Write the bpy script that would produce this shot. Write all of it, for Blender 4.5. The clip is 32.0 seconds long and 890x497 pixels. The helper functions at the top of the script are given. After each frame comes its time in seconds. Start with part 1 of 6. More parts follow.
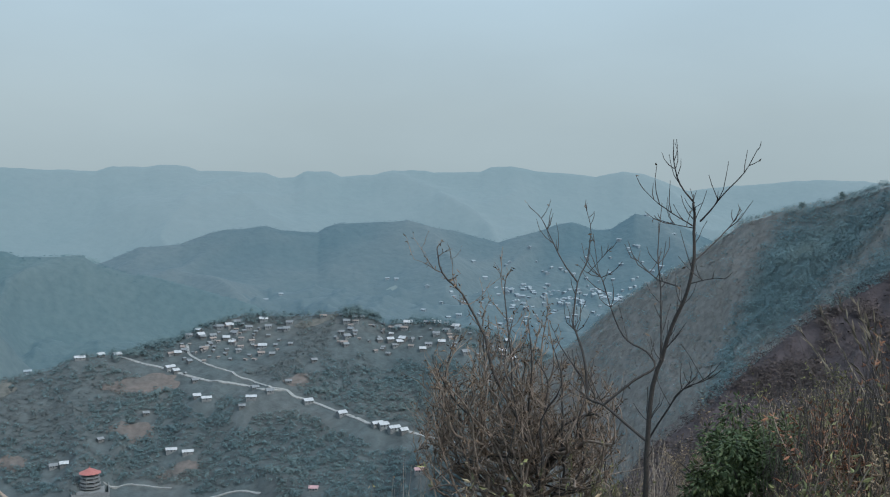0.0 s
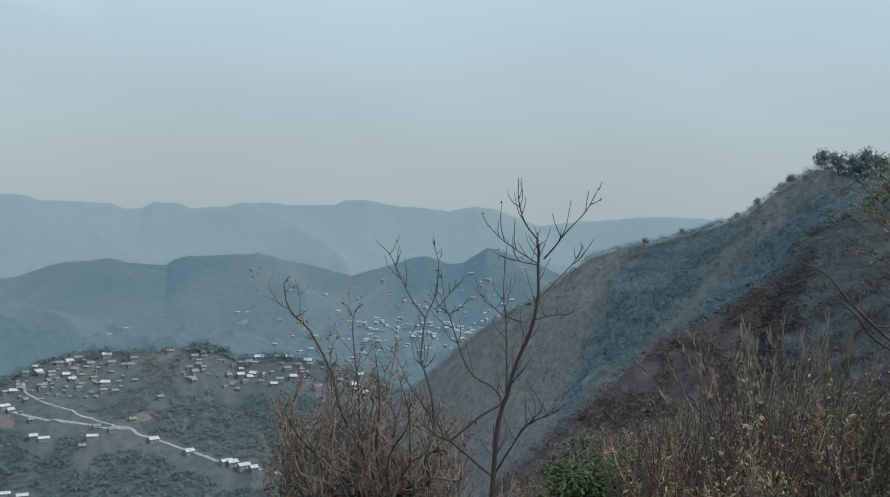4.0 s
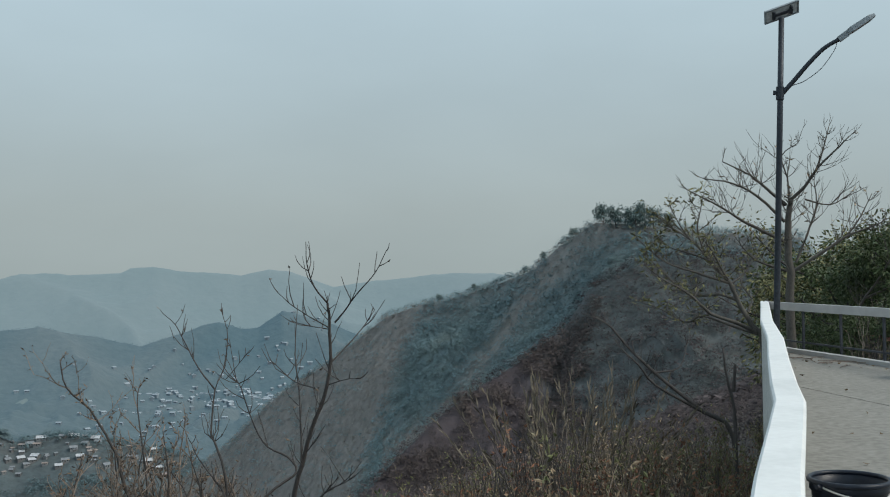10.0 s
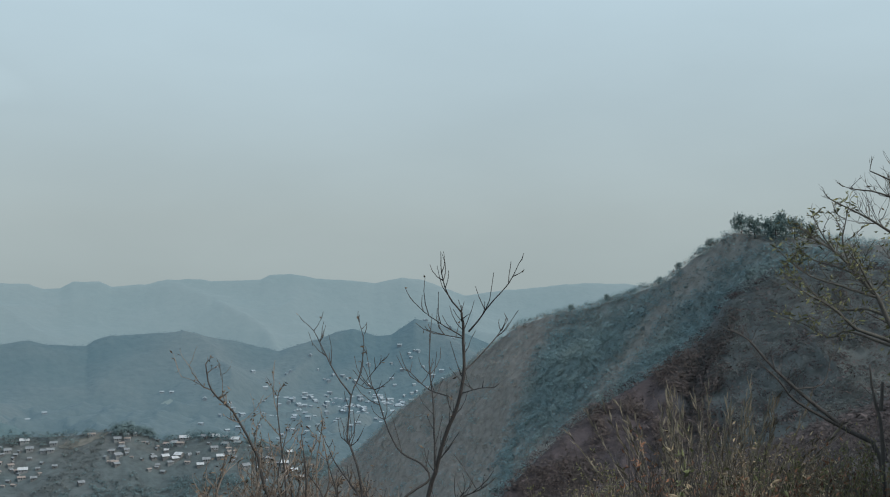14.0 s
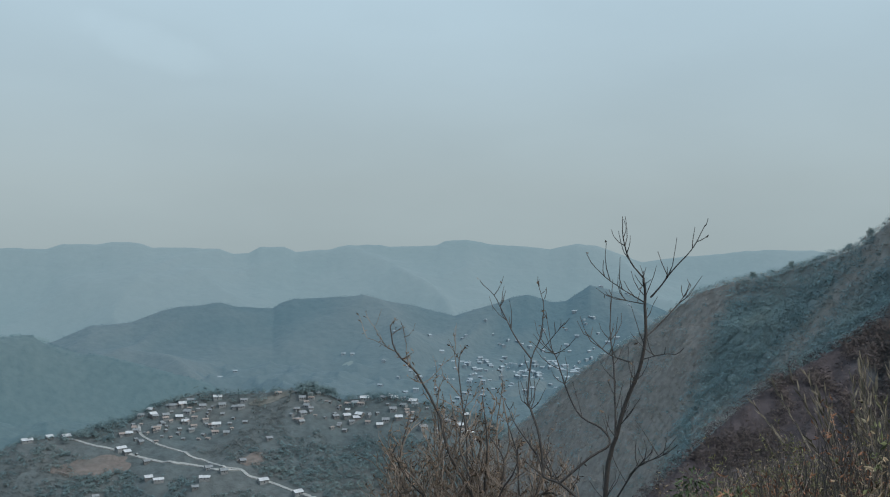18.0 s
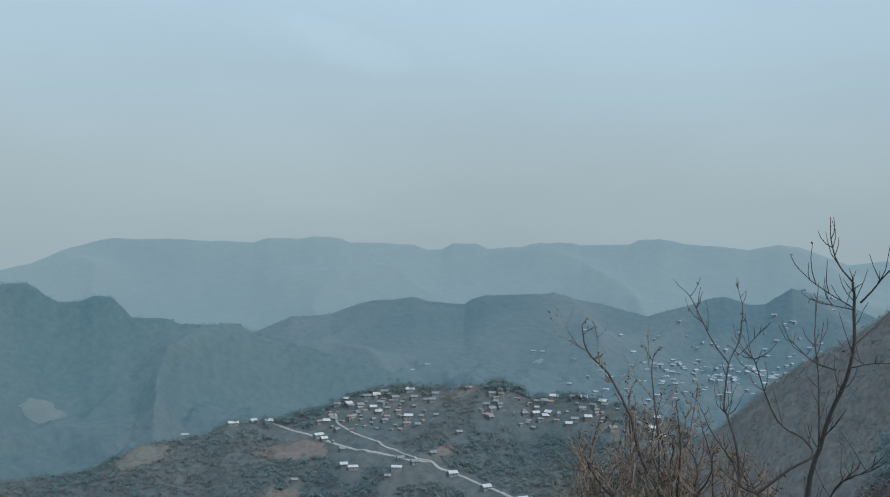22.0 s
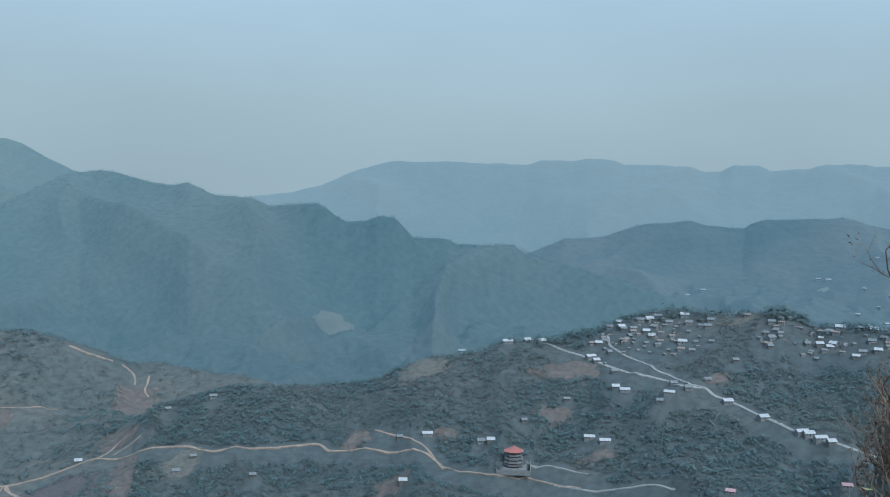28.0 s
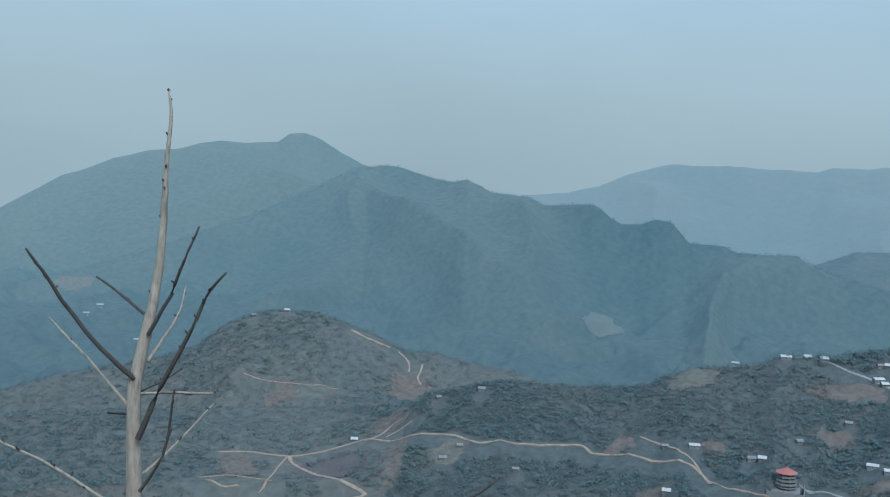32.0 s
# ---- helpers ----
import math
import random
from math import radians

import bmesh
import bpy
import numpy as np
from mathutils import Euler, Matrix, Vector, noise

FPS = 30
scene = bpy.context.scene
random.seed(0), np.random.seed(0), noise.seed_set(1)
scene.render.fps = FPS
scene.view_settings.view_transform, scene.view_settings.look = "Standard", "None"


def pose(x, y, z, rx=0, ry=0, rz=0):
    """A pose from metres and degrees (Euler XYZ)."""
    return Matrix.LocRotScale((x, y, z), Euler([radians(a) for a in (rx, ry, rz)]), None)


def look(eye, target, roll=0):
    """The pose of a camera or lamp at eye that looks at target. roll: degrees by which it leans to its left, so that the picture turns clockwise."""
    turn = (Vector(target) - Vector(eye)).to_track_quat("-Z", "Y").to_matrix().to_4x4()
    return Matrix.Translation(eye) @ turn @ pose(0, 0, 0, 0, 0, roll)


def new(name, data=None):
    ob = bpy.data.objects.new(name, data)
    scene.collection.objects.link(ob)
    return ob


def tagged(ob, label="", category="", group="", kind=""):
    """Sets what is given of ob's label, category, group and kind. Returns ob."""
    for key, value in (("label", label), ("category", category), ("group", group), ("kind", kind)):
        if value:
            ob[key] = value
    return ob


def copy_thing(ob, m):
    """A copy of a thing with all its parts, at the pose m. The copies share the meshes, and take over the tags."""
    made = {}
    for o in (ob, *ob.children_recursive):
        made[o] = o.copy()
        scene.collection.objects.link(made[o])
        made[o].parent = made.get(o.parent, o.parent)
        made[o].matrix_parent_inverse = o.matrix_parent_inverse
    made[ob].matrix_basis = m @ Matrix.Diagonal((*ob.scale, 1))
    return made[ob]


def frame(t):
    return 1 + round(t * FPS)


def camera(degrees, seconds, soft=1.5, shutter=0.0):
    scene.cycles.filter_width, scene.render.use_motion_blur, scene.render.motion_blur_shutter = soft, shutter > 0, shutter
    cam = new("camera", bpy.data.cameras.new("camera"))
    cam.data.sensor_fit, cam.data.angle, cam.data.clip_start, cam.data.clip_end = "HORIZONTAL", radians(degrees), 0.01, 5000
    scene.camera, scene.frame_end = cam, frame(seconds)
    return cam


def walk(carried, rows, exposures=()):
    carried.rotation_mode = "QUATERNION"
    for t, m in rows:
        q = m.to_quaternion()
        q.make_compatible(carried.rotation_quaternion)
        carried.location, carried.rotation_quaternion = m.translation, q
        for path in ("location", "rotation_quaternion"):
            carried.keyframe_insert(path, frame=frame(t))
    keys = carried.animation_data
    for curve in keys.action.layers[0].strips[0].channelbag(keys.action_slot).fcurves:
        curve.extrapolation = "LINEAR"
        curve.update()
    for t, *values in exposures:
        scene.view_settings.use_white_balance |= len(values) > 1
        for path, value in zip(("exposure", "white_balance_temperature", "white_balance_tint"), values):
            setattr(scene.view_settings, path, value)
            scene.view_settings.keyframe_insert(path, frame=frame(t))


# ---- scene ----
cam = camera(46.20, 32.0, soft=1.1)
PATH = [
    (0.0, pose(-0.047, 0.344, 1.523, 85.89, -0.62, 0.68)),
    (0.5, pose(-0.042, 0.340, 1.528, 85.98, -0.74, -0.55)),
    (1.0, pose(-0.029, 0.345, 1.528, 86.43, -0.93, -1.50)),
    (1.5, pose(-0.018, 0.347, 1.531, 86.49, -1.28, -2.63)),
    (2.0, pose(-0.011, 0.354, 1.539, 87.05, -0.85, -3.48)),
    (2.5, pose(-0.006, 0.371, 1.532, 87.22, -0.87, -4.66)),
    (4.5, pose(0.030, 0.402, 1.552, 88.11, -1.25, -8.34)),
    (5.0, pose(0.043, 0.417, 1.546, 88.30, -1.12, -9.59)),
    (5.5, pose(0.052, 0.435, 1.548, 88.47, -1.18, -10.67)),
    (6.0, pose(0.056, 0.443, 1.553, 88.53, -1.16, -11.52)),
    (6.5, pose(0.062, 0.462, 1.553, 88.43, -1.06, -12.57)),
    (7.0, pose(0.077, 0.476, 1.564, 89.32, -0.38, -13.35)),
    (7.5, pose(0.081, 0.484, 1.564, 89.65, -0.05, -14.09)),
    (8.0, pose(0.082, 0.487, 1.569, 90.28, 0.40, -15.11)),
    (8.5, pose(0.081, 0.491, 1.572, 90.58, 0.36, -15.95)),
    (9.0, pose(0.082, 0.482, 1.568, 90.86, 0.39, -16.71)),
    (9.5, pose(0.085, 0.480, 1.574, 90.75, 0.42, -18.14)),
    (10.0, pose(0.092, 0.465, 1.575, 91.23, 0.80, -18.56)),
    (10.5, pose(0.092, 0.463, 1.579, 91.30, 0.51, -20.00)),
    (11.0, pose(0.085, 0.452, 1.578, 91.80, 0.48, -20.37)),
    (11.5, pose(0.078, 0.447, 1.578, 91.70, 0.43, -20.08)),
    (12.0, pose(0.079, 0.454, 1.581, 91.75, 0.43, -18.59)),
    (12.5, pose(0.079, 0.451, 1.579, 91.88, 0.33, -17.04)),
    (13.0, pose(0.074, 0.450, 1.580, 91.98, 0.20, -15.71)),
    (13.5, pose(0.067, 0.435, 1.584, 92.14, 0.15, -13.42)),
    (14.0, pose(0.059, 0.422, 1.584, 91.80, 0.18, -11.34)),
    (14.5, pose(0.053, 0.423, 1.574, 91.15, -0.11, -9.38)),
    (15.0, pose(0.042, 0.418, 1.569, 90.83, -0.17, -7.02)),
    (15.5, pose(0.027, 0.409, 1.571, 90.52, -0.27, -6.06)),
    (17.5, pose(-0.008, 0.370, 1.585, 90.41, -0.33, -2.28)),
    (18.0, pose(-0.011, 0.356, 1.574, 89.95, 0.02, -1.77)),
    (18.5, pose(-0.021, 0.348, 1.579, 90.16, -0.32, -0.12)),
    (19.0, pose(-0.027, 0.351, 1.582, 90.41, -0.35, 2.25)),
    (19.5, pose(-0.028, 0.358, 1.580, 90.66, -0.28, 4.12)),
    (20.0, pose(-0.029, 0.361, 1.580, 90.48, -0.32, 5.86)),
    (20.5, pose(-0.023, 0.376, 1.577, 90.35, -0.40, 6.71)),
    (21.0, pose(-0.016, 0.388, 1.570, 90.37, -0.60, 7.02)),
    (21.5, pose(-0.019, 0.391, 1.577, 90.34, -0.72, 7.61)),
    (22.0, pose(-0.024, 0.389, 1.573, 89.75, -0.85, 8.73)),
    (22.5, pose(-0.033, 0.394, 1.566, 89.39, -1.30, 10.51)),
    (23.0, pose(-0.043, 0.401, 1.551, 87.83, -1.80, 11.58)),
    (23.5, pose(-0.053, 0.410, 1.538, 87.04, -1.76, 12.43)),
    (24.0, pose(-0.064, 0.412, 1.528, 86.29, -1.79, 14.03)),
    (24.5, pose(-0.069, 0.408, 1.533, 85.80, -1.47, 16.36)),
    (25.0, pose(-0.070, 0.399, 1.519, 85.45, -1.27, 19.68)),
    (25.5, pose(-0.095, 0.392, 1.523, 85.34, -1.21, 21.93)),
    (27.5, pose(-0.121, 0.389, 1.537, 85.09, -1.04, 21.02)),
    (28.0, pose(-0.147, 0.380, 1.540, 85.29, -0.70, 23.66)),
    (28.5, pose(-0.172, 0.370, 1.543, 85.52, -1.01, 26.40)),
    (29.0, pose(-0.187, 0.364, 1.546, 85.32, -0.93, 27.64)),
    (29.5, pose(-0.203, 0.356, 1.549, 85.22, -1.11, 29.20)),
    (30.0, pose(-0.194, 0.363, 1.541, 85.27, -0.87, 30.65)),
    (30.5, pose(-0.186, 0.367, 1.533, 85.01, -1.03, 32.92)),
    (31.0, pose(-0.176, 0.376, 1.524, 85.02, -1.61, 35.16)),
    (31.5, pose(-0.176, 0.352, 1.515, 84.94, -2.26, 37.32)),
    (32.0, pose(-0.182, 0.328, 1.508, 84.95, -2.26, 38.76)),
]
EXPOSURE = [(0.0, 0.15, 6100, 8), (5.0, 0.12, 6350, 8), (9.0, -0.05, 6600, 8), (12.5, -0.06, 6600, 9), (14.5, 0.03, 6500, 8), (18.0, 0.0, 6300, 8), (22.0, 0.02, 6050, 7), (25.0, 0.08, 5750, 4), (28.0, 0.08, 5550, 4), (32.0, 0.07, 5550, 4)]
walk(cam, PATH, EXPOSURE)


# ---- sky and sun ----
world = bpy.data.worlds.new("hazy_sky")
scene.world = world
world.use_nodes = True
wn, wl = world.node_tree.nodes, world.node_tree.links
wn.clear()
w_out = wn.new("ShaderNodeOutputWorld")
w_bg = wn.new("ShaderNodeBackground")
w_co = wn.new("ShaderNodeTexCoord")
w_sep = wn.new("ShaderNodeSeparateXYZ")
wl.new(w_co.outputs["Generated"], w_sep.inputs[0])
w_ramp = wn.new("ShaderNodeValToRGB")
w_map = wn.new("ShaderNodeMapRange")
w_map.inputs["From Min"].default_value, w_map.inputs["From Max"].default_value = -0.1, 0.9
wl.new(w_sep.outputs["Z"], w_map.inputs["Value"])
wl.new(w_map.outputs[0], w_ramp.inputs[0])
SKY = [(0.0, (0.36, 0.424, 0.445)), (0.10, (0.402, 0.474, 0.488)), (0.16, (0.432, 0.511, 0.533)),
       (0.26, (0.468, 0.583, 0.647)), (0.40, (0.55, 0.712, 0.82)), (1.0, (0.52, 0.68, 0.82))]
els = w_ramp.color_ramp.elements
while len(els) < len(SKY):
    els.new(0.5)
for e, (p, c) in zip(els, SKY):
    e.position, e.color = p, (*c, 1)
# faint torn cloud in the haze
w_ns = wn.new("ShaderNodeTexNoise")
w_ns.inputs["Scale"].default_value, w_ns.inputs["Detail"].default_value = 3.0, 5.0
w_sc = wn.new("ShaderNodeMapping")
w_sc.inputs["Scale"].default_value = (1.0, 1.0, 2.6)
wl.new(w_co.outputs["Generated"], w_sc.inputs[0])
wl.new(w_sc.outputs[0], w_ns.inputs["Vector"])
w_cl = wn.new("ShaderNodeMapRange")
w_cl.inputs["From Min"].default_value, w_cl.inputs["From Max"].default_value = 0.35, 0.7
w_cl.inputs["To Min"].default_value, w_cl.inputs["To Max"].default_value = 0.97, 1.05
wl.new(w_ns.outputs["Fac"], w_cl.inputs["Value"])
w_mul = wn.new("ShaderNodeMix")
w_mul.data_type, w_mul.blend_type = "RGBA", "MULTIPLY"
w_mul.inputs["Factor"].default_value = 1.0
wl.new(w_ramp.outputs[0], w_mul.inputs["A"])
wl.new(w_cl.outputs[0], w_mul.inputs["B"])
SUN_EL, SUN_AZ = 46.0, 128.0
w_sky = wn.new("ShaderNodeTexSky")
w_sky.sky_type, w_sky.sun_disc = "NISHITA", False
w_sky.sun_elevation, w_sky.sun_rotation = radians(SUN_EL), radians(SUN_AZ)
w_sky.dust_density, w_sky.air_density = 6.0, 1.5
w_dim = wn.new("ShaderNodeVectorMath")
w_dim.operation = "SCALE"
w_dim.inputs["Scale"].default_value = 0.06
wl.new(w_sky.outputs[0], w_dim.inputs[0])
w_mix = wn.new("ShaderNodeMix")
w_mix.data_type = "RGBA"
w_mix.inputs["Factor"].default_value = 0.12
wl.new(w_mul.outputs["Result"], w_mix.inputs["A"])
wl.new(w_dim.outputs[0], w_mix.inputs["B"])
# one torn wisp of brighter cloud high over the valley
WISP = Vector((-math.sin(radians(14.3)) * math.cos(radians(10.6)), math.cos(radians(14.3)) * math.cos(radians(10.6)), math.sin(radians(10.6))))
w_right = WISP.cross(Vector((0, 0, 1))).normalized()
w_up = w_right.cross(WISP)
axis_u = w_right * math.cos(radians(-18)) + w_up * math.sin(radians(-18))
axis_v = w_up * math.cos(radians(-18)) - w_right * math.sin(radians(-18))
w_warp = wn.new("ShaderNodeTexNoise")
w_warp.inputs["Scale"].default_value, w_warp.inputs["Detail"].default_value = 22.0, 4.0
wl.new(w_co.outputs["Generated"], w_warp.inputs["Vector"])


def wnode(op, a, b):
    nd = wn.new("ShaderNodeMath")
    nd.operation = op
    for k, v in enumerate((a, b)):
        if isinstance(v, (int, float)):
            nd.inputs[k].default_value = v
        else:
            wl.new(v, nd.inputs[k])
    return nd.outputs[0]


def wdot(axis):
    nd = wn.new("ShaderNodeVectorMath")
    nd.operation = "DOT_PRODUCT"
    wl.new(w_co.outputs["Generated"], nd.inputs[0])
    nd.inputs[1].default_value = axis
    return nd.outputs["Value"]


wu, wv = wnode("MULTIPLY", wdot(axis_u), 57.3 / 4.2), wnode("MULTIPLY", wdot(axis_v), 57.3 / 1.2)
w_len = wnode("ADD", wnode("MULTIPLY", wu, wu), wnode("MULTIPLY", wv, wv))
w_len = wnode("ADD", w_len, wnode("MULTIPLY", wnode("SUBTRACT", w_warp.outputs["Fac"], 0.5), 1.6))
w_soft = wn.new("ShaderNodeMapRange")
w_soft.interpolation_type = "SMOOTHSTEP"
w_soft.inputs["From Min"].default_value, w_soft.inputs["From Max"].default_value = 1.3, -0.1
w_soft.inputs["To Min"].default_value, w_soft.inputs["To Max"].default_value = 1.0, 1.06
wl.new(w_len, w_soft.inputs["Value"])
w_front = wnode("GREATER_THAN", wdot(WISP), 0.5)
w_gain = wnode("ADD", wnode("MULTIPLY", wnode("SUBTRACT", w_soft.outputs[0], 1.0), w_front), 1.0)
w_lit = wn.new("ShaderNodeVectorMath")
w_lit.operation = "SCALE"
wl.new(w_mix.outputs["Result"], w_lit.inputs[0])
wl.new(w_gain, w_lit.inputs["Scale"])
wl.new(w_lit.outputs[0], w_bg.inputs["Color"])
w_bg.inputs["Strength"].default_value = 1.0
wl.new(w_bg.outputs[0], w_out.inputs[0])
sun = new("sun", bpy.data.lights.new("sun", "SUN"))
sun.data.energy, sun.data.angle, sun.data.color = 2.2, radians(28), (1.0, 0.95, 0.87)
# sun_rotation turns clockwise from +y
sx, sy = math.sin(radians(SUN_AZ)), math.cos(radians(SUN_AZ))
sun.matrix_world = look((sx * 300, sy * 300, 300 * math.tan(radians(SUN_EL))), (0, 0, 0))


# ---- materials ----
def material(name, colours, scale=1.0, rough=0.9, bump=0.0, fine=8.0, spread=0.5, metal=0.0, vary=0.0, stretch=(1, 1, 1), spec=0.3, contrast=0.2, dry=None, air=None, crown=False):
    """A surface of blotched colours: a broad noise picks among them, a fine one darkens and raises the grain.
    dry: a second colour where cover is dry, and on spur tops in place of relief shading. air: distances and the haze
    there, painted on as emission."""
    m = bpy.data.materials.new(name)
    m.use_nodes = True
    n, l = m.node_tree.nodes, m.node_tree.links
    b = n["Principled BSDF"]
    co, mp = n.new("ShaderNodeTexCoord"), n.new("ShaderNodeMapping")
    mp.inputs["Scale"].default_value = stretch
    l.new(co.outputs["Object"], mp.inputs[0])
    big = n.new("ShaderNodeTexNoise")
    big.inputs["Scale"].default_value, big.inputs["Detail"].default_value = scale, 6.0
    big.inputs["Roughness"].default_value = 0.62
    l.new(mp.outputs[0], big.inputs["Vector"])
    ramp = n.new("ShaderNodeValToRGB")
    el = ramp.color_ramp.elements
    while len(el) < len(colours):
        el.new(0.5)
    for i, (e, c) in enumerate(zip(el, colours)):
        k = i / max(1, len(colours) - 1)
        e.position, e.color = 0.5 + (k - 0.5) * spread, (*c, 1)
    l.new(big.outputs["Fac"], ramp.inputs[0])
    ground = ramp.outputs[0]
    if dry:
        at = n.new("ShaderNodeAttribute")
        at.attribute_name = "dry"
        md = n.new("ShaderNodeMix")
        md.data_type = "RGBA"
        l.new(at.outputs["Fac"], md.inputs["Factor"])
        l.new(ground, md.inputs["A"])
        md.inputs["B"].default_value = (*dry, 1)
        ground = md.outputs["Result"]
    small = n.new("ShaderNodeTexNoise")
    small.inputs["Scale"].default_value, small.inputs["Detail"].default_value = scale * fine, 4.0
    l.new(mp.outputs[0], small.inputs["Vector"])
    rng = n.new("ShaderNodeMapRange")
    rng.inputs["From Min"].default_value, rng.inputs["From Max"].default_value = 0.3, 0.7
    rng.inputs["To Min"].default_value, rng.inputs["To Max"].default_value = 1 - contrast, 1 + contrast
    l.new(small.outputs["Fac"], rng.inputs["Value"])
    mul = n.new("ShaderNodeMix")
    mul.data_type, mul.blend_type = "RGBA", "MULTIPLY"
    mul.inputs["Factor"].default_value = 1.0
    l.new(ground, mul.inputs["A"])
    l.new(rng.outputs[0], mul.inputs["B"])
    last = mul.outputs["Result"]
    if vary:
        gi = n.new("ShaderNodeNewGeometry")
        vr = n.new("ShaderNodeMapRange")
        vr.inputs["To Min"].default_value, vr.inputs["To Max"].default_value = 1 - vary, 1 + vary
        l.new(gi.outputs["Random Per Island"], vr.inputs["Value"])
        m2 = n.new("ShaderNodeMix")
        m2.data_type, m2.blend_type = "RGBA", "MULTIPLY"
        m2.inputs["Factor"].default_value = 1.0
        l.new(last, m2.inputs["A"])
        l.new(vr.outputs[0], m2.inputs["B"])
        last = m2.outputs["Result"]
    l.new(last, b.inputs["Base Color"])
    b.inputs["Roughness"].default_value, b.inputs["Metallic"].default_value = rough, metal
    b.inputs["Specular IOR Level"].default_value = spec
    if bump:
        bp = n.new("ShaderNodeBump")
        bp.inputs["Strength"].default_value, bp.inputs["Distance"].default_value = bump, 0.3 / (scale * fine)
        l.new(small.outputs["Fac"], bp.inputs["Height"])
        l.new(bp.outputs[0], b.inputs["Normal"])
    if crown:
        cn = n.new("ShaderNodeAttribute")
        cn.attribute_name = "crown"
        l.new(cn.outputs["Vector"], b.inputs["Normal"])
    # haze added as emission on the surface, stronger with distance
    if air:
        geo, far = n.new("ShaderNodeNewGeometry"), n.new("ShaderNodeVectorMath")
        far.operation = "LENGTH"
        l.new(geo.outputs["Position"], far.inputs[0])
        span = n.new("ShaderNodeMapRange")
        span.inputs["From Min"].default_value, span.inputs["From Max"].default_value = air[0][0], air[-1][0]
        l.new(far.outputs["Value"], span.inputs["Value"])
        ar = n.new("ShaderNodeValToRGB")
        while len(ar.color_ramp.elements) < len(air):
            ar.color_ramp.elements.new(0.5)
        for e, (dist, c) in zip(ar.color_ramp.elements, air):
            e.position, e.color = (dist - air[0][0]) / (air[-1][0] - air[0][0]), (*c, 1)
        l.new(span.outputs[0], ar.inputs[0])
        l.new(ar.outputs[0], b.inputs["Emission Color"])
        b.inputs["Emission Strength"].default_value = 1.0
    return m


# haze in front of the far ridges, painted on their surfaces as emission, by distance
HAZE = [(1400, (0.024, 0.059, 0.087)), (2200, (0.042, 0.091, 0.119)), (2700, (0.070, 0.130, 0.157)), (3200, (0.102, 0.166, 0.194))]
M = {
    "scrub": material("dry_scrub_soil", [(0.060, 0.050, 0.045), (0.095, 0.078, 0.068), (0.08, 0.075, 0.058)], 0.25, bump=0.6),
    "brown": material("dry_brown_slope", [(0.087, 0.110, 0.119), (0.107, 0.124, 0.126), (0.115, 0.124, 0.116)], 0.035, bump=0.8, fine=14, dry=(0.068, 0.057, 0.063)),
    # steep ridge: base colours raised and blued in place of haze
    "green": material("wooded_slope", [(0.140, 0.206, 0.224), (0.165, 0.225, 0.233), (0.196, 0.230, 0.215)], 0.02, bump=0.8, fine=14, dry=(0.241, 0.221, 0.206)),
    # village hill and knoll: base colours shifted to blue-grey to imitate haze
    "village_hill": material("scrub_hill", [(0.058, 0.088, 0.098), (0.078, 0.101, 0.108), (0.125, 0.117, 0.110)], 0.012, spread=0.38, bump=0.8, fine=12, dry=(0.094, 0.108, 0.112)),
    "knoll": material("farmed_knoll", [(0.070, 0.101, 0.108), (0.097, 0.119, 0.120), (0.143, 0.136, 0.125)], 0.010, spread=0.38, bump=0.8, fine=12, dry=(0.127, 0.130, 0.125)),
    # the four far ridges give off a painted haze glow
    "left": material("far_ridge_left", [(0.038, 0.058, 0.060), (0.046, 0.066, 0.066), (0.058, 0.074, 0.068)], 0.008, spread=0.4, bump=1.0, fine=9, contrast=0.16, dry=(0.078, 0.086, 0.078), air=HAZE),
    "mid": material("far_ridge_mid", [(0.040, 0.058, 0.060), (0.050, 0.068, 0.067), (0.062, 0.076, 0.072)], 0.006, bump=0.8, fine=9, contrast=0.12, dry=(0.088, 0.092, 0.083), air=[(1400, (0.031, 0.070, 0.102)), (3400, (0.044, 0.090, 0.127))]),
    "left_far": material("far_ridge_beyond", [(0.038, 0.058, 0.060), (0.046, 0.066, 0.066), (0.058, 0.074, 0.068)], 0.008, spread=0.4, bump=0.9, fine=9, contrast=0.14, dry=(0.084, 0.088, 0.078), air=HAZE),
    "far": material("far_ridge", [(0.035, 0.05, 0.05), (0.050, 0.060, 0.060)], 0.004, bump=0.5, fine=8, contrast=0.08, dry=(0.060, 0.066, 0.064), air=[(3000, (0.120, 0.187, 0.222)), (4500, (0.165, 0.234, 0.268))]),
}


# ---- land ----
EYE = 1.55


def fade(t):
    return t * t * t * (t * (t * 6 - 15) + 10)


def grain(x, y, seed=0):
    """Smooth value noise in -1..1 over arrays."""
    xi, yi = np.floor(x).astype(np.int64), np.floor(y).astype(np.int64)
    u, v = fade(x - xi), fade(y - yi)

    def h(a, b):
        k = (a * 374761393 + b * 668265263 + seed * 1442695041) & 0x7FFFFFFF
        k = ((k ^ (k >> 13)) * 1274126177) & 0x7FFFFFFF
        return ((k ^ (k >> 16)) & 0xFFFF) / 32767.5 - 1.0
    return (h(xi, yi) * (1 - u) + h(xi + 1, yi) * u) * (1 - v) + (h(xi, yi + 1) * (1 - u) + h(xi + 1, yi + 1) * u) * v


def fractal(x, y, octaves=4, seed=0, ridged=False):
    total, amp = np.zeros_like(x, dtype=float), 0.5
    for o in range(octaves):
        g = grain(x * 2 ** o, y * 2 ** o, seed + 7 * o)
        total += amp * ((1 - 2 * np.abs(g)) if ridged else g)
        amp *= 0.5
    return total


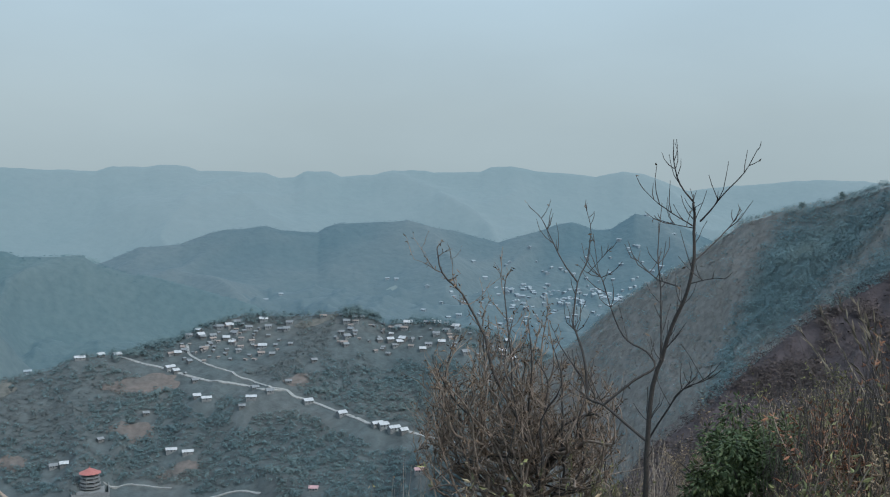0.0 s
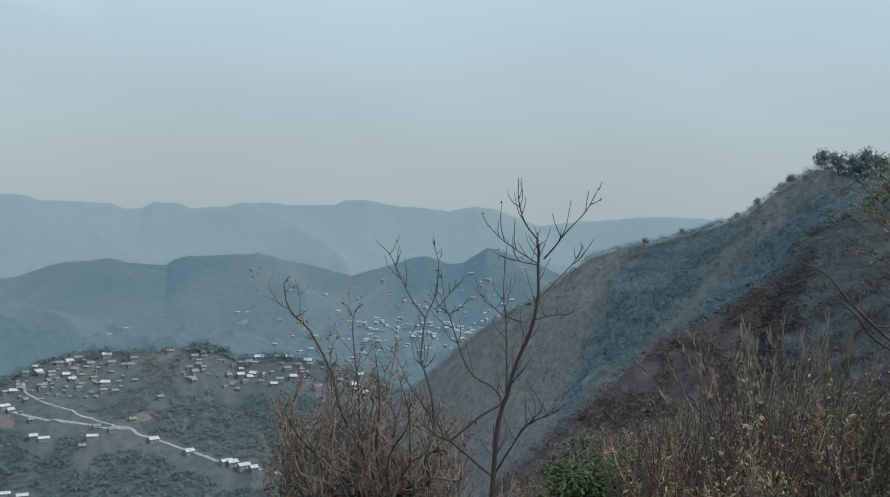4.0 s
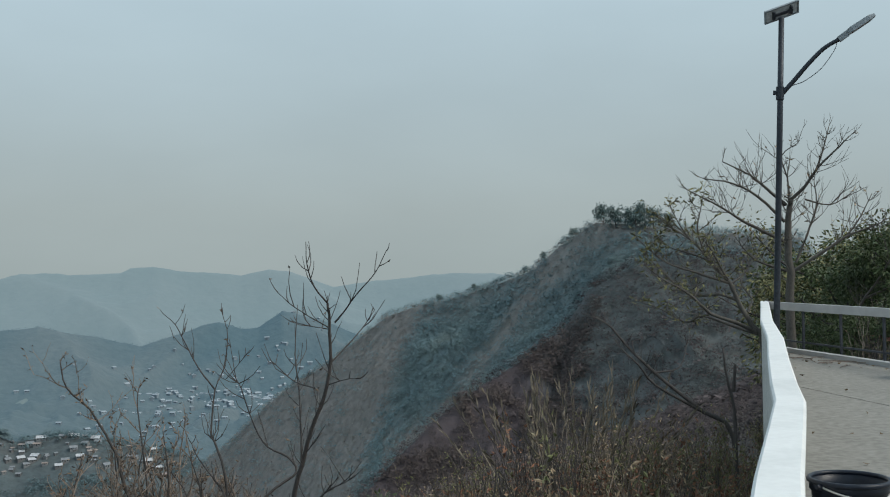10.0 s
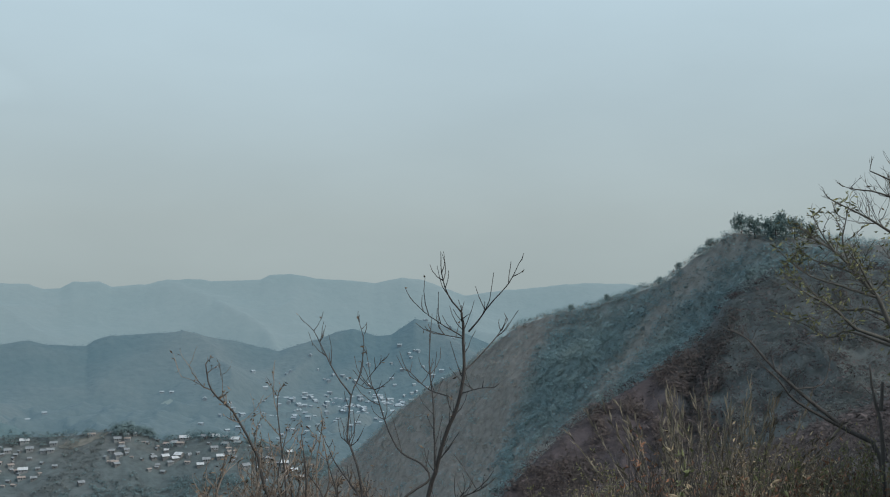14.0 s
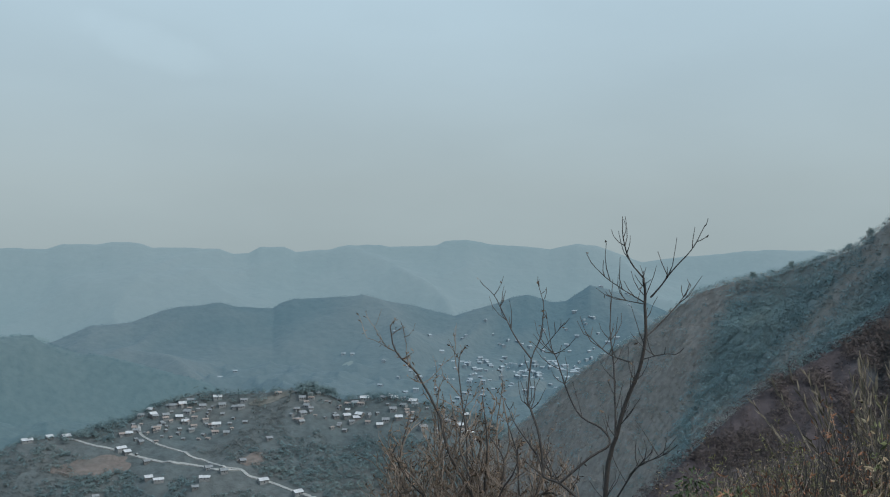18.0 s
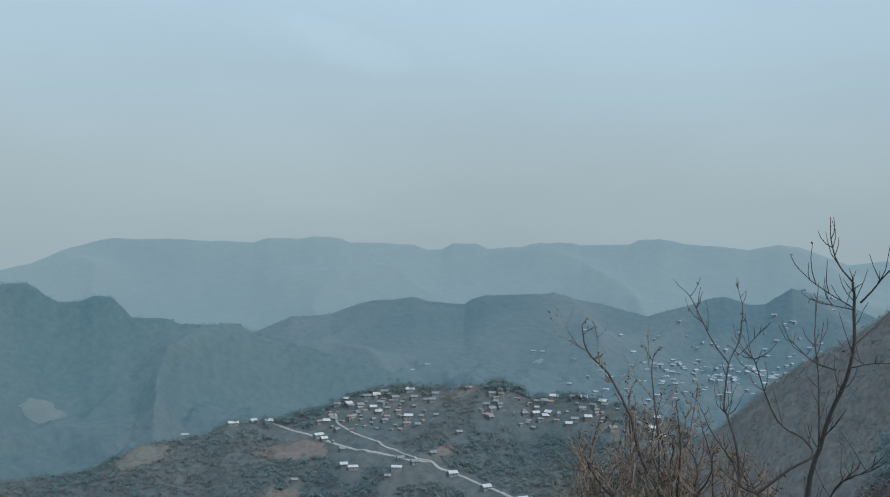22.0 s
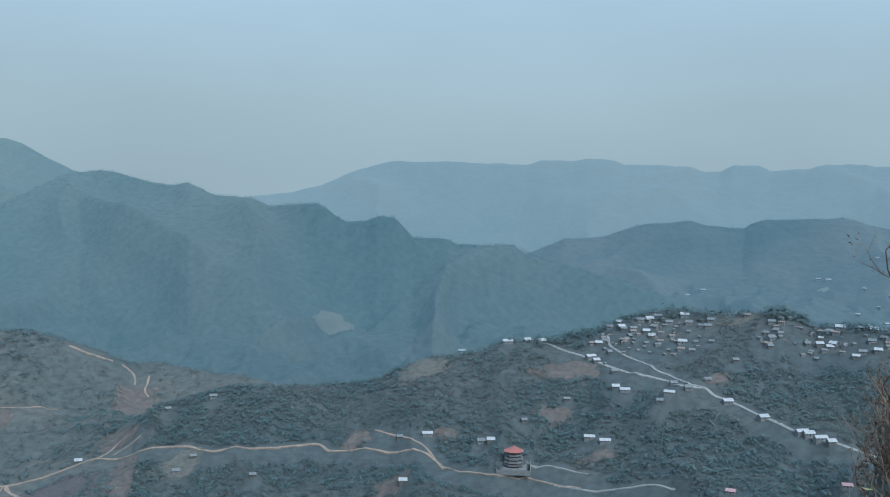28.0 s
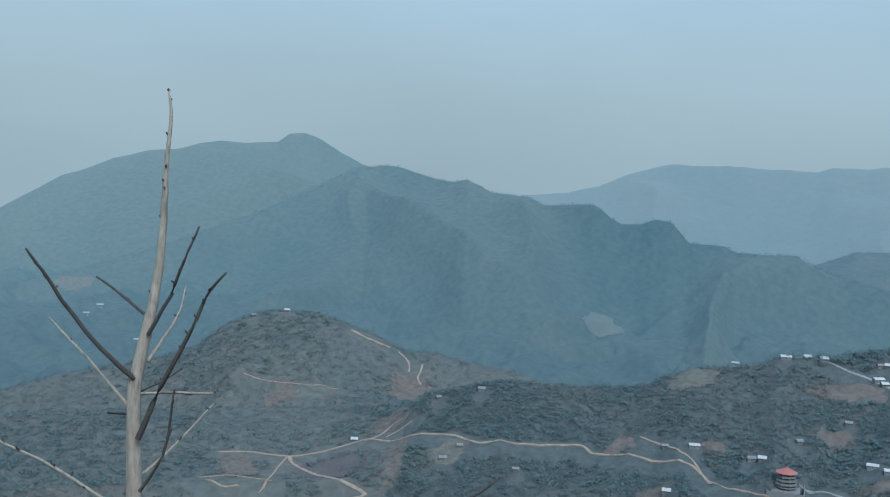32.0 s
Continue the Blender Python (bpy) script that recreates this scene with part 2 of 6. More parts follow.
# Each ridge: how far off its crest runs, its slopes towards and away from the view deck,
# the size of its gullies, and the bearing and height angle of the crest.
RIDGES = {}
RIDGES["far"] = dict(dist=[(-60, 4400), (60, 4300)], front=0.34, back=0.3, gully=480, depth=0.26, rough=6.0, spurs=True, crest=[(-23.4, -0.49), (-21.2, -0.16), (-18.8, -0.15), (-15.4, -0.42), (-12.4, -0.79), (-11.1, -0.28), (-9.9, 0.11), (-9.0, 0.26), (-8.4, 0.1), (-7.5, -0.12), (-6.3, 0.06), (-4.4, 0.17), (-2.9, 0.47), (-1.8, 0.37), (-1.3, 0.12), (1.3, 0.04), (1.8, 0.16), (3.6, 0.15), (4.7, -0.13), (6.4, -0.21), (7.0, 0.04), (8.3, 0.03), (8.9, -0.31), (9.7, -0.35), (10.4, -0.05), (13.9, 0.0), (14.4, 0.21), (15.1, 0.32), (16.0, 0.32), (16.7, 0.19), (18.3, 0.18), (19.1, -0.03), (21.3, -0.02), (23.5, 0.07), (26.6, 0.02), (27.5, -0.18), (28.9, -0.66), (30.3, -1.3), (32.0, -1.72), (34.5, -1.95)])
RIDGES["mid"] = dict(dist=[(-30, 3200), (25, 2900)], front=0.26, back=0.35, gully=380, depth=0.40, rough=4.0, spurs=True, crest=[(-14.5, -3.76), (-11.8, -2.57), (-9.7, -2.06), (-8.4, -2.9), (-7.5, -2.93), (-6.9, -2.71), (-6.3, -2.56), (-5.4, -2.7), (-4.5, -3.05), (-3.5, -3.33), (-2.3, -3.69), (-0.5, -3.31), (1.4, -2.89), (2.7, -2.55), (4.8, -2.72), (6.4, -2.75), (7.2, -3.03), (7.6, -3.26), (9.6, -3.13), (10.4, -2.94), (12.5, -3.12), (13.4, -3.33), (14.9, -3.9), (17.0, -4.05), (18.4, -4.69), (21.5, -5.68)])
RIDGES["left"] = dict(dist=[(8, 2000), (30, 2150), (43, 2550), (52, 2450), (65, 2300)], front=0.36, back=0.4, gully=430, depth=0.52, rough=3.0, spurs=True, crest=[(11.1, -7.16), (15.1, -5.93), (16.7, -5.48), (17.3, -5.5), (19.3, -4.86), (19.9, -4.45), (22.9, -4.43), (23.5, -4.15), (25.4, -4.06), (25.9, -3.5), (26.4, -3.04), (27.3, -2.95), (28.0, -3.23), (29.0, -3.25), (29.6, -2.95), (30.2, -2.45), (30.6, -2.26), (33.2, -2.43), (34.1, -2.0), (36.1, -1.87), (37.0, -1.4), (37.5, -1.18), (38.2, -1.35), (39.3, -1.2), (40.8, -0.78), (41.9, -0.62), (43.4, -0.74), (44.6, -1.35), (46.5, -2.3), (49, -3.5), (52, -4.6), (56, -6.0), (61.5, -7.5)])
RIDGES["left_far"] = dict(dist=[(36, 3100), (65, 3000)], front=0.33, back=0.35, gully=460, depth=0.46, rough=3.0, spurs=True, crest=[(37.0, -2.6), (40.5, -1.3), (43.2, -0.63), (44.4, -0.05), (45.6, 0.7), (46.4, 0.98), (47.2, 0.88), (47.8, 0.42), (49.3, 0.3), (50.8, 0.36), (52.0, 0.16), (53.2, -0.16), (54.6, -0.33), (56.3, -0.75), (57.7, -1.36), (58.8, -1.72), (59.9, -2.39), (61.5, -3.29)])
RIDGES["village_hill"] = dict(dist=[(-8, 800), (11, 900), (25, 860), (42, 860)], front=0.30, back=0.4, gully=170, depth=0.17, rough=1.2, crest=[(-6.2, -10.23), (-3.1, -9.08), (-1.2, -8.65), (1.3, -8.07), (3.9, -8.32), (5.5, -7.63), (8.3, -7.83), (11.4, -7.74), (13.3, -8.11), (15.1, -8.94), (18.3, -9.63), (20.4, -9.82), (21.5, -10.28), (24.9, -10.87), (27.7, -12.02), (31.2, -12.24), (35, -12.11), (36.9, -12.56), (40.3, -13.41)])
RIDGES["knoll"] = dict(dist=[(32, 1040), (38, 1110), (48, 1180), (62, 1120)], front=0.30, back=0.4, gully=190, depth=0.18, rough=1.2, crest=[(31.76, -12.51), (33.04, -12.04), (34.63, -11.58), (36.22, -11.38), (37.81, -11.08), (39.09, -10.73), (40.4, -10.77), (42.3, -9.91), (45.4, -8.81), (48.2, -8.73), (50.3, -9.43), (51.8, -10.64), (54.7, -11.51), (59, -11.98), (61.7, -12.72)])
RIDGES["green"] = dict(ebb=0.035, dist=[(-38, 330), (-28, 390), (-12, 520), (-3, 600)], front=0.55, back=0.5, gully=55, depth=0.24, rough=0.7, crest=[(-37.5, 1.49), (-32.4, 1.87), (-30.1, 2.21), (-28.3, 2.39), (-26.8, 2.5), (-25.9, 1.96), (-24.6, 1.05), (-23.4, -0.02), (-21.2, -0.78), (-19.4, -1.39), (-17.2, -1.85), (-15.3, -2.46), (-12.2, -4.84), (-10.1, -6.12), (-8.6, -7.24), (-6.8, -8.99), (-5, -10.27), (-3.1, -11.85)])
RIDGES["brown"] = dict(ebb=0.03, dist=[(-36, 210), (-26, 210), (-18, 180), (-10, 150)], front=0.42, back=0.55, gully=26, rough=0.4, crest=[(-35.2, 0.64), (-29.5, 0.39), (-28, -0.21), (-26.4, -1.12), (-25.2, -2.96), (-23.4, -4.5), (-20.3, -6.34), (-17.8, -8.17), (-15.9, -9.97), (-14, -12.03), (-10.9, -14.59)])
NAMES = ["scrub", "brown", "green", "village_hill", "knoll", "left", "mid", "far", "left_far"]


def near_fall(az):
    return np.interp(az, [-60, -42, -36, -28, -15, -5, 10, 60], [0.02, 0.03, 0.09, 0.15, 0.22, 0.36, 0.58, 0.62])


def land(az, r):
    """Height and kind of the ground at bearings az (degrees, left positive) and distances r."""
    x, y = -r * np.sin(np.radians(az)), r * np.cos(np.radians(az))
    best = np.where(np.abs(az) > 75, -1.2, -0.9 - near_fall(az) * np.maximum(r - 2.5, 0)) + 0.12 * fractal(x / 2.5, y / 2.5, 3, 5) * np.minimum(1, r / 6)
    best = np.where((np.abs(az) > 75) & (r > 60), best - (r - 60) * 0.12, best)
    kind = np.zeros(az.shape, int)
    dry = np.full(az.shape, 0.5)
    floor = -330 + 55 * fractal(x / 210, y / 210, 4, 9, True)
    best, kind = np.where(best < floor, floor, best), np.where(best < floor, np.where(r > 1300, np.where(az > 13, 5, 6), 3), kind)
    for name, q in RIDGES.items():
        ca, ce = np.array(q["crest"]).T
        rd = np.interp(az, *np.array(q["dist"]).T)
        el = np.interp(az, ca, ce)
        soft = sum(np.interp(az + k, ca, ce) for k in (-4, -2.5, -1.2, 0, 1.2, 2.5, 4)) / 7
        out = np.maximum(0, np.maximum(ca[0] - az, az - ca[-1]))
        d = np.where(r < rd, rd - r, r - rd)
        d = np.sqrt(d * d + (0.012 * rd) ** 2) - 0.012 * rd
        fall = d * np.where(r < rd, q["front"], q["back"])
        # the notches of the crest fade out down the slope
        hold = np.exp(-fall / (0.22 * q["gully"]))
        top = EYE + rd * np.tan(np.radians(el * hold + soft * (1 - hold))) - rd * q.get("ebb", 0.012) * out
        top = top + q["rough"] * fractal(x / (q["gully"] * 0.16), y / (q["gully"] * 0.16), 3, 3)
        carve = (1 - np.exp(-fall / (q["gully"] * 0.16))) * q["gully"] * q.get("depth", 0.30)
        # spurs that run slantwise down both ways and meet in forks
        along, down, g = np.radians(az) * rd, rd - r, q["gully"]
        warp = 1.1 * g * fractal(x / g * 0.6, y / g * 0.6, 3, 17)
        one = fractal((along + 0.8 * down + warp) / g, down / (1.4 * g), 3, 11 + len(name), True)
        two = fractal((along - 0.65 * down - warp) / g, down / (1.4 * g), 3, 14 + len(name), True)
        knob = fractal(x / g, y / g, 4, 5 + len(name), True)
        spur = np.maximum(one, two)
        if q.get("spurs"):
            # long spurs that fork on their way down, with side ribs
            main = grain((along + 0.35 * down + 0.8 * warp) / (1.25 * g), down / (5 * g) + 0.3, 23 + len(name))
            side = grain((along - 0.9 * down + warp) / (0.55 * g), down / (1.6 * g), 29 + len(name))
            spur = 0.95 - 2.1 * np.abs(main) + 0.55 * (0.5 - np.abs(side)) + 0.10 * one
        z = top - fall - carve * (0.75 - 0.75 * spur - (0.08 if q.get("spurs") else 0.3) * knob)
        kind = np.where(z > best, NAMES.index(name), kind)
        # spur tops drawn drier and paler than gullies, standing in for relief shading
        dry = np.where(z > best, np.clip(0.34 + 0.5 * spur + 0.4 * knob, 0, 1), dry)
        best = np.maximum(best, z)
    # the farmed bench between the knoll and the village hill
    bench = EYE + r * np.tan(np.radians(np.interp(r + np.interp(az, [39.5, 45], [55, 0]), [700, 780, 960, 1010], [-18.6, -17.4, -13.3, -12.6]))) + 1.5 * fractal(x / 60, y / 60, 2, 41)
    w = np.interp(az, [39.4, 41.4, 66, 70], [0, 1, 1, 0]) * np.interp(r, [690, 760, 935, 1000], [0, 1, 1, 0])
    best = best + (bench - best) * w
    kind = np.where(w > 0.5, NAMES.index("knoll"), kind)
    return best, kind, dry


# the right-hand ridge: a green belt that thins into dry grass at its foot and in the gully
def green_share(az, r, x, y):
    """How much of the cover on the ridge is green, from 0 to 1."""
    up = np.interp(az, *np.array(RIDGES["green"]["dist"]).T) - r
    drift = 1.4 * fractal(x / 40, y / 40, 3, 8)
    belt = np.clip((np.interp(up, [0, 38, 67, 120], [-16.6, -15.4, -13.9, -12.4]) - az + drift) / 1.3, 0, 1)
    line = np.interp(az, [-29, -27, -24, -20.8, -17.7], [0, 3, 14, 46, 80])
    gully = np.exp(-((up - line - 4 * drift) / 15) ** 2) * (az < -15)
    brow = np.where(az > -25, np.clip(0.12 + (up + 6 * drift) / 28, 0.08, 1), 1)
    return 0.06 + 0.92 * belt * brow * (1 - 0.9 * gully)


def spot(az, r, lift=0.0):
    """The place on the ground at one bearing and distance."""
    z = float(land(np.array([float(az)]), np.array([float(r)]))[0][0])
    return Vector((-r * math.sin(radians(az)), r * math.cos(radians(az)), z + lift))


def sheet(name, az, r, mats, label, category):
    a, d = np.meshgrid(az, r)
    z, k, dry = land(a, d)
    x, y = -d * np.sin(np.radians(a)), d * np.cos(np.radians(a))
    dry = np.where(k == NAMES.index("green"), 1 - green_share(a, d, x, y), dry)
    head = np.clip((a + 26.5 + 2 * fractal(x / 25, y / 25, 2, 6)) / 3, 0, 1)
    dry = np.where(k == NAMES.index("brown"), 0.15 + 0.85 * head, dry)
    if name == "ground":
        inside = d < 2.4
        z = np.where(inside, np.minimum(z, -0.9), z)
    co = np.stack([-d * np.sin(np.radians(a)), d * np.cos(np.radians(a)), z], -1).reshape(-1, 3)
    h, w = a.shape
    i = (np.arange(h - 1)[:, None] * w + np.arange(w - 1)[None]).ravel()
    quads = np.stack([i, i + w, i + w + 1, i + 1], -1)
    me = bpy.data.meshes.new(name)
    me.vertices.add(len(co))
    me.vertices.foreach_set("co", co.ravel())
    me.loops.add(quads.size)
    me.loops.foreach_set("vertex_index", quads.ravel())
    me.polygons.add(len(quads))
    me.polygons.foreach_set("loop_start", np.arange(0, quads.size, 4))
    me.polygons.foreach_set("material_index", k[:-1, :-1].ravel())
    me.polygons.foreach_set("use_smooth", np.ones(len(quads), bool))
    for m in mats:
        me.materials.append(m)
    me.update(calc_edges=True)
    me.validate()
    me.attributes.new("dry", "FLOAT", "POINT").data.foreach_set("value", dry.ravel().astype(np.float32))
    return tagged(new(name, me), label, category, kind="structure")


AZ = np.concatenate([np.arange(-180, -50, 2.5), np.arange(-50, 66, 0.12), np.arange(66, 180.1, 2.5)])
NEAR, EDGE, END = 1.0, 1420.0, 4950.0
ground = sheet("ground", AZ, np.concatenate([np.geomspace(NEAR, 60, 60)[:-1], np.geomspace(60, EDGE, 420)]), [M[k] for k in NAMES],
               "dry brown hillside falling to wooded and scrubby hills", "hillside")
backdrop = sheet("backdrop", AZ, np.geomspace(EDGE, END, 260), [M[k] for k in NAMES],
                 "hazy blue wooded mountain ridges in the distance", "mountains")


M.update({
    "bark": material("grey_brown_bark", [(0.040, 0.036, 0.036), (0.080, 0.071, 0.067), (0.06, 0.056, 0.055)], 9.0, bump=0.5, stretch=(1, 1, 0.3)),
    "bark_pale": material("pale_peeling_bark", [(0.15, 0.125, 0.105), (0.36, 0.315, 0.265), (0.25, 0.22, 0.19)], 7.0, bump=0.4, stretch=(1, 1, 0.25)),
    "bark_light": material("light_dry_bark", [(0.075, 0.069, 0.063), (0.14, 0.127, 0.111)], 8.0, bump=0.4, stretch=(1, 1, 0.3)),
    "stem_tan": material("dry_tan_stem", [(0.19, 0.158, 0.135), (0.36, 0.305, 0.255), (0.27, 0.235, 0.205)], 4.0, vary=0.4),
    "stem_bush": material("brown_grey_stem", [(0.062, 0.050, 0.044), (0.236, 0.186, 0.151), (0.111, 0.092, 0.079)], 3.0, vary=0.6),
    "twig_dark": material("dark_dry_twig", [(0.090, 0.075, 0.065), (0.188, 0.150, 0.122), (0.120, 0.104, 0.087)], 3.0, vary=0.5),
    "twig": material("dry_twig", [(0.125, 0.10, 0.088), (0.21, 0.168, 0.14), (0.165, 0.142, 0.122)], 3.0, vary=0.3),
    "leaf_brown": material("withered_leaf", [(0.103, 0.076, 0.056), (0.287, 0.218, 0.146), (0.259, 0.213, 0.134)], 2.0, vary=0.8, spec=0.2),
    "leaf_bush": material("brown_curled_leaf", [(0.070, 0.050, 0.040), (0.174, 0.121, 0.086), (0.139, 0.106, 0.074)], 2.0, vary=0.6, spec=0.2),
    "leaf_red": material("reddish_dry_leaf", [(0.125, 0.058, 0.042), (0.23, 0.115, 0.07), (0.20, 0.118, 0.08)], 2.0, vary=0.6, spec=0.2),
    "leaf_green": material("dusty_green_leaf", [(0.036, 0.058, 0.027), (0.065, 0.094, 0.038), (0.125, 0.135, 0.055)], 1.5, vary=0.35, spec=0.35, rough=0.6),
    "leaf_olive": material("olive_leaf", [(0.086, 0.099, 0.044), (0.167, 0.162, 0.072), (0.247, 0.213, 0.099)], 1.5, vary=0.6, spec=0.3, rough=0.65),
    "straw": material("pale_dry_grass", [(0.125, 0.105, 0.08), (0.215, 0.185, 0.14)], 3.0, vary=0.3),
})

# ---- plants: shared builders ----
class Bag:
    """Corners and faces of one mesh in the making."""
    def __init__(self):
        self.v, self.f = [], []


def tube(bag, pts, r0, r1, sides=5, close=True):
    """A tapering round stick along pts."""
    pts = [Vector(p) for p in pts]
    n = len(pts)
    start = len(bag.v)
    for i, p in enumerate(pts):
        d = (pts[min(i + 1, n - 1)] - pts[max(i - 1, 0)]).normalized()
        s = d.cross(Vector((0.31, 0.17, 0.93) if abs(d.z) < 0.9 else (1, 0.2, 0))).normalized()
        u = d.cross(s)
        r = r0 + (r1 - r0) * i / (n - 1)
        for k in range(sides):
            a = 2 * math.pi * k / sides
            bag.v.append(p + (s * math.cos(a) + u * math.sin(a)) * r)
    for i in range(n - 1):
        for k in range(sides):
            a, b = start + i * sides + k, start + i * sides + (k + 1) % sides
            bag.f.append((a, b, b + sides, a + sides))
    if close:
        bag.f.append(tuple(start + (n - 1) * sides + k for k in range(sides)))


def smooth_line(pts, cuts=3):
    """The same line with rounded corners (Catmull-Rom)."""
    pts = [Vector(p) for p in pts]
    if len(pts) < 3:
        return pts
    ext = [pts[0] * 2 - pts[1], *pts, pts[-1] * 2 - pts[-2]]
    out = []
    for i in range(1, len(ext) - 2):
        a, b, c, d = ext[i - 1:i + 3]
        for k in range(cuts):
            t = k / cuts
            out.append(0.5 * ((2 * b) + (c - a) * t + (2 * a - 5 * b + 4 * c - d) * t * t + (3 * b - a - 3 * c + d) * t ** 3))
    out.append(pts[-1])
    return out


def leaf(bag, p, d, length, width, rng):
    """One folded leaf."""
    d = d.normalized()
    s = d.cross(Vector((rng.uniform(-1, 1), rng.uniform(-1, 1), rng.uniform(0.2, 1)))).normalized() * width * 0.5
    lift = d.cross(s).normalized() * width * 0.25
    k = len(bag.v)
    bag.v += [p.copy(), p + d * length * 0.45 + s + lift, p + d * length, p + d * length * 0.45 - s + lift]
    bag.f += [(k, k + 1, k + 2), (k, k + 2, k + 3)]


def grow(bag, p, d, length, r, level, rng, leaves=None, kink=0.28, rise=0.15, leaf_size=0.07, leaf_rate=0.5, kids=4):
    """A crooked twig that forks into thinner ones; level 0 is the last order."""
    steps = 4 if level else 3
    pts, dirs = [Vector(p)], []
    d = Vector(d).normalized()
    for i in range(steps):
        d = (d + Vector((rng.uniform(-1, 1), rng.uniform(-1, 1), rng.uniform(-0.7, 0.7))) * kink + Vector((0, 0, rise))).normalized()
        pts.append(pts[-1] + d * length / steps)
        dirs.append(d)
    tube(bag, pts, r, r * (0.45 if level else 0.5), 4 if level > 1 else 3, False)
    if level:
        for k in range(kids):
            i = rng.randint(1, steps)
            side = Vector((rng.uniform(-1, 1), rng.uniform(-1, 1), rng.uniform(-0.1, 0.8)))
            grow(bag, pts[i], (dirs[i - 1] * 0.8 + side).normalized(), length * rng.uniform(0.4, 0.65), r * 0.55, level - 1, rng,
                 leaves, kink, rise, leaf_size, leaf_rate, kids)
    if leaves is not None:
        for i in range(1, steps + 1):
            for _ in range(int(leaf_rate + rng.random())):
                side = Vector((rng.uniform(-1, 1), rng.uniform(-1, 1), rng.uniform(-0.9, 0.5)))
                leaf(leaves, pts[i], dirs[i - 1] * 0.4 + side, leaf_size * rng.uniform(0.7, 1.7), leaf_size * 0.42, rng)


def mesh_of(name, bag, mat, smooth=False):
    me = bpy.data.meshes.new(name)
    me.from_pydata([tuple(v) for v in bag.v], [], bag.f)
    for m in (mat if isinstance(mat, (list, tuple)) else [mat]):
        me.materials.append(m)
    if smooth:
        me.polygons.foreach_set("use_smooth", np.ones(len(me.polygons), bool))
    me.update()
    return me


def part(name, bag, mat, parent=None, label="", smooth=False):
    """One mesh object, under a thing or under a part."""
    ob = new(name, mesh_of(name, bag, mat, smooth))
    if parent is not None:
        ob.parent = parent
    return tagged(ob, label)


def thing(name, place, label, category, group="", turn=0.0, kind=""):
    """An Empty at the base of a thing, to carry its parts."""
    ob = new(name)
    ob.empty_display_size = 0.2
    ob.matrix_basis = Matrix.Translation(place) @ Matrix.Rotation(turn, 4, "Z")
    return tagged(ob, label, category, group, kind)


def limbed_tree(name, place, limbs, bark, label, seed, twigs=(3, 0.45, 0.008), leaf_mat=None, leaf_size=0.08, leaf_rate=0.12, levels=1,
                twig_from=0.35, kink=0.25, rise=0.12, sides=7, twig_every=1.0, twig_top=99.0, twig_mat=None, limb_mat=None, thick=0.8, slim=1.0, dark=()):
    """A bare tree: the trunk and main limbs by hand, the small twigs at random along them."""
    rng = random.Random(seed)
    x, y, z = place
    foot = spot(-math.degrees(math.atan2(x, y)), math.hypot(x, y), -0.05).z
    tree = thing(name, (x, y, foot), label, "tree")
    up = Vector((0, 0, z - foot))
    limbs = [([Vector(p) + up for p in pts], r0, r1) for pts, r0, r1 in limbs]
    limbs = [(pts, r0 * thick * (slim if n else 1), max(r1 * thick * (slim if n else 1), 0.0035)) for n, (pts, r0, r1) in enumerate(limbs)]
    limbs[0][0].insert(0, Vector((0, 0, 0)))
    leaves = Bag() if leaf_mat else None
    twig = Bag()
    for n, (pts, r0, r1) in enumerate(limbs):
        line = smooth_line(pts, 3)
        # small knuckles along the wood
        line = [p + Vector((rng.uniform(-1, 1), rng.uniform(-1, 1), rng.uniform(-1, 1))) * r1 * 0.5 if 0 < i < len(line) - 1 else p for i, p in enumerate(line)]
        b = Bag()
        tube(b, line, r0, r1, sides if n == 0 else 5)
        part("trunk" if n == 0 else "limb", b, limb_mat if n in dark else bark, tree, smooth=True)
        size = sum((line[i + 1] - line[i]).length for i in range(len(line) - 1))
        for _ in range(int(twigs[0] * size * twig_every + 1)):
            i = rng.randint(max(1, int(len(line) * twig_from)), len(line) - 1)
            if line[i].z > twig_top:
                continue
            near_end = 1.0 if i < len(line) - 3 else 0.45
            d = (line[i] - line[i - 1]).normalized()
            side = Vector((rng.uniform(-1, 1), rng.uniform(-1, 1), rng.uniform(-0.3, 0.7)))
            grow(twig, line[i], d * 0.5 + side, twigs[1] * near_end * rng.uniform(0.4, 1.1), twigs[2], levels, rng, leaves, kink, rise, leaf_size, leaf_rate, 3)
    part("brushwood", twig, twig_mat or bark, tree)["kind"] = "stuff"
    if leaves and leaves.v:
        part("foliage", leaves, leaf_mat, tree, "withered leaves")["kind"] = "stuff"
    return tree


# ---- trees and shrubs below the view deck ----
MAIN_LIMBS = []
MAIN_LIMBS.append(([(0.00, 0.00, 0.00), (-0.03, -0.06, 0.80), (-0.04, -0.13, 1.41), (-0.02, -0.20, 2.01), (0.05, -0.28, 2.30), (0.13, -0.37, 2.67), (0.25, -0.46, 3.02), (0.30, -0.54, 3.40), (0.28, -0.60, 3.77), (0.25, -0.67, 3.95)], 0.085, 0.030))
MAIN_LIMBS.append(([(0.26, -0.67, 3.95), (0.11, -0.70, 4.13), (0.03, -0.76, 4.36), (0.01, -0.82, 4.57)], 0.024, 0.008))
MAIN_LIMBS.append(([(0.32, -0.68, 3.77), (0.40, -0.75, 3.88), (0.50, -0.83, 4.04), (0.67, -0.92, 4.25), (0.77, -1.00, 4.47)], 0.026, 0.008))
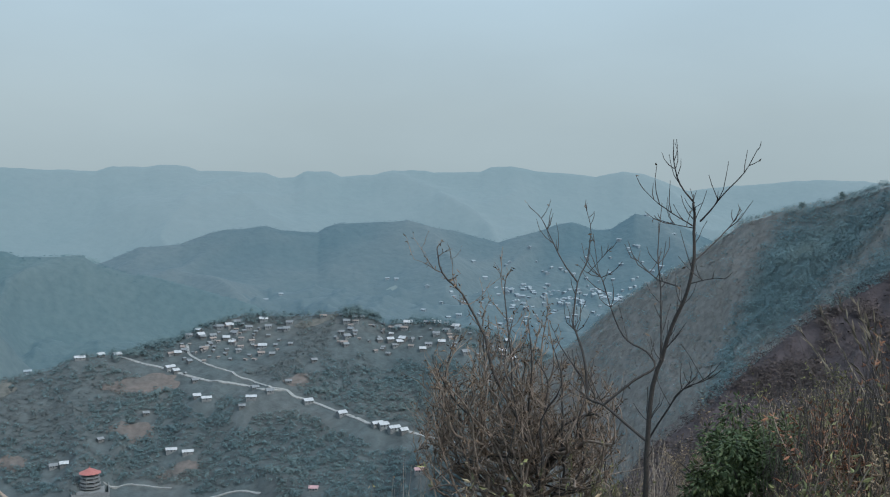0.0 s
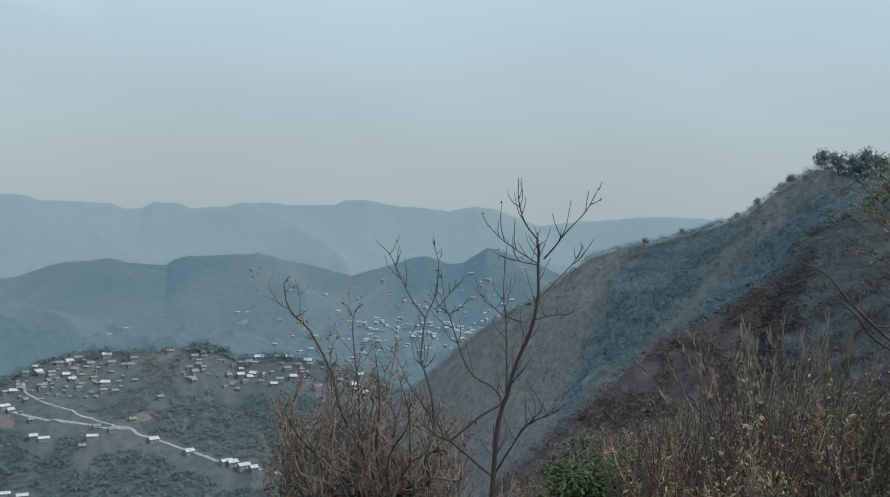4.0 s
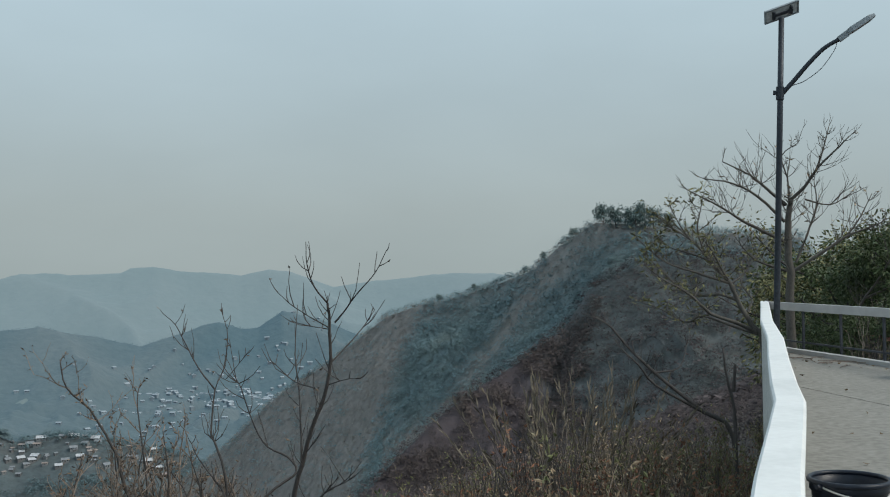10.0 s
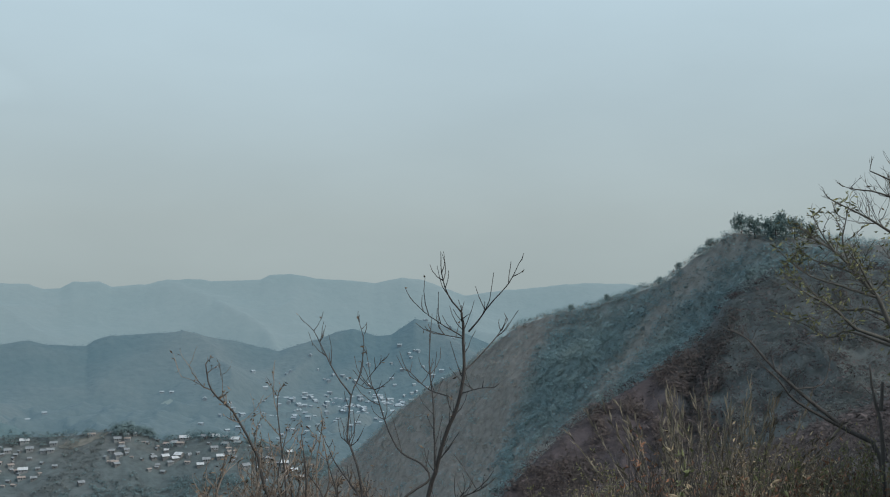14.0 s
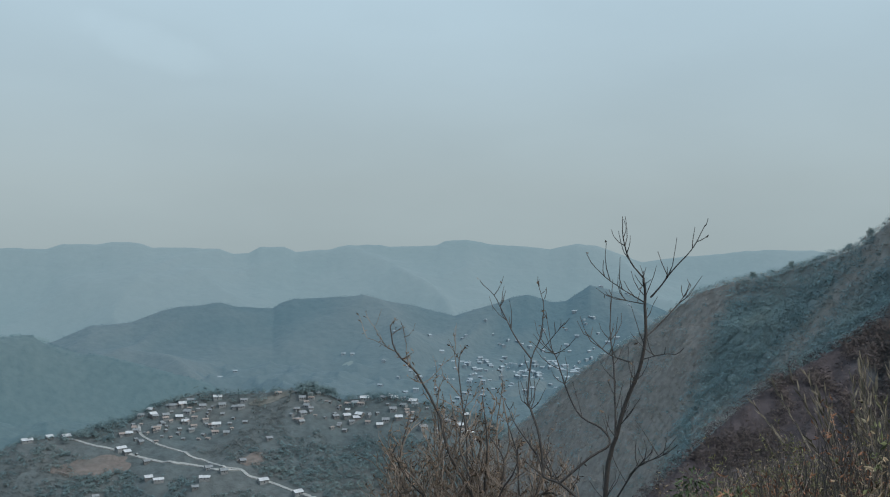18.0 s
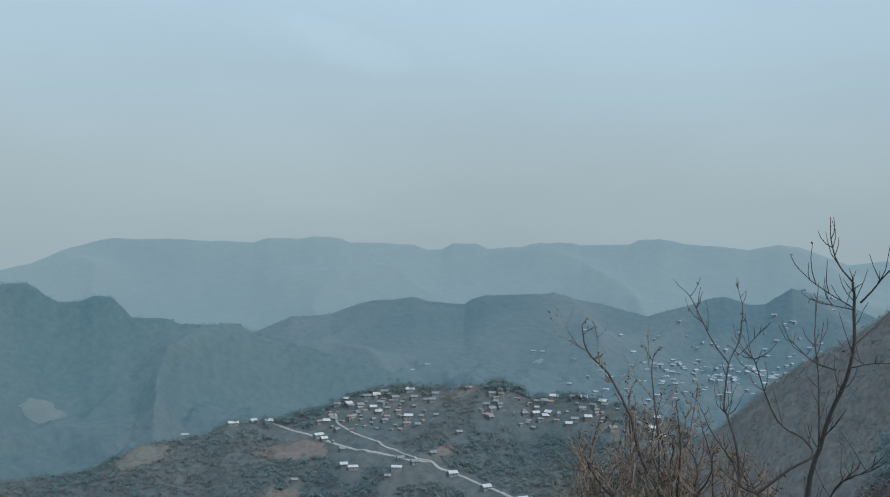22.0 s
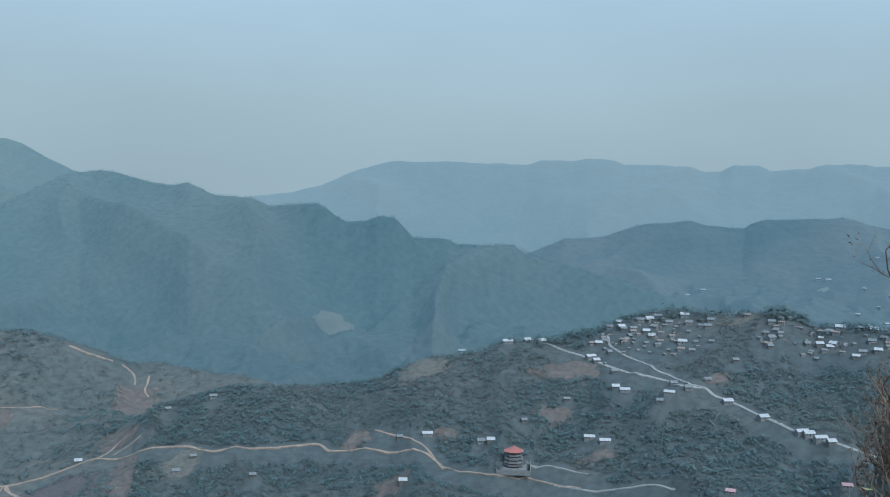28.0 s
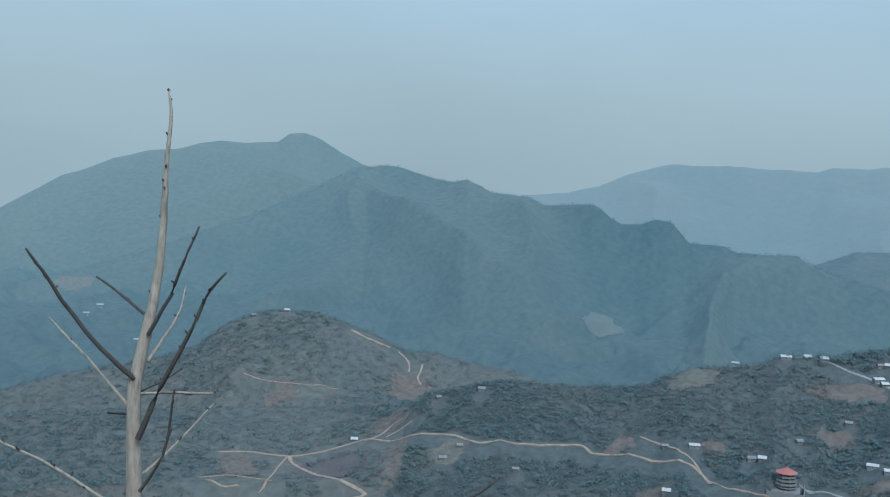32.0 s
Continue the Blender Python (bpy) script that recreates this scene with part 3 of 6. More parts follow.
MAIN_LIMBS.append(([(0.26, -0.67, 3.72), (0.08, -0.76, 3.82), (-0.12, -0.86, 3.94), (-0.29, -0.96, 4.08)], 0.018, 0.006))
MAIN_LIMBS.append(([(0.27, -0.57, 3.70), (0.15, -0.29, 3.72), (-0.02, 0.00, 3.77)], 0.014, 0.005))
MAIN_LIMBS.append(([(0.29, -0.47, 3.33), (0.51, -0.35, 3.50), (0.72, -0.23, 3.69), (0.88, -0.10, 3.86)], 0.022, 0.006))
MAIN_LIMBS.append(([(0.29, -0.47, 3.13), (0.41, -0.70, 3.20), (0.47, -0.92, 3.23)], 0.016, 0.006))
MAIN_LIMBS.append(([(0.16, -0.44, 3.10), (-0.00, -0.17, 3.15), (-0.15, 0.09, 3.31), (-0.17, 0.33, 3.34)], 0.02, 0.006))
MAIN_LIMBS.append(([(0.04, -0.31, 2.31), (0.06, -0.21, 2.57), (0.06, -0.11, 3.04), (0.04, -0.01, 3.42), (0.09, 0.08, 3.93)], 0.03, 0.007))
MAIN_LIMBS.append(([(-0.02, 0.00, 1.38), (-0.14, 0.14, 1.46), (-0.45, 0.31, 1.70), (-0.60, 0.45, 1.74), (-0.66, 0.57, 1.95), (-0.89, 0.72, 2.27), (-0.95, 0.84, 2.42)], 0.05, 0.012))
MAIN_LIMBS.append(([(-0.47, 0.18, 1.73), (-0.15, 0.18, 2.00), (0.08, 0.19, 2.15), (-0.01, 0.26, 2.31), (-0.20, 0.34, 2.41), (-0.33, 0.41, 2.63), (-0.46, 0.48, 3.04), (-0.50, 0.54, 3.13), (-0.55, 0.60, 3.47)], 0.04, 0.007))
MAIN_LIMBS.append(([(-0.60, 0.50, 1.72), (-0.62, 0.65, 2.11), (-0.71, 0.80, 2.43), (-0.73, 0.95, 2.50), (-0.67, 1.08, 2.97), (-0.56, 1.21, 3.18), (-0.49, 1.35, 3.53), (-0.53, 1.50, 3.79)], 0.042, 0.008))
MAIN_LIMBS.append(([(-0.66, 1.21, 2.96), (-0.82, 1.41, 3.19), (-0.95, 1.60, 3.47), (-1.05, 1.78, 3.68), (-1.17, 1.96, 3.80)], 0.026, 0.007))
MAIN_LIMBS.append(([(-0.52, 1.30, 3.06), (-0.38, 1.18, 3.25), (-0.28, 1.06, 3.40)], 0.012, 0.005))
MAIN_LIMBS.append(([(-0.02, -0.10, 1.44), (0.10, -0.27, 1.74), (0.24, -0.46, 2.04), (0.41, -0.65, 2.17), (0.47, -0.82, 2.27)], 0.03, 0.007))
MAIN_LIMBS.append(([(0.24, -0.46, 2.04), (0.31, -0.58, 2.16), (0.33, -0.68, 2.23)], 0.012, 0.005))
BUSH_LIMBS = []
BUSH_LIMBS.append(([(0.00, 0.00, 0.00), (0.02, 0.03, 0.93), (0.17, 0.04, 1.19), (0.15, 0.07, 1.45), (-0.13, 0.12, 1.62), (-0.36, 0.16, 1.95), (-0.56, 0.20, 2.33), (-0.65, 0.23, 2.70), (-0.72, 0.26, 2.86), (-0.95, 0.29, 3.27), (-1.20, 0.31, 3.53), (-1.27, 0.34, 3.83)], 0.08, 0.008))
BUSH_LIMBS.append(([(0.14, -0.01, 1.47), (0.32, -0.16, 1.77), (0.59, -0.33, 1.93), (0.68, -0.48, 1.93)], 0.035, 0.015))
BUSH_LIMBS.append(([(0.02, -0.00, 0.93), (-0.22, -0.10, 1.23), (-0.52, -0.21, 1.59), (-0.78, -0.32, 1.83), (-1.04, -0.44, 2.11), (-1.22, -0.56, 2.46)], 0.05, 0.008))
BUSH_LIMBS.append(([(0.16, -0.01, 1.51), (0.08, 0.09, 1.86), (0.12, 0.19, 2.22), (-0.06, 0.31, 2.50)], 0.04, 0.007))
BUSH_LIMBS.append(([(0.08, -0.11, 1.00), (0.39, -0.39, 1.02), (0.70, -0.68, 1.24)], 0.03, 0.01))
BUSH_LIMBS.append(([(-0.03, -0.10, 0.92), (-0.52, -0.37, 0.96), (-1.06, -0.66, 1.15), (-1.31, -0.96, 1.17)], 0.035, 0.008))
BUSH_LIMBS.append(([(-0.33, 0.12, 1.89), (-0.33, 0.22, 2.44), (-0.39, 0.33, 2.96), (-0.42, 0.43, 3.34), (-0.38, 0.53, 3.52)], 0.025, 0.006))
BUSH_LIMBS.append(([(-0.53, -0.37, 1.55), (-0.89, -0.56, 1.49), (-1.21, -0.76, 1.26)], 0.02, 0.007))
DEAD_LIMBS = []
DEAD_LIMBS.append(([(0.00, 0.00, 0.00), (-0.02, -0.01, 0.48), (-0.03, -0.01, 0.82), (-0.04, -0.00, 1.17), (-0.01, 0.06, 1.52), (0.01, 0.10, 1.73), (0.02, 0.13, 2.00), (0.02, 0.15, 2.28), (0.02, 0.16, 2.49), (0.02, 0.19, 2.78), (0.01, 0.18, 2.97)], 0.060, 0.0060))
DEAD_LIMBS.append(([(-0.02, -0.02, 1.22), (-0.09, -0.22, 1.43), (-0.16, -0.42, 1.72), (-0.17, -0.54, 1.90), (-0.17, -0.64, 2.03)], 0.022, 0.009))
DEAD_LIMBS.append(([(-0.07, -0.02, 1.04), (-0.30, -0.16, 1.32), (-0.47, -0.21, 1.45), (-0.62, -0.23, 1.54)], 0.014, 0.007))
DEAD_LIMBS.append(([(-0.03, 0.05, 1.61), (-0.16, -0.02, 1.72), (-0.31, -0.10, 1.82)], 0.014, 0.008))
DEAD_LIMBS.append(([(0.03, 0.04, 1.49), (0.16, 0.10, 1.74), (0.26, 0.12, 1.96), (0.36, 0.15, 2.17)], 0.017, 0.008))
DEAD_LIMBS.append(([(-0.01, 0.07, 1.32), (-0.00, 0.22, 1.50), (-0.03, 0.32, 1.61), (-0.08, 0.40, 1.75)], 0.015, 0.007))
DEAD_LIMBS.append(([(0.04, -0.03, 0.86), (0.17, 0.04, 1.20), (0.31, 0.13, 1.52), (0.43, 0.18, 1.79), (0.54, 0.21, 1.91)], 0.025, 0.009))
DEAD_LIMBS.append(([(-0.07, 0.07, 1.12), (-0.12, 0.26, 1.15), (-0.17, 0.44, 1.19)], 0.009, 0.006))
DEAD_LIMBS.append(([(0.01, 0.01, 1.13), (0.15, 0.20, 1.13), (0.26, 0.34, 1.12), (0.28, 0.38, 1.14)], 0.012, 0.007))
DEAD_LIMBS.append(([(-0.11, 0.02, 0.98), (-0.35, 0.02, 0.94)], 0.01, 0.008))
DEAD_LIMBS.append(([(0.09, -0.05, 0.55), (0.19, 0.04, 0.77), (0.24, 0.05, 0.97), (0.28, 0.05, 1.18)], 0.014, 0.008))
DEAD_LIMBS.append(([(-0.07, 0.08, 0.59), (-0.05, 0.27, 0.71), (-0.03, 0.46, 0.86), (-0.04, 0.61, 0.96)], 0.013, 0.006))
DEAD_LIMBS.append(([(0.02, 0.02, 0.34), (-0.20, -0.12, 0.46), (-0.43, -0.30, 0.64), (-0.66, -0.50, 0.78), (-0.82, -0.59, 0.86)], 0.016, 0.008))
DEAD_LIMBS.append(([(0.02, 0.02, 0.29), (0.55, 0.71, 0.28), (1.22, 1.37, 0.34), (1.40, 1.54, 0.45), (1.53, 1.67, 0.58)], 0.02, 0.008))
R1_LIMBS = []
R1_LIMBS.append(([(0.00, 0.00, 0.00), (0.01, -0.01, 0.96), (-0.02, 0.02, 1.86), (0.00, -0.00, 2.28), (0.05, -0.04, 2.58)], 0.13, 0.06))
R1_LIMBS.append(([(0.05, -0.04, 2.58), (0.22, -0.30, 2.86), (0.39, -0.55, 3.26), (0.55, -0.81, 3.53), (0.75, -1.11, 3.86)], 0.05, 0.014))
R1_LIMBS.append(([(0.34, -0.52, 3.17), (0.52, -0.53, 3.62), (0.68, -0.53, 4.12)], 0.03, 0.012))
R1_LIMBS.append(([(-0.04, 0.03, 2.46), (-0.46, 0.13, 2.82), (-0.83, 0.19, 3.12), (-1.40, 0.38, 3.42)], 0.05, 0.014))
R1_LIMBS.append(([(-0.07, 0.05, 2.10), (-0.70, 0.10, 2.64), (-1.31, 0.11, 2.92), (-2.00, 0.17, 3.02)], 0.045, 0.013))
R1_LIMBS.append(([(-0.10, 0.07, 1.68), (-0.94, 0.27, 2.10), (-1.51, 0.25, 2.40), (-2.32, 0.37, 2.81)], 0.05, 0.013))
R1_LIMBS.append(([(0.08, -0.06, 1.02), (0.69, -0.41, 1.49), (1.10, -0.62, 1.78), (1.51, -0.83, 1.95), (1.83, -0.98, 2.13)], 0.05, 0.012))
R1_LIMBS.append(([(1.06, -0.58, 1.75), (1.38, -0.65, 2.20), (1.65, -0.69, 2.68)], 0.025, 0.01))
R1_LIMBS.append(([(0.11, -0.08, 1.20), (0.53, -0.07, 2.04), (0.79, 0.06, 2.54), (0.92, 0.30, 3.04)], 0.04, 0.012))
R1_LIMBS.append(([(0.01, -0.01, 2.52), (0.03, 0.06, 3.07), (-0.02, 0.18, 3.56), (0.30, 0.02, 3.83)], 0.03, 0.01))
R1_LIMBS.append(([(-0.06, 0.04, 1.02), (-0.74, 0.17, 1.26), (-1.15, 0.08, 1.56)], 0.04, 0.013))
R1_LIMBS.append(([(0.28, -0.21, 2.57), (0.77, -0.41, 2.44), (1.15, -0.53, 2.65)], 0.025, 0.01))
R2_LIMBS = []
R2_LIMBS.append(([(0.0, 0.0, 0.0), (-0.16, 0.11, 0.45), (-0.33, 0.23, 0.84), (-0.46, 0.31, 1.2), (-0.62, 0.43, 1.43), (-0.74, 0.62, 1.7), (-0.89, 0.83, 1.96), (-1.07, 1.06, 2.15), (-1.26, 1.18, 2.31)], 0.062, 0.012))
R2_LIMBS.append(([(-0.47, 0.32, 1.23), (-0.68, 0.23, 1.45), (-0.89, 0.13, 1.7), (-1.09, 0.13, 1.97)], 0.03, 0.01))
R2_LIMBS.append(([(-0.46, 0.31, 1.17), (-0.15, 0.35, 1.34), (0.03, 0.35, 1.59)], 0.02, 0.008))
R2_LIMBS.append(([(-0.1, 0.07, 0.34), (-0.49, 0.09, 0.51), (-0.82, 0.2, 0.63), (-1.02, 0.21, 0.74), (-1.3, 0.15, 0.96), (-1.52, 0.16, 1.11), (-1.8, 0.21, 1.25), (-2.13, 0.29, 1.51)], 0.045, 0.01))
R2_LIMBS.append(([(-0.08, 0.06, 0.3), (-0.29, 0.44, 0.42), (-0.48, 0.81, 0.55), (-0.64, 1.03, 0.59), (-0.77, 1.11, 0.49), (-0.89, 1.3, 0.52), (-1.11, 1.55, 0.71), (-1.37, 1.81, 0.84)], 0.035, 0.009))
R2_LIMBS.append(([(-0.35, 0.24, 0.88), (-0.45, 0.67, 0.99), (-0.64, 1.03, 0.96), (-0.84, 1.27, 1.09), (-1.04, 1.51, 1.35), (-1.29, 1.77, 1.72)], 0.032, 0.009))
R2_LIMBS.append(([(-0.47, 0.32, 1.2), (-0.84, 0.33, 1.3), (-1.12, 0.39, 1.4), (-1.4, 0.44, 1.48), (-1.7, 0.5, 1.62), (-2.03, 0.58, 1.91)], 0.03, 0.009))
R2_LIMBS.append(([(-0.73, 0.49, 1.58), (-0.87, 0.82, 1.71), (-1.15, 1.11, 1.84), (-1.3, 1.32, 2.03)], 0.024, 0.008))
R2_LIMBS.append(([(-0.99, 0.66, 1.94), (-1.05, 0.93, 2.22), (-1.15, 1.11, 2.59)], 0.018, 0.007))
R2_LIMBS.append(([(-0.21, 0.15, 0.68), (-0.04, 0.27, 0.91), (-0.05, 0.52, 1.11), (-0.04, 0.64, 1.34)], 0.022, 0.008))
R2_LIMBS.append(([(-0.79, 0.54, 1.7), (-1.01, 0.44, 2.1), (-1.03, 0.33, 2.4), (-1.03, 0.21, 2.69)], 0.018, 0.007))
R3_LIMBS = []
R3_LIMBS.append(([(0.00, 0.00, 0.00), (-0.01, -0.12, 0.55), (0.14, -0.38, 0.98), (0.38, -0.73, 1.70), (0.44, -0.92, 2.47)], 0.05, 0.012))
R3_LIMBS.append(([(0.12, -0.10, 0.67), (0.44, -0.64, 0.98), (0.63, -1.09, 1.46), (0.74, -1.47, 1.98)], 0.04, 0.012))
R3_LIMBS.append(([(0.36, -0.57, 1.46), (0.31, -0.47, 2.01), (0.14, -0.25, 2.32)], 0.02, 0.01))
LEAN_LIMBS = []
LEAN_LIMBS.append(([(0.00, 0.00, 0.00), (-0.34, 0.15, 0.34), (-0.71, 0.32, 0.67), (-1.10, 0.47, 1.05), (-1.38, 0.56, 1.40), (-1.59, 0.61, 1.53)], 0.045, 0.01))
LEAN_LIMBS.append(([(-0.39, 0.14, 0.36), (-0.93, 0.28, 0.69), (-1.19, 0.23, 0.95), (-1.45, 0.19, 1.17)], 0.025, 0.008))
LEAN_LIMBS.append(([(-1.11, 0.46, 1.06), (-1.14, 0.48, 1.22)], 0.012, 0.008))
LEAN_LIMBS.append(([(-0.90, 0.33, 0.83), (-0.57, 0.31, 0.88), (-0.41, 0.39, 1.16)], 0.015, 0.007))
STUB_LIMBS = []
STUB_LIMBS.append(([(0.00, 0.00, 0.00), (-0.01, 0.01, 0.46), (-0.07, 0.05, 0.77), (-0.10, 0.07, 1.12)], 0.035, 0.012))
STUB_LIMBS.append(([(-0.01, 0.01, 0.62), (-0.05, -0.09, 0.94)], 0.03, 0.02))
limbed_tree("bare_tree", (2.035, 11.349, -2.691), MAIN_LIMBS, M["bark"], "leafless grey-brown tree with crooked upward branches on the slope", 3,
            twigs=(6.5, 0.40, 0.0060), leaf_mat=M["leaf_bush"], leaf_size=0.05, leaf_rate=0.08, levels=0, twig_from=0.25, kink=0.34, rise=0.36, thick=0.40, slim=1.0)
rb = random.Random(6)
BUSH_LIMBS = [(pts, r0 * 0.55, r1) for pts, r0, r1 in BUSH_LIMBS]
for _ in range(95):
    u, w = rb.uniform(-1.35, 0.95), rb.uniform(-0.75, 0.75)
    top = (3.1 - 0.62 * (u + 0.35) ** 2) * rb.uniform(0.55, 1.0)
    low = Vector((0.02 + 0.3 * u * rb.random(), 0.2 * w, rb.uniform(0.2, 1.5)))
    high = Vector((u, w, top))
    way = [low]
    for k in (0.2, 0.4, 0.6, 0.8):
        # outward first, then up
        bow = Vector((u, w, -0.5 * top / 3)) * 0.34 * math.sin(3.1416 * k)
        way.append(low.lerp(high, k) + bow + Vector((rb.uniform(-1, 1), rb.uniform(-1, 1), rb.uniform(-0.7, 0.7))) * 0.13)
    BUSH_LIMBS.append(([*way, high], rb.uniform(0.016, 0.036), 0.006))
# dark bark suits the grey limbs and also stands in for interior shade
limbed_tree("bushy_tree", (0.98, 12.902, -3.235), BUSH_LIMBS, M["stem_bush"], "twiggy many-stemmed brown tree with withered leaves", 5,
            twigs=(5.2, 0.46, 0.0072), leaf_mat=M["leaf_bush"], leaf_size=0.045, leaf_rate=0.42, levels=1, twig_from=0.2, kink=0.36, rise=0.14, twig_mat=M["stem_bush"], limb_mat=M["bark"], dark=tuple(range(8)) + tuple(range(9, 103, 4)), thick=0.9)
# limbs seen on their shadow side get darker bark, shade put into the colour
limbed_tree("young_dead_tree", (-5.499, 4.067, -1.131), DEAD_LIMBS, M["bark_pale"], "slender leafless young tree with pale peeling bark", 7,
            twigs=(5.5, 0.04, 0.0105), levels=0, sides=9, limb_mat=M["bark"], twig_mat=M["bark"], thick=1.0, slim=0.78, dark=(1, 3, 4, 6, 7, 9, 10, 13))
limbed_tree("leaning_tree", (11.11, 15.92, 0.10), R2_LIMBS, M["bark_light"], "low bare tree leaning out from behind the parapet", 11,
            twigs=(8, 0.55, 0.008), leaf_mat=M["leaf_olive"], leaf_size=0.085, leaf_rate=0.42, levels=1, thick=0.9, rise=0.05)
limbed_tree("spreading_tree", (14.481, 19.672, 0.452), R1_LIMBS, M["bark_light"], "bare spreading tree with upturned branches behind the railing", 13,
            twigs=(7, 0.75, 0.010), leaf_mat=M["leaf_brown"], leaf_size=0.10, leaf_rate=0.03, levels=1, thick=0.85)
limbed_tree("railing_tree", (16.202, 19.58, 0.169), R3_LIMBS, M["bark_light"], "thin forked bare tree behind the railing", 17,
            twigs=(3, 0.6, 0.009), levels=1)
limbed_tree("fallen_branch_tree", (7.6, 11.65, -0.56), LEAN_LIMBS, M["bark"], "bare dead branch leaning out over the brown scrub", 19,
            twigs=(4, 0.35, 0.006), levels=1)
limbed_tree("stump_tree", (7.05, 10.8, -0.475), STUB_LIMBS, M["bark"], "short dark dead stem beside the parapet", 23, twigs=(1, 0.2, 0.006), levels=0)


def shrub(name, label, seed, height, stems, stem_mat, leaf_mat, leaf_size, leaf_rate, spread=0.5, levels=2, kids=4, rise=0.25, thick=0.012):
    """A shrub of many stems from one root, with its leaves. Built at the origin, to be copied."""
    rng = random.Random(seed)
    ob = thing(name, (0, 0, -500), label, "shrub")
    wood, leaves = Bag(), Bag()
    for _ in range(stems):
        a = rng.uniform(0, 6.283)
        d = Vector((math.cos(a) * spread, math.sin(a) * spread, 1)).normalized()
        p = Vector((math.cos(a), math.sin(a), 0)) * rng.uniform(0, 0.25)
        grow(wood, p, d, height * rng.uniform(0.55, 1.0), thick * rng.uniform(0.6, 1.2), levels, rng, leaves, 0.2, rise, leaf_size, leaf_rate, kids)
    tall = max(v.z for v in wood.v)
    for bag in (wood, leaves):
        for v in bag.v:
            v *= 1.0 / tall
    part("brushwood", wood, stem_mat, ob)["kind"] = "stuff"
    if leaves.v:
        part("foliage", leaves, leaf_mat, ob)["kind"] = "stuff"
    return ob


def reeds(seed):
    rng = random.Random(seed)
    ob = thing("reed_clump", (0, 0, -500), "clump of tall dry grass with pale feathery plumes", "grass", "reed clumps on the slope")
    blades, plumes = Bag(), Bag()
    for _ in range(46):
        a, h = rng.uniform(0, 6.283), rng.uniform(0.7, 1.0)
        out = Vector((math.cos(a), math.sin(a), 0))
        lean = rng.uniform(0.05, 0.5)
        pts = [out * 0.12 * rng.random() + out * lean * h * t * t + Vector((0, 0, h * t * (1 - 0.25 * lean * t))) for t in (0, 0.35, 0.7, 1.0)]
        if rng.random() < 0.35:
            tube(blades, pts, 0.004, 0.002, 3, False)
            for k in range(14):
                q = pts[3] + (pts[3] - pts[2]) * (k / 14 - 0.15) * 1.1
                leaf(plumes, q, (pts[3] - pts[2]).normalized() + Vector((rng.uniform(-.4, .4), rng.uniform(-.4, .4), -0.1)), 0.07, 0.012, rng)
        else:
            n = len(blades.v)
            w = Vector((-out.y, out.x, 0)) * 0.007
            for i, p in enumerate(pts):
                blades.v += [p - w * (1 - i / 3.2), p + w * (1 - i / 3.2)]
            blades.f += [(n + 2 * i, n + 2 * i + 1, n + 2 * i + 3, n + 2 * i + 2) for i in range(3)]
    part("grass_tuft", blades, M["straw"], ob)["kind"] = "stuff"
    part("plume_head", plumes, M["straw"], ob, "pale feathery plumes")["kind"] = "stuff"
    return ob


KINDS = [
    shrub("dry_shrub", "dry twiggy shrub with curled brown leaves on the slope", 31, 1.0, 16, M["twig_dark"], M["leaf_brown"], 0.041, 1.66, 0.7, 2, 4, 0.12),
    shrub("dry_shrub", "dry twiggy shrub with curled brown leaves on the slope", 32, 1.0, 14, M["twig_dark"], M["leaf_brown"], 0.041, 1.40, 0.9, 2, 4, 0.08),
    shrub("red_shrub", "dry shrub with reddish-brown leaves on the slope", 33, 1.0, 14, M["twig_dark"], M["leaf_red"], 0.045, 2.04, 0.9, 2, 4, 0.08),
    shrub("bare_shrub", "leafless shrub of thin upright brown stems", 34, 1.0, 13, M["bark"], M["leaf_brown"], 0.030, 0.15, 0.3, 2, 3),
    shrub("olive_shrub", "half-dry shrub with olive-green leaves on the slope", 35, 1.0, 16, M["twig_dark"], M["leaf_olive"], 0.045, 2.04, 0.9, 2, 4, 0.08),
    shrub("green_shrub", "dense dark-green leafy shrub on the slope", 36, 1.0, 26, M["bark"], M["leaf_green"], 0.041, 2.55, 0.9, 2, 5, 0.05),
    reeds(37),
    shrub("stem_shrub", "leafless shrub of thin upright tan stems on the slope", 38, 1.0, 17, M["stem_tan"], M["leaf_brown"], 0.030, 0.32, 0.28, 2, 3, 0.3),
    shrub("fern_shrub", "low feathery yellow-green shrub on the slope", 39, 1.0, 16, M["twig_dark"], M["leaf_olive"], 0.041, 1.91, 1.1, 2, 5, 0.0),
]
for k in KINDS:
    k["group"] = k["category"] + "s on the slope"


def top_angle(az):
    """How high the scrub stands against the view, in degrees."""
    return float(np.interp(az, [-37, -33, -29, -24, -20.5, -18, -14, -9, -3, 2, 6], [-6.6, -6.4, -6.3, -6.7, -7.8, -9.6, -12.2, -13.4, -14.4, -17.0, -19.5]))


used = set()


def plant(kind, az, r, height, wide=1.0, turn=0.0):
    src = KINDS[kind]
    m = Matrix.LocRotScale(spot(az, r, -0.04), Euler((0, 0, turn)), (height * wide, height * wide, height))
    if kind not in used:
        used.add(kind)
        src.matrix_basis = m
        return src
    ob = copy_thing(src, Matrix.Identity(4))
    ob.matrix_basis = m
    return ob


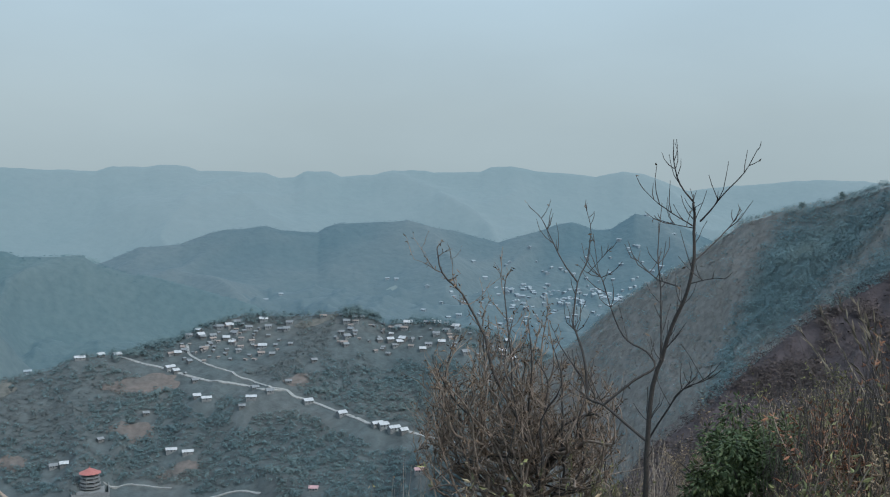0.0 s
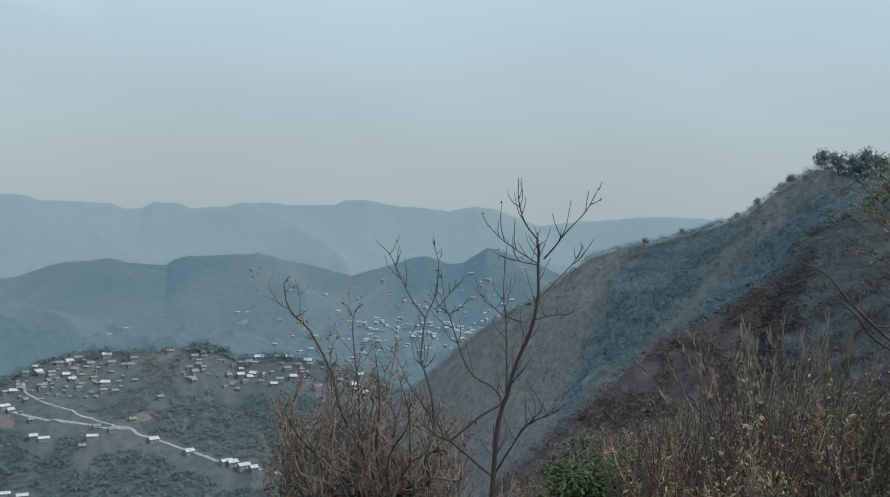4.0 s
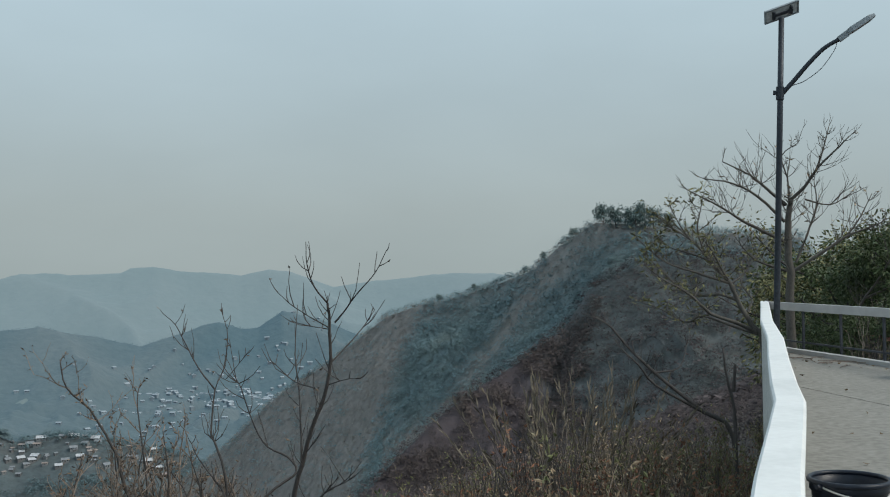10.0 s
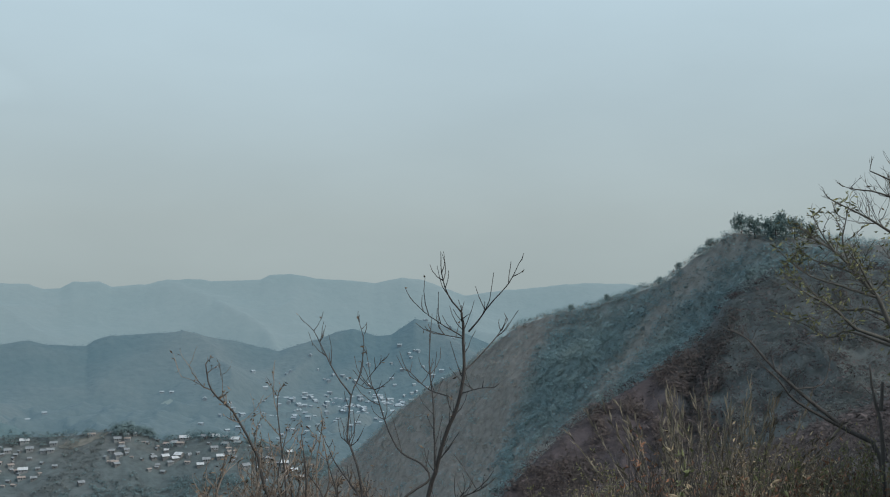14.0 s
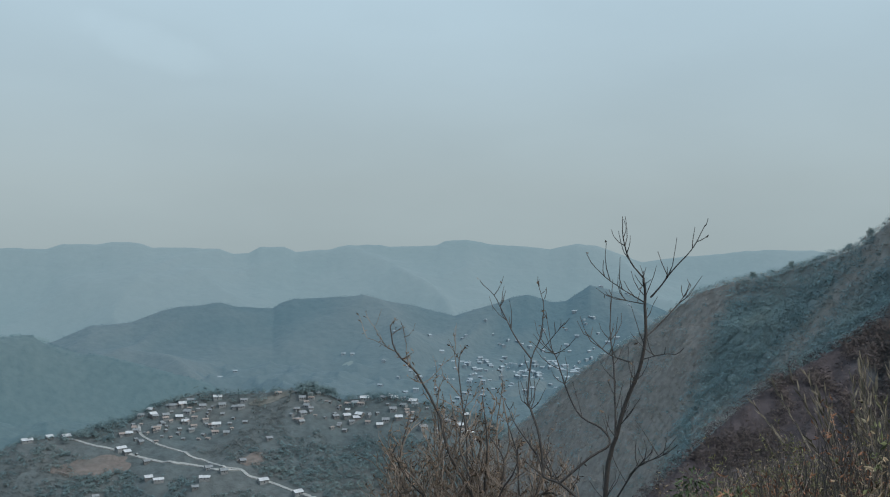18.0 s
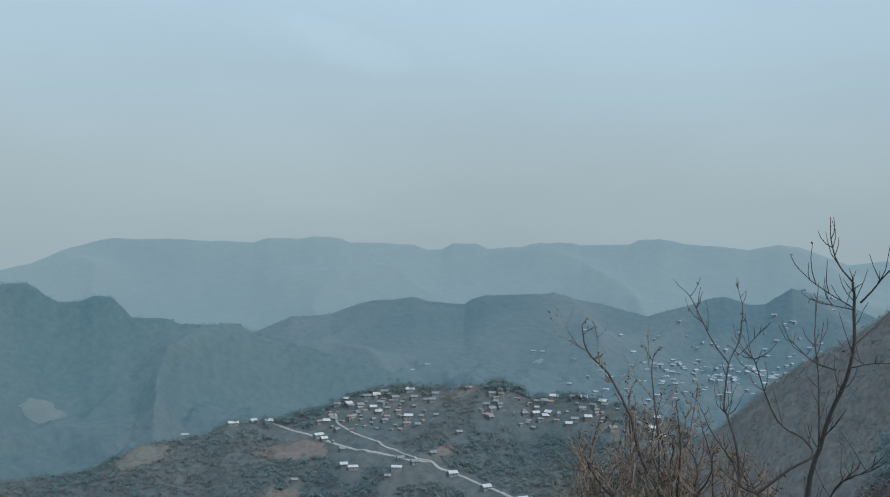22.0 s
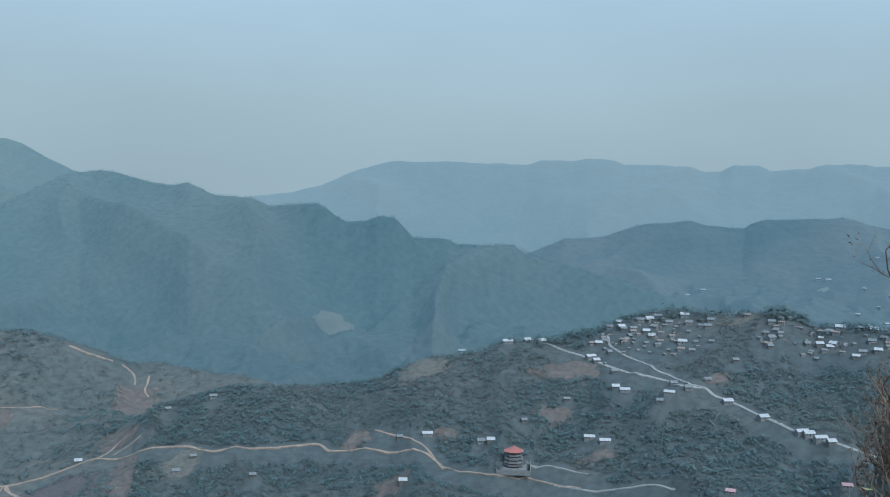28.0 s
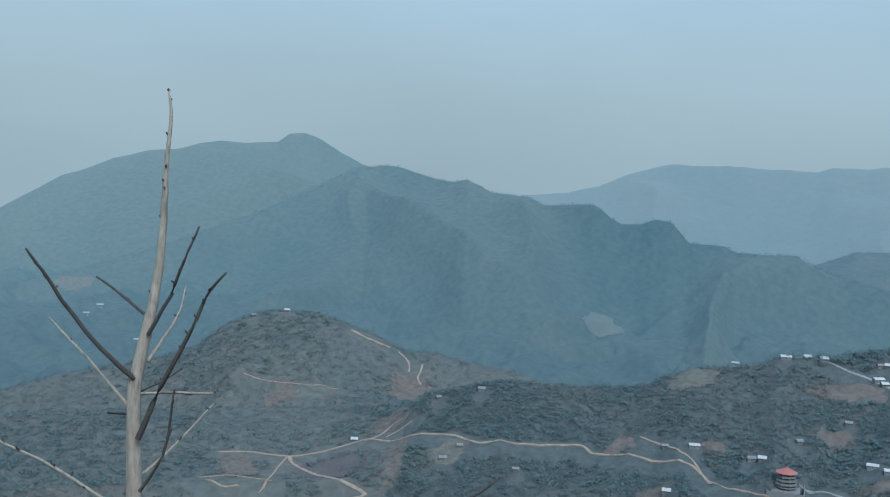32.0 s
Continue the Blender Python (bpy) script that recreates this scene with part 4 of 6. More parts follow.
rng = random.Random(77)
for r in np.geomspace(5.5, 42, 20):
    step = 66.0 / r / 1.05
    az = -36.5 + rng.uniform(0, step)
    while az < 5.0:
        a, d = az + rng.uniform(-0.3, 0.3) * step, float(r) * rng.uniform(0.93, 1.07)
        az += step * rng.uniform(0.8, 1.3)
        g = spot(a, d)
        wall_x = float(np.interp(g.y, [1.5, 2.2, 3.2, 4.18, 4.88, 7.85, 10.3, 17.9], [0.75, 1.35, 2.08, 2.84, 3.38, 5.46, 7.2, 12.55]))
        if g.x > wall_x - 0.55 or (a > -13 and d > 30):
            continue
        room = EYE + d * math.tan(radians(top_angle(a))) - g.z
        h = min(max(room * rng.uniform(0.45, 1.0), 0.4), 3.0)
        if h >= room * 1.4 or room < 0.4:
            continue
        if d < 11.5 and -17.6 < a < -12.4:
            h *= 0.45
        if g.x > wall_x - 1.2:
            h = min(h, 1.4)
        if a > -16:
            kind = rng.choice([0, 3, 7, 7, 4, 1, 7])
        elif a > -29:
            kind = rng.choice([0, 3, 7, 3, 2, 1, 4, 0, 8])
        else:
            kind = rng.choice([2, 1, 4, 0, 8, 4, 3])
        plant(kind, a, d, h, rng.uniform(0.6, 1.05), rng.uniform(0, 6.28))
# a thick rust-brown stand beside the parapet
for _ in range(60):
    a, d = rng.uniform(-35.2, -21.5), rng.uniform(8.5, 17.0)
    g = spot(a, d)
    if g.x > float(np.interp(g.y, [4.88, 7.85, 10.3, 17.9], [3.38, 5.46, 7.2, 12.55])) - 0.5:
        continue
    room = EYE + d * math.tan(radians(top_angle(a))) - g.z
    plant(rng.choice([2, 1, 0, 3, 2, 2, 3]), a, d, room * rng.uniform(0.6, 0.95), rng.uniform(0.5, 0.8), rng.uniform(0, 6.28))
for a, d, h in ((-22.8, 14.5, 2.6), (-23.8, 14, 2.6), (-25.6, 14, 2.5), (-26.6, 14.5, 2.55)):
    plant(6, a, d, h, 0.8, a)
plant(5, -29.2, 12, 1.9, 0.5, 1.0)
# olive growth under the bushy tree, and bare stems down the slope
for kind, a, d, el, w in ((8, -5.6, 11.0, -14.6, 0.34), (4, -6.6, 10.6, -14.3, 0.32), (8, -7.7, 11.2, -14.3, 0.36), (4, -8.9, 10.8, -14.6, 0.32), (8, -2.4, 11.4, -15.0, 0.30), (4, -9.8, 11.5, -14.9, 0.3),
                          (4, 7.4, 10.0, -16.4, 0.28), (3, 5.4, 10.2, -15.8, 0.3), (3, 4.0, 10.6, -15.0, 0.32), (7, 2.8, 10.2, -15.2, 0.3), (3, 6.4, 9.6, -16.6, 0.3)):
    plant(kind, a, d, EYE + d * math.tan(radians(el)) - spot(a, d).z, w, a * 1.3)
for kind, a, d, el, w in ((8, -26.0, 12.5, -8.2, 0.5), (4, -27.4, 13.5, -6.9, 0.45), (8, -28.3, 12.0, -7.0, 0.5), (4, -29.4, 13.2, -6.8, 0.5), (8, -30.3, 12.4, -7.4, 0.5), (4, -31.4, 14.0, -6.6, 0.45), (8, -32.3, 13.5, -7.2, 0.5),
                          (4, -28.8, 10.5, -9.2, 0.5), (8, -30.8, 10.8, -9.0, 0.5), (2, -31.8, 11.5, -8.8, 0.5), (4, -25.4, 11.0, -9.8, 0.5), (8, -27.0, 10.2, -10.4, 0.5), (2, -29.6, 9.2, -11.2, 0.55), (8, -24.4, 13.0, -8.6, 0.4)):
    plant(kind, a, d, max(0.5, EYE + d * math.tan(radians(el)) - spot(a, d).z), w, a * 1.3)
# dark bare stems that stand up out of the brush
for a, d, el in ((-19.0, 9.5, -8.6), (-20.4, 10.5, -7.4), (-21.3, 9.8, -7.9), (-22.1, 11.0, -6.6), (-23.2, 10.2, -6.9), (-24.3, 11.5, -6.4), (-25.1, 9.6, -7.4), (-18.0, 10.0, -9.6), (-26.4, 11.0, -7.0), (-16.8, 9.4, -10.6)):
    plant(3, a, d, EYE + d * math.tan(radians(el)) - spot(a, d).z, 0.55, a * 2.1)
for _ in range(46):
    a, d = rng.uniform(-33, -18), rng.uniform(7.5, 13.0)
    g = spot(a, d)
    if g.x > float(np.interp(g.y, [4.88, 7.85, 10.3, 17.9], [3.38, 5.46, 7.2, 12.55])) - 0.5:
        continue
    room = EYE + d * math.tan(radians(top_angle(a) - 2.2)) - g.z
    plant(rng.choice([4, 8, 4, 0, 1, 8, 2]), a, d, max(0.4, room * rng.uniform(0.6, 1.0)), rng.uniform(0.5, 0.85), rng.uniform(0, 6.28))
for kind, a, d, h, w in ((8, -28.4, 10.5, 1.35, 0.6), (4, -29.6, 11.5, 1.6, 0.55), (8, -31.0, 12.5, 1.6, 0.6), (4, -27.2, 13.0, 1.8, 0.5), (8, -25.6, 10.0, 1.2, 0.6), (2, -30.2, 9.6, 1.25, 0.7), (2, -32.2, 12.0, 1.5, 0.7),
                         (4, -33.0, 15.5, 2.1, 0.5), (2, -32.6, 14.5, 1.9, 0.6), (8, -32.0, 16.5, 2.2, 0.45), (2, -31.2, 14.8, 1.9, 0.6), (4, -30.4, 16.0, 2.0, 0.5)):
    plant(kind, a, d, h, w, a * 1.7)


# ---- view deck: floor, parapet, railing, lamp ----
M.update({
    "white": material("weathered_white_paint", [(0.60, 0.615, 0.61), (0.74, 0.75, 0.745), (0.69, 0.695, 0.68)], 1.2, rough=0.7, bump=0.03, fine=20, contrast=0.04),
    "plaster": material("stained_plaster", [(0.42, 0.43, 0.41), (0.58, 0.58, 0.56), (0.50, 0.50, 0.47)], 1.5, rough=0.85, bump=0.2, fine=14),
    "concrete": material("dusty_concrete", [(0.170, 0.165, 0.150), (0.235, 0.227, 0.207), (0.205, 0.198, 0.181)], 0.5, rough=0.9, bump=0.25, fine=25),
    "rail": material("faded_grey_rail", [(0.34, 0.345, 0.35), (0.40, 0.40, 0.40)], 0.6, rough=0.6, contrast=0.06),
    "iron": material("dark_painted_steel", [(0.030, 0.036, 0.048), (0.05, 0.058, 0.07)], 3.0, rough=0.5, metal=0.3),
    "panel": material("panel_backing", [(0.45, 0.48, 0.50), (0.55, 0.58, 0.60)], 4.0, rough=0.5),
    "panel_dark": material("solar_cells", [(0.02, 0.025, 0.04), (0.03, 0.035, 0.055)], 6.0, rough=0.25, spec=0.5),
    "lamp_shell": material("grey_lamp_casing", [(0.22, 0.25, 0.27), (0.30, 0.33, 0.35)], 5.0, rough=0.5, metal=0.2),
    "bin": material("dark_teal_plastic", [(0.012, 0.035, 0.038), (0.02, 0.05, 0.052)], 3.0, rough=0.55),
    "tub": material("blue_black_plastic", [(0.008, 0.012, 0.022), (0.016, 0.022, 0.035)], 3.0, rough=0.4),
    "red_roof": material("faded_red_sheet", [(0.26, 0.085, 0.075), (0.38, 0.14, 0.12), (0.33, 0.12, 0.11)], 0.8, rough=0.7),
    "litter": material("fallen_leaf", [(0.10, 0.07, 0.045), (0.20, 0.15, 0.09)], 3.0, vary=0.3),
})


def box(bag, x0, y0, z0, x1, y1, z1):
    k = len(bag.v)
    bag.v += [Vector(p) for p in ((x0, y0, z0), (x1, y0, z0), (x1, y1, z0), (x0, y1, z0), (x0, y0, z1), (x1, y0, z1), (x1, y1, z1), (x0, y1, z1))]
    bag.f += [tuple(k + i for i in q) for q in ((3, 2, 1, 0), (4, 5, 6, 7), (0, 1, 5, 4), (1, 2, 6, 5), (2, 3, 7, 6), (3, 0, 4, 7))]


def beam(bag, a, b, w, h):
    """A square bar from a to b, w across and h high."""
    a, b = Vector(a), Vector(b)
    d = (b - a).normalized()
    s = d.cross(Vector((0, 0, 1)))
    s = (s.normalized() if s.length > 1e-4 else Vector((1, 0, 0))) * w / 2
    u = s.normalized().cross(d) * h / 2
    k = len(bag.v)
    for p in (a, b):
        bag.v += [p - s - u, p + s - u, p + s + u, p - s + u]
    bag.f += [tuple(k + i for i in q) for q in ((3, 2, 1, 0), (4, 5, 6, 7), (0, 1, 5, 4), (1, 2, 6, 5), (2, 3, 7, 6), (3, 0, 4, 7))]


def offset(line, d):
    """A line moved sideways in plan, to its left for positive d."""
    out = []
    for i, p in enumerate(line):
        a, b = line[max(i - 1, 0)], line[min(i + 1, len(line) - 1)]
        t = (Vector(b) - Vector(a)).normalized()
        out.append(Vector((p[0] - t.y * d, p[1] + t.x * d)))
    return out


# the parapet's plan, from its corner at the lamp back past the camera
PARAPET = [Vector(p) for p in ((12.53, 17.87), (10.35, 14.80), (8.16, 11.72), (6.27, 8.95), (4.93, 7.08), (3.89, 5.61), (3.40, 4.90), (2.92, 4.28), (2.18, 3.33),
                               (1.45, 2.36), (0.75, 1.55), (-0.6, 1.15), (-2.6, 1.02), (-4.6, 0.85), (-7.5, 0.1))]



def ribbon_wall(bag, line, width, z0, z1, wob=0.0, seed=1):
    rng = random.Random(seed)
    a, b = offset(line, width / 2), offset(line, -width / 2)
    k = len(bag.v)
    n = len(line)
    for p, q in zip(a, b):
        t = z1 + rng.uniform(-wob, wob)
        bag.v += [Vector((p.x, p.y, z0)), Vector((p.x, p.y, t - 0.012)), Vector((p.x * 0.92 + q.x * 0.08, p.y * 0.92 + q.y * 0.08, t)),
                  Vector((q.x * 0.92 + p.x * 0.08, q.y * 0.92 + p.y * 0.08, t)), Vector((q.x, q.y, t - 0.012)), Vector((q.x, q.y, z0))]
    for i in range(n - 1):
        for j in range(5):
            s = k + i * 6 + j
            bag.f.append((s, s + 6, s + 7, s + 1))
    bag.f += [tuple(k + j for j in range(6)), tuple(k + (n - 1) * 6 + 5 - j for j in range(6))]


parapet = thing("parapet", (0, 0, 0), "low white-painted concrete parapet wall with a kinked top", "wall", kind="structure")
body, cap = Bag(), Bag()
ribbon_wall(body, PARAPET, 0.130, -4.5, 0.845)
part("wall_body", body, M["plaster"], parapet, "rain-stained plaster face")
ribbon_wall(cap, PARAPET, 0.155, 0.842, 0.90, 0.004, 4)
part("coping", cap, M["white"], parapet, "bright white painted top")

# floor in slabs with open joints
deck = Bag()
edge = [Vector((12.4, 17.8)), Vector((11.95, 14.9)), Vector((11.55, 12.3)), Vector((10.7, 6.5)), Vector((9.5, -8)), Vector((-7.4, -8)), Vector((-7.4, 0.15))]
inner = offset(PARAPET, 0.05)[::-1]
ring = [Vector((p.x, p.y, 0.0)) for p in inner] + [Vector((p.x, p.y, 0.0)) for p in edge[1:-1]]
n = len(ring)
deck.v = [p + Vector((0, 0, -0.006)) for p in ring] + [p + Vector((0, 0, -0.35)) for p in ring]
deck.f = [tuple(range(n))[::-1], tuple(range(n, 2 * n))] + [(i, (i + 1) % n, n + (i + 1) % n, n + i) for i in range(n)]
floor = part("floor", deck, M["concrete"])
tagged(floor, "dusty buff concrete floor of the view deck", "floor", kind="structure")


def in_deck(x, y):
    inside = False
    for i in range(n):
        a, b = ring[i], ring[i - 1]
        if (a.y > y) != (b.y > y) and x < (b.x - a.x) * (y - a.y) / (b.y - a.y) + a.x:
            inside = not inside
    return inside


# slabs in rows square to the railing
rngf = random.Random(8)
ux, uy = Vector((0.153, 0.988)), Vector((-0.988, 0.153))
SW, SD = 2.4, 3.0
for i in range(-6, 10):
    for j in range(-1, 9):
        o = Vector((11.7, 14.9)) + ux * (i * SD - 18.0) * 1.0 + uy * j * SW
        cs = [o + ux * 0.0004 + uy * 0.0004, o + ux * (SD - 0.0004) + uy * 0.0004, o + ux * (SD - 0.0004) + uy * (SW - 0.0004), o + ux * 0.0004 + uy * (SW - 0.0004)]
        if not all(in_deck(c.x, c.y) for c in cs):
            continue
        b = Bag()
        z = rngf.uniform(-0.002, 0.002)
        b.v = [Vector((c.x, c.y, -0.014)) for c in cs] + [Vector((c.x, c.y, z)) for c in cs]
        b.f = [(3, 2, 1, 0), (4, 5, 6, 7), (0, 1, 5, 4), (1, 2, 6, 5), (2, 3, 7, 6), (3, 0, 4, 7)]
        part("slab", b, M["concrete"], floor)

# railing on a kerb along the far side
RA, RB = Vector((12.40, 17.75, 0)), Vector((10.9, 8.2, 0))
railing = thing("railing", RA, "grey painted railing with thin posts on a low kerb", "railing", kind="structure")


def rel(p):
    return Vector(p) - RA


rd = (RB - RA).normalized()
length = (RB - RA).length
b = Bag()
beam(b, rel(RA + rd * 0.12 + Vector((0, 0, 0.83))), rel(RB + Vector((0, 0, 0.83))), 0.10, 0.14)
part("top_rail", b, M["rail"], railing)
b = Bag()
beam(b, rel(RA + rd * 0.1 + Vector((0, 0, 0.03))), rel(RB + Vector((0, 0, 0.03))), 0.15, 0.07)
part("kerb", b, M["rail"], railing, "low concrete kerb")
for z, w in ((0.20, 0.03),):
    b = Bag()
    beam(b, rel(RA + rd * 0.12 + Vector((0, 0, z))), rel(RB + Vector((0, 0, z))), w, w)
    part("lower_rail", b, M["iron"], railing, "thin dark lower rail")
k = 0.3
while k < length:
    b = Bag()
    p = RA + rd * k
    beam(b, rel(p + Vector((0, 0, 0.08))), rel(p + Vector((0, 0, 0.765))), 0.035, 0.035)
    part("post", b, M["iron"], railing)
    k += 1.25

# solar street lamp behind the parapet
LP = Vector((11.60, 16.26, 0.0))
lamp = thing("solar_street_lamp", LP, "dark steel street lamp with a solar panel and curved arm", "street lamp")
# directions across the view and away from it
ac, aw = Vector((0.81, -0.585, 0)), Vector((0.585, 0.81, 0))


def ap(across, up, away=0.0):
    return ac * across + aw * away + Vector((0, 0, up))


b = Bag()
tube(b, [ap(0, 0), ap(0.07, 2.0), ap(0.14, 4.0), ap(0.21, 6.02)], 0.06, 0.05, 12)
part("pole", b, M["iron"], lamp, smooth=True)
b = Bag()
box(b, -0.13, -0.13, 0, 0.13, 0.13, 0.02)
part("base_plate", b, M["iron"], lamp)
b = Bag()
tube(b, smooth_line([ap(0.20, 4.66), ap(0.42, 4.90), ap(0.64, 5.15), ap(0.86, 5.37), ap(1.0, 5.47), ap(1.18, 5.56)], 4), 0.042, 0.036, 8)
part("arm", b, M["iron"], lamp, smooth=True)
b = Bag()
tube(b, [ap(0.155, 4.55), ap(0.163, 4.78)], 0.072, 0.072, 12)
part("clamp", b, M["iron"], lamp)
b = Bag()
beam(b, ap(0.04, 4.68), ap(0.12, 4.68), 0.07, 0.07)
part("bolt", b, M["iron"], lamp)
b = Bag()
e0, e1 = ap(1.16, 5.55), ap(1.31, 5.65)
beam(b, e0, e1, 0.11, 0.10)
part("lamp_socket", b, M["lamp_shell"], lamp)
b = Bag()
e2 = ap(1.76, 5.93)
d = (e2 - e1).normalized()
s = d.cross(Vector((0, 0, 1))).normalized()
u = s.cross(d)
full = (e2 - e1).length
for t, w, h in ((0, 0.07, 0.05), (0.18, 0.11, 0.062), (0.8, 0.11, 0.055), (1.0, 0.075, 0.03)):
    c = e1 + d * t * full
    b.v += [c - s * w - u * h * 0.6, c + s * w - u * h * 0.6, c + s * w * 0.8 + u * h, c - s * w * 0.8 + u * h]
for i in range(3):
    for j in range(4):
        b.f.append((i * 4 + j, i * 4 + (j + 1) % 4, i * 4 + 4 + (j + 1) % 4, i * 4 + 4 + j))
b.f += [(3, 2, 1, 0), (12, 13, 14, 15)]
part("lamp_head", b, M["lamp_shell"], lamp, "grey flat lamp head")
b = Bag()
tube(b, smooth_line([ap(1.14, 5.52), ap(1.08, 5.36), ap(0.86, 5.06), ap(0.58, 4.86), ap(0.40, 4.80), ap(0.22, 4.74)], 5), 0.008, 0.008, 4)
part("cable", b, M["iron"], lamp)
# panel: a framed sheet tilted on top of the pole
pc = ap(0.215, 6.12)
px_ = (ac * 0.94 + Vector((0, 0, 0.78))).normalized()
py_ = (Vector((0, 0, 0.80)) - aw * 0.75).normalized()
px_ = (px_ - py_ * px_.dot(py_)).normalized()
pn = px_.cross(py_)


def slab(bag, c, hx, hy, hz):
    k = len(bag.v)
    for sz in (-1, 1):
        for sx_, sy_ in ((-1, -1), (1, -1), (1, 1), (-1, 1)):
            bag.v.append(c + px_ * hx * sx_ + py_ * hy * sy_ + pn * hz * sz)
    bag.f += [tuple(k + i for i in q) for q in ((3, 2, 1, 0), (4, 5, 6, 7), (0, 1, 5, 4), (1, 2, 6, 5), (2, 3, 7, 6), (3, 0, 4, 7))]


b = Bag()
slab(b, pc, 0.31, 0.105, 0.006)
part("panel_back", b, M["panel"], lamp, "pale panel underside")
sg = 1 if pn.z > 0 else -1
b = Bag()
slab(b, pc + pn * 0.011 * sg, 0.305, 0.10, 0.004)
part("solar_cells", b, M["panel_dark"], lamp, "dark solar cells")
for hx, hy, cx, cy in ((0.335, 0.012, 0, 0.115), (0.335, 0.012, 0, -0.115), (0.012, 0.103, 0.323, 0), (0.012, 0.103, -0.323, 0)):
    b = Bag()
    slab(b, pc + px_ * cx + py_ * cy, hx, hy, 0.02)
    part("panel_frame", b, M["lamp_shell"], lamp)
for cx in (-0.17, 0.17):
    b = Bag()
    slab(b, pc + px_ * cx - pn * 0.03 * sg, 0.02, 0.075, 0.02)
    part("bracket", b, M["iron"], lamp)
b = Bag()
slab(b, pc - pn * 0.045 * sg, 0.2, 0.025, 0.012)
part("bracket_bar", b, M["iron"], lamp)

# tub near the parapet: open, with a rolled rim and a wire handle
def tub(place, r, h, mat, name, label, category):
    ob = thing(name, place, label, category)
    b = Bag()
    prof = [(r * 0.80, 0), (r * 0.86, h * 0.3), (r * 0.94, h * 0.85), (r * 0.95, h * 0.9), (r, h * 0.9), (r, h), (r * 0.95, h), (r * 0.90, h * 0.86), (r * 0.78, 0.03), (0.0001, 0.03)]
    m = 48
    for q, z in prof:
        for i in range(m):
            a = 6.28319 * i / m
            b.v.append(Vector((q * math.cos(a), q * math.sin(a), z)))
    for i in range(len(prof) - 1):
        for j in range(m):
            b.f.append((i * m + j, i * m + (j + 1) % m, (i + 1) * m + (j + 1) % m, (i + 1) * m + j))
    part("body", b, mat, ob, smooth=True)
    b = Bag()
    tube(b, [(r * math.cos(6.28319 * i / 48), r * math.sin(6.28319 * i / 48), h) for i in range(49)], 0.014, 0.014, 8, False)
    part("rim", b, mat, ob, "rolled rim", smooth=True)
    b = Bag()
    tube(b, [(r * 1.03 * math.cos(3.3 + 2.9 * i / 24), r * 1.03 * math.sin(3.3 + 2.9 * i / 24), h * 0.97 - 0.05 * math.sin(3.1416 * i / 24)) for i in range(25)], 0.005, 0.005, 6, False)
    part("handle", b, M["plaster"], ob, "pale wire handle hanging down")
    for sgn in (3.3, 6.2):
        b = Bag()
        q = Vector((r * 1.02 * math.cos(sgn), r * 1.02 * math.sin(sgn), h * 0.97))
        tube(b, [q * 0.99, q * 1.0 + Vector((0.03 * math.cos(sgn), 0.03 * math.sin(sgn), 0))], 0.016, 0.012, 8)
        part("handle_lug", b, mat, ob)
    return ob


tub((3.74, 4.89, 0.0), 0.195, 0.48, M["tub"], "plant_tub", "blue-black plastic tub standing beside the parapet", "tub")
# square bin by the railing
BP = Vector((11.08, 11.96, 0.0))
bin_ = thing("waste_bin", BP, "dark teal plastic bin standing by the railing", "bin")
b = Bag()
box(b, -0.30, -0.27, 0.0, 0.30, 0.27, 0.42)
k = len(b.v)
for i in range(4):
    b.v[i] = Vector((b.v[i].x * 0.9, b.v[i].y * 0.9, 0))
part("body", b, M["bin"], bin_)
b = Bag()
box(b, -0.33, -0.30, 0.42, 0.33, 0.30, 0.46)
part("lid", b, M["bin"], bin_, "dark flat lid")

# litter on the floor
rngl = random.Random(21)
for i in range(190):
    x, y = rngl.uniform(4, 12), rngl.uniform(5, 17)
    if i % 3 == 0:
        # swept up against the kerb
        k = rngl.uniform(0.5, 7.5)
        x, y = RA.x + rd.x * k - rngl.uniform(0.15, 0.7), RA.y + rd.y * k
    if not in_deck(x, y) or not in_deck(x - 0.3, y):
        continue
    if i % 6 == 0:
        a = rngl.uniform(0, 3.14)
        b = Bag()
        q = Vector((math.cos(a), math.sin(a), 0)) * rngl.uniform(0.1, 0.3)
        tube(b, [Vector((0, 0, 0.008)) - q, Vector((0, 0.02, 0.012)), Vector((0, 0, 0.008)) + q], 0.008, 0.005, 5)
        ob = part("stick", b, M["twig"])
        tagged(ob, "short dry stick lying on the concrete floor", "stick", "litter on the floor")
    else:
        b = Bag()
        leaf(b, Vector((0, 0, 0.006)), Vector((rngl.uniform(-1, 1), rngl.uniform(-1, 1), 0.05)), rngl.uniform(0.05, 0.09), 0.04, rngl)
        ob = part("fallen_leaf", b, M["litter"])
        tagged(ob, "curled brown leaf lying on the concrete floor", "leaf", "litter on the floor")
    ob.location = (x, y, 0.004)


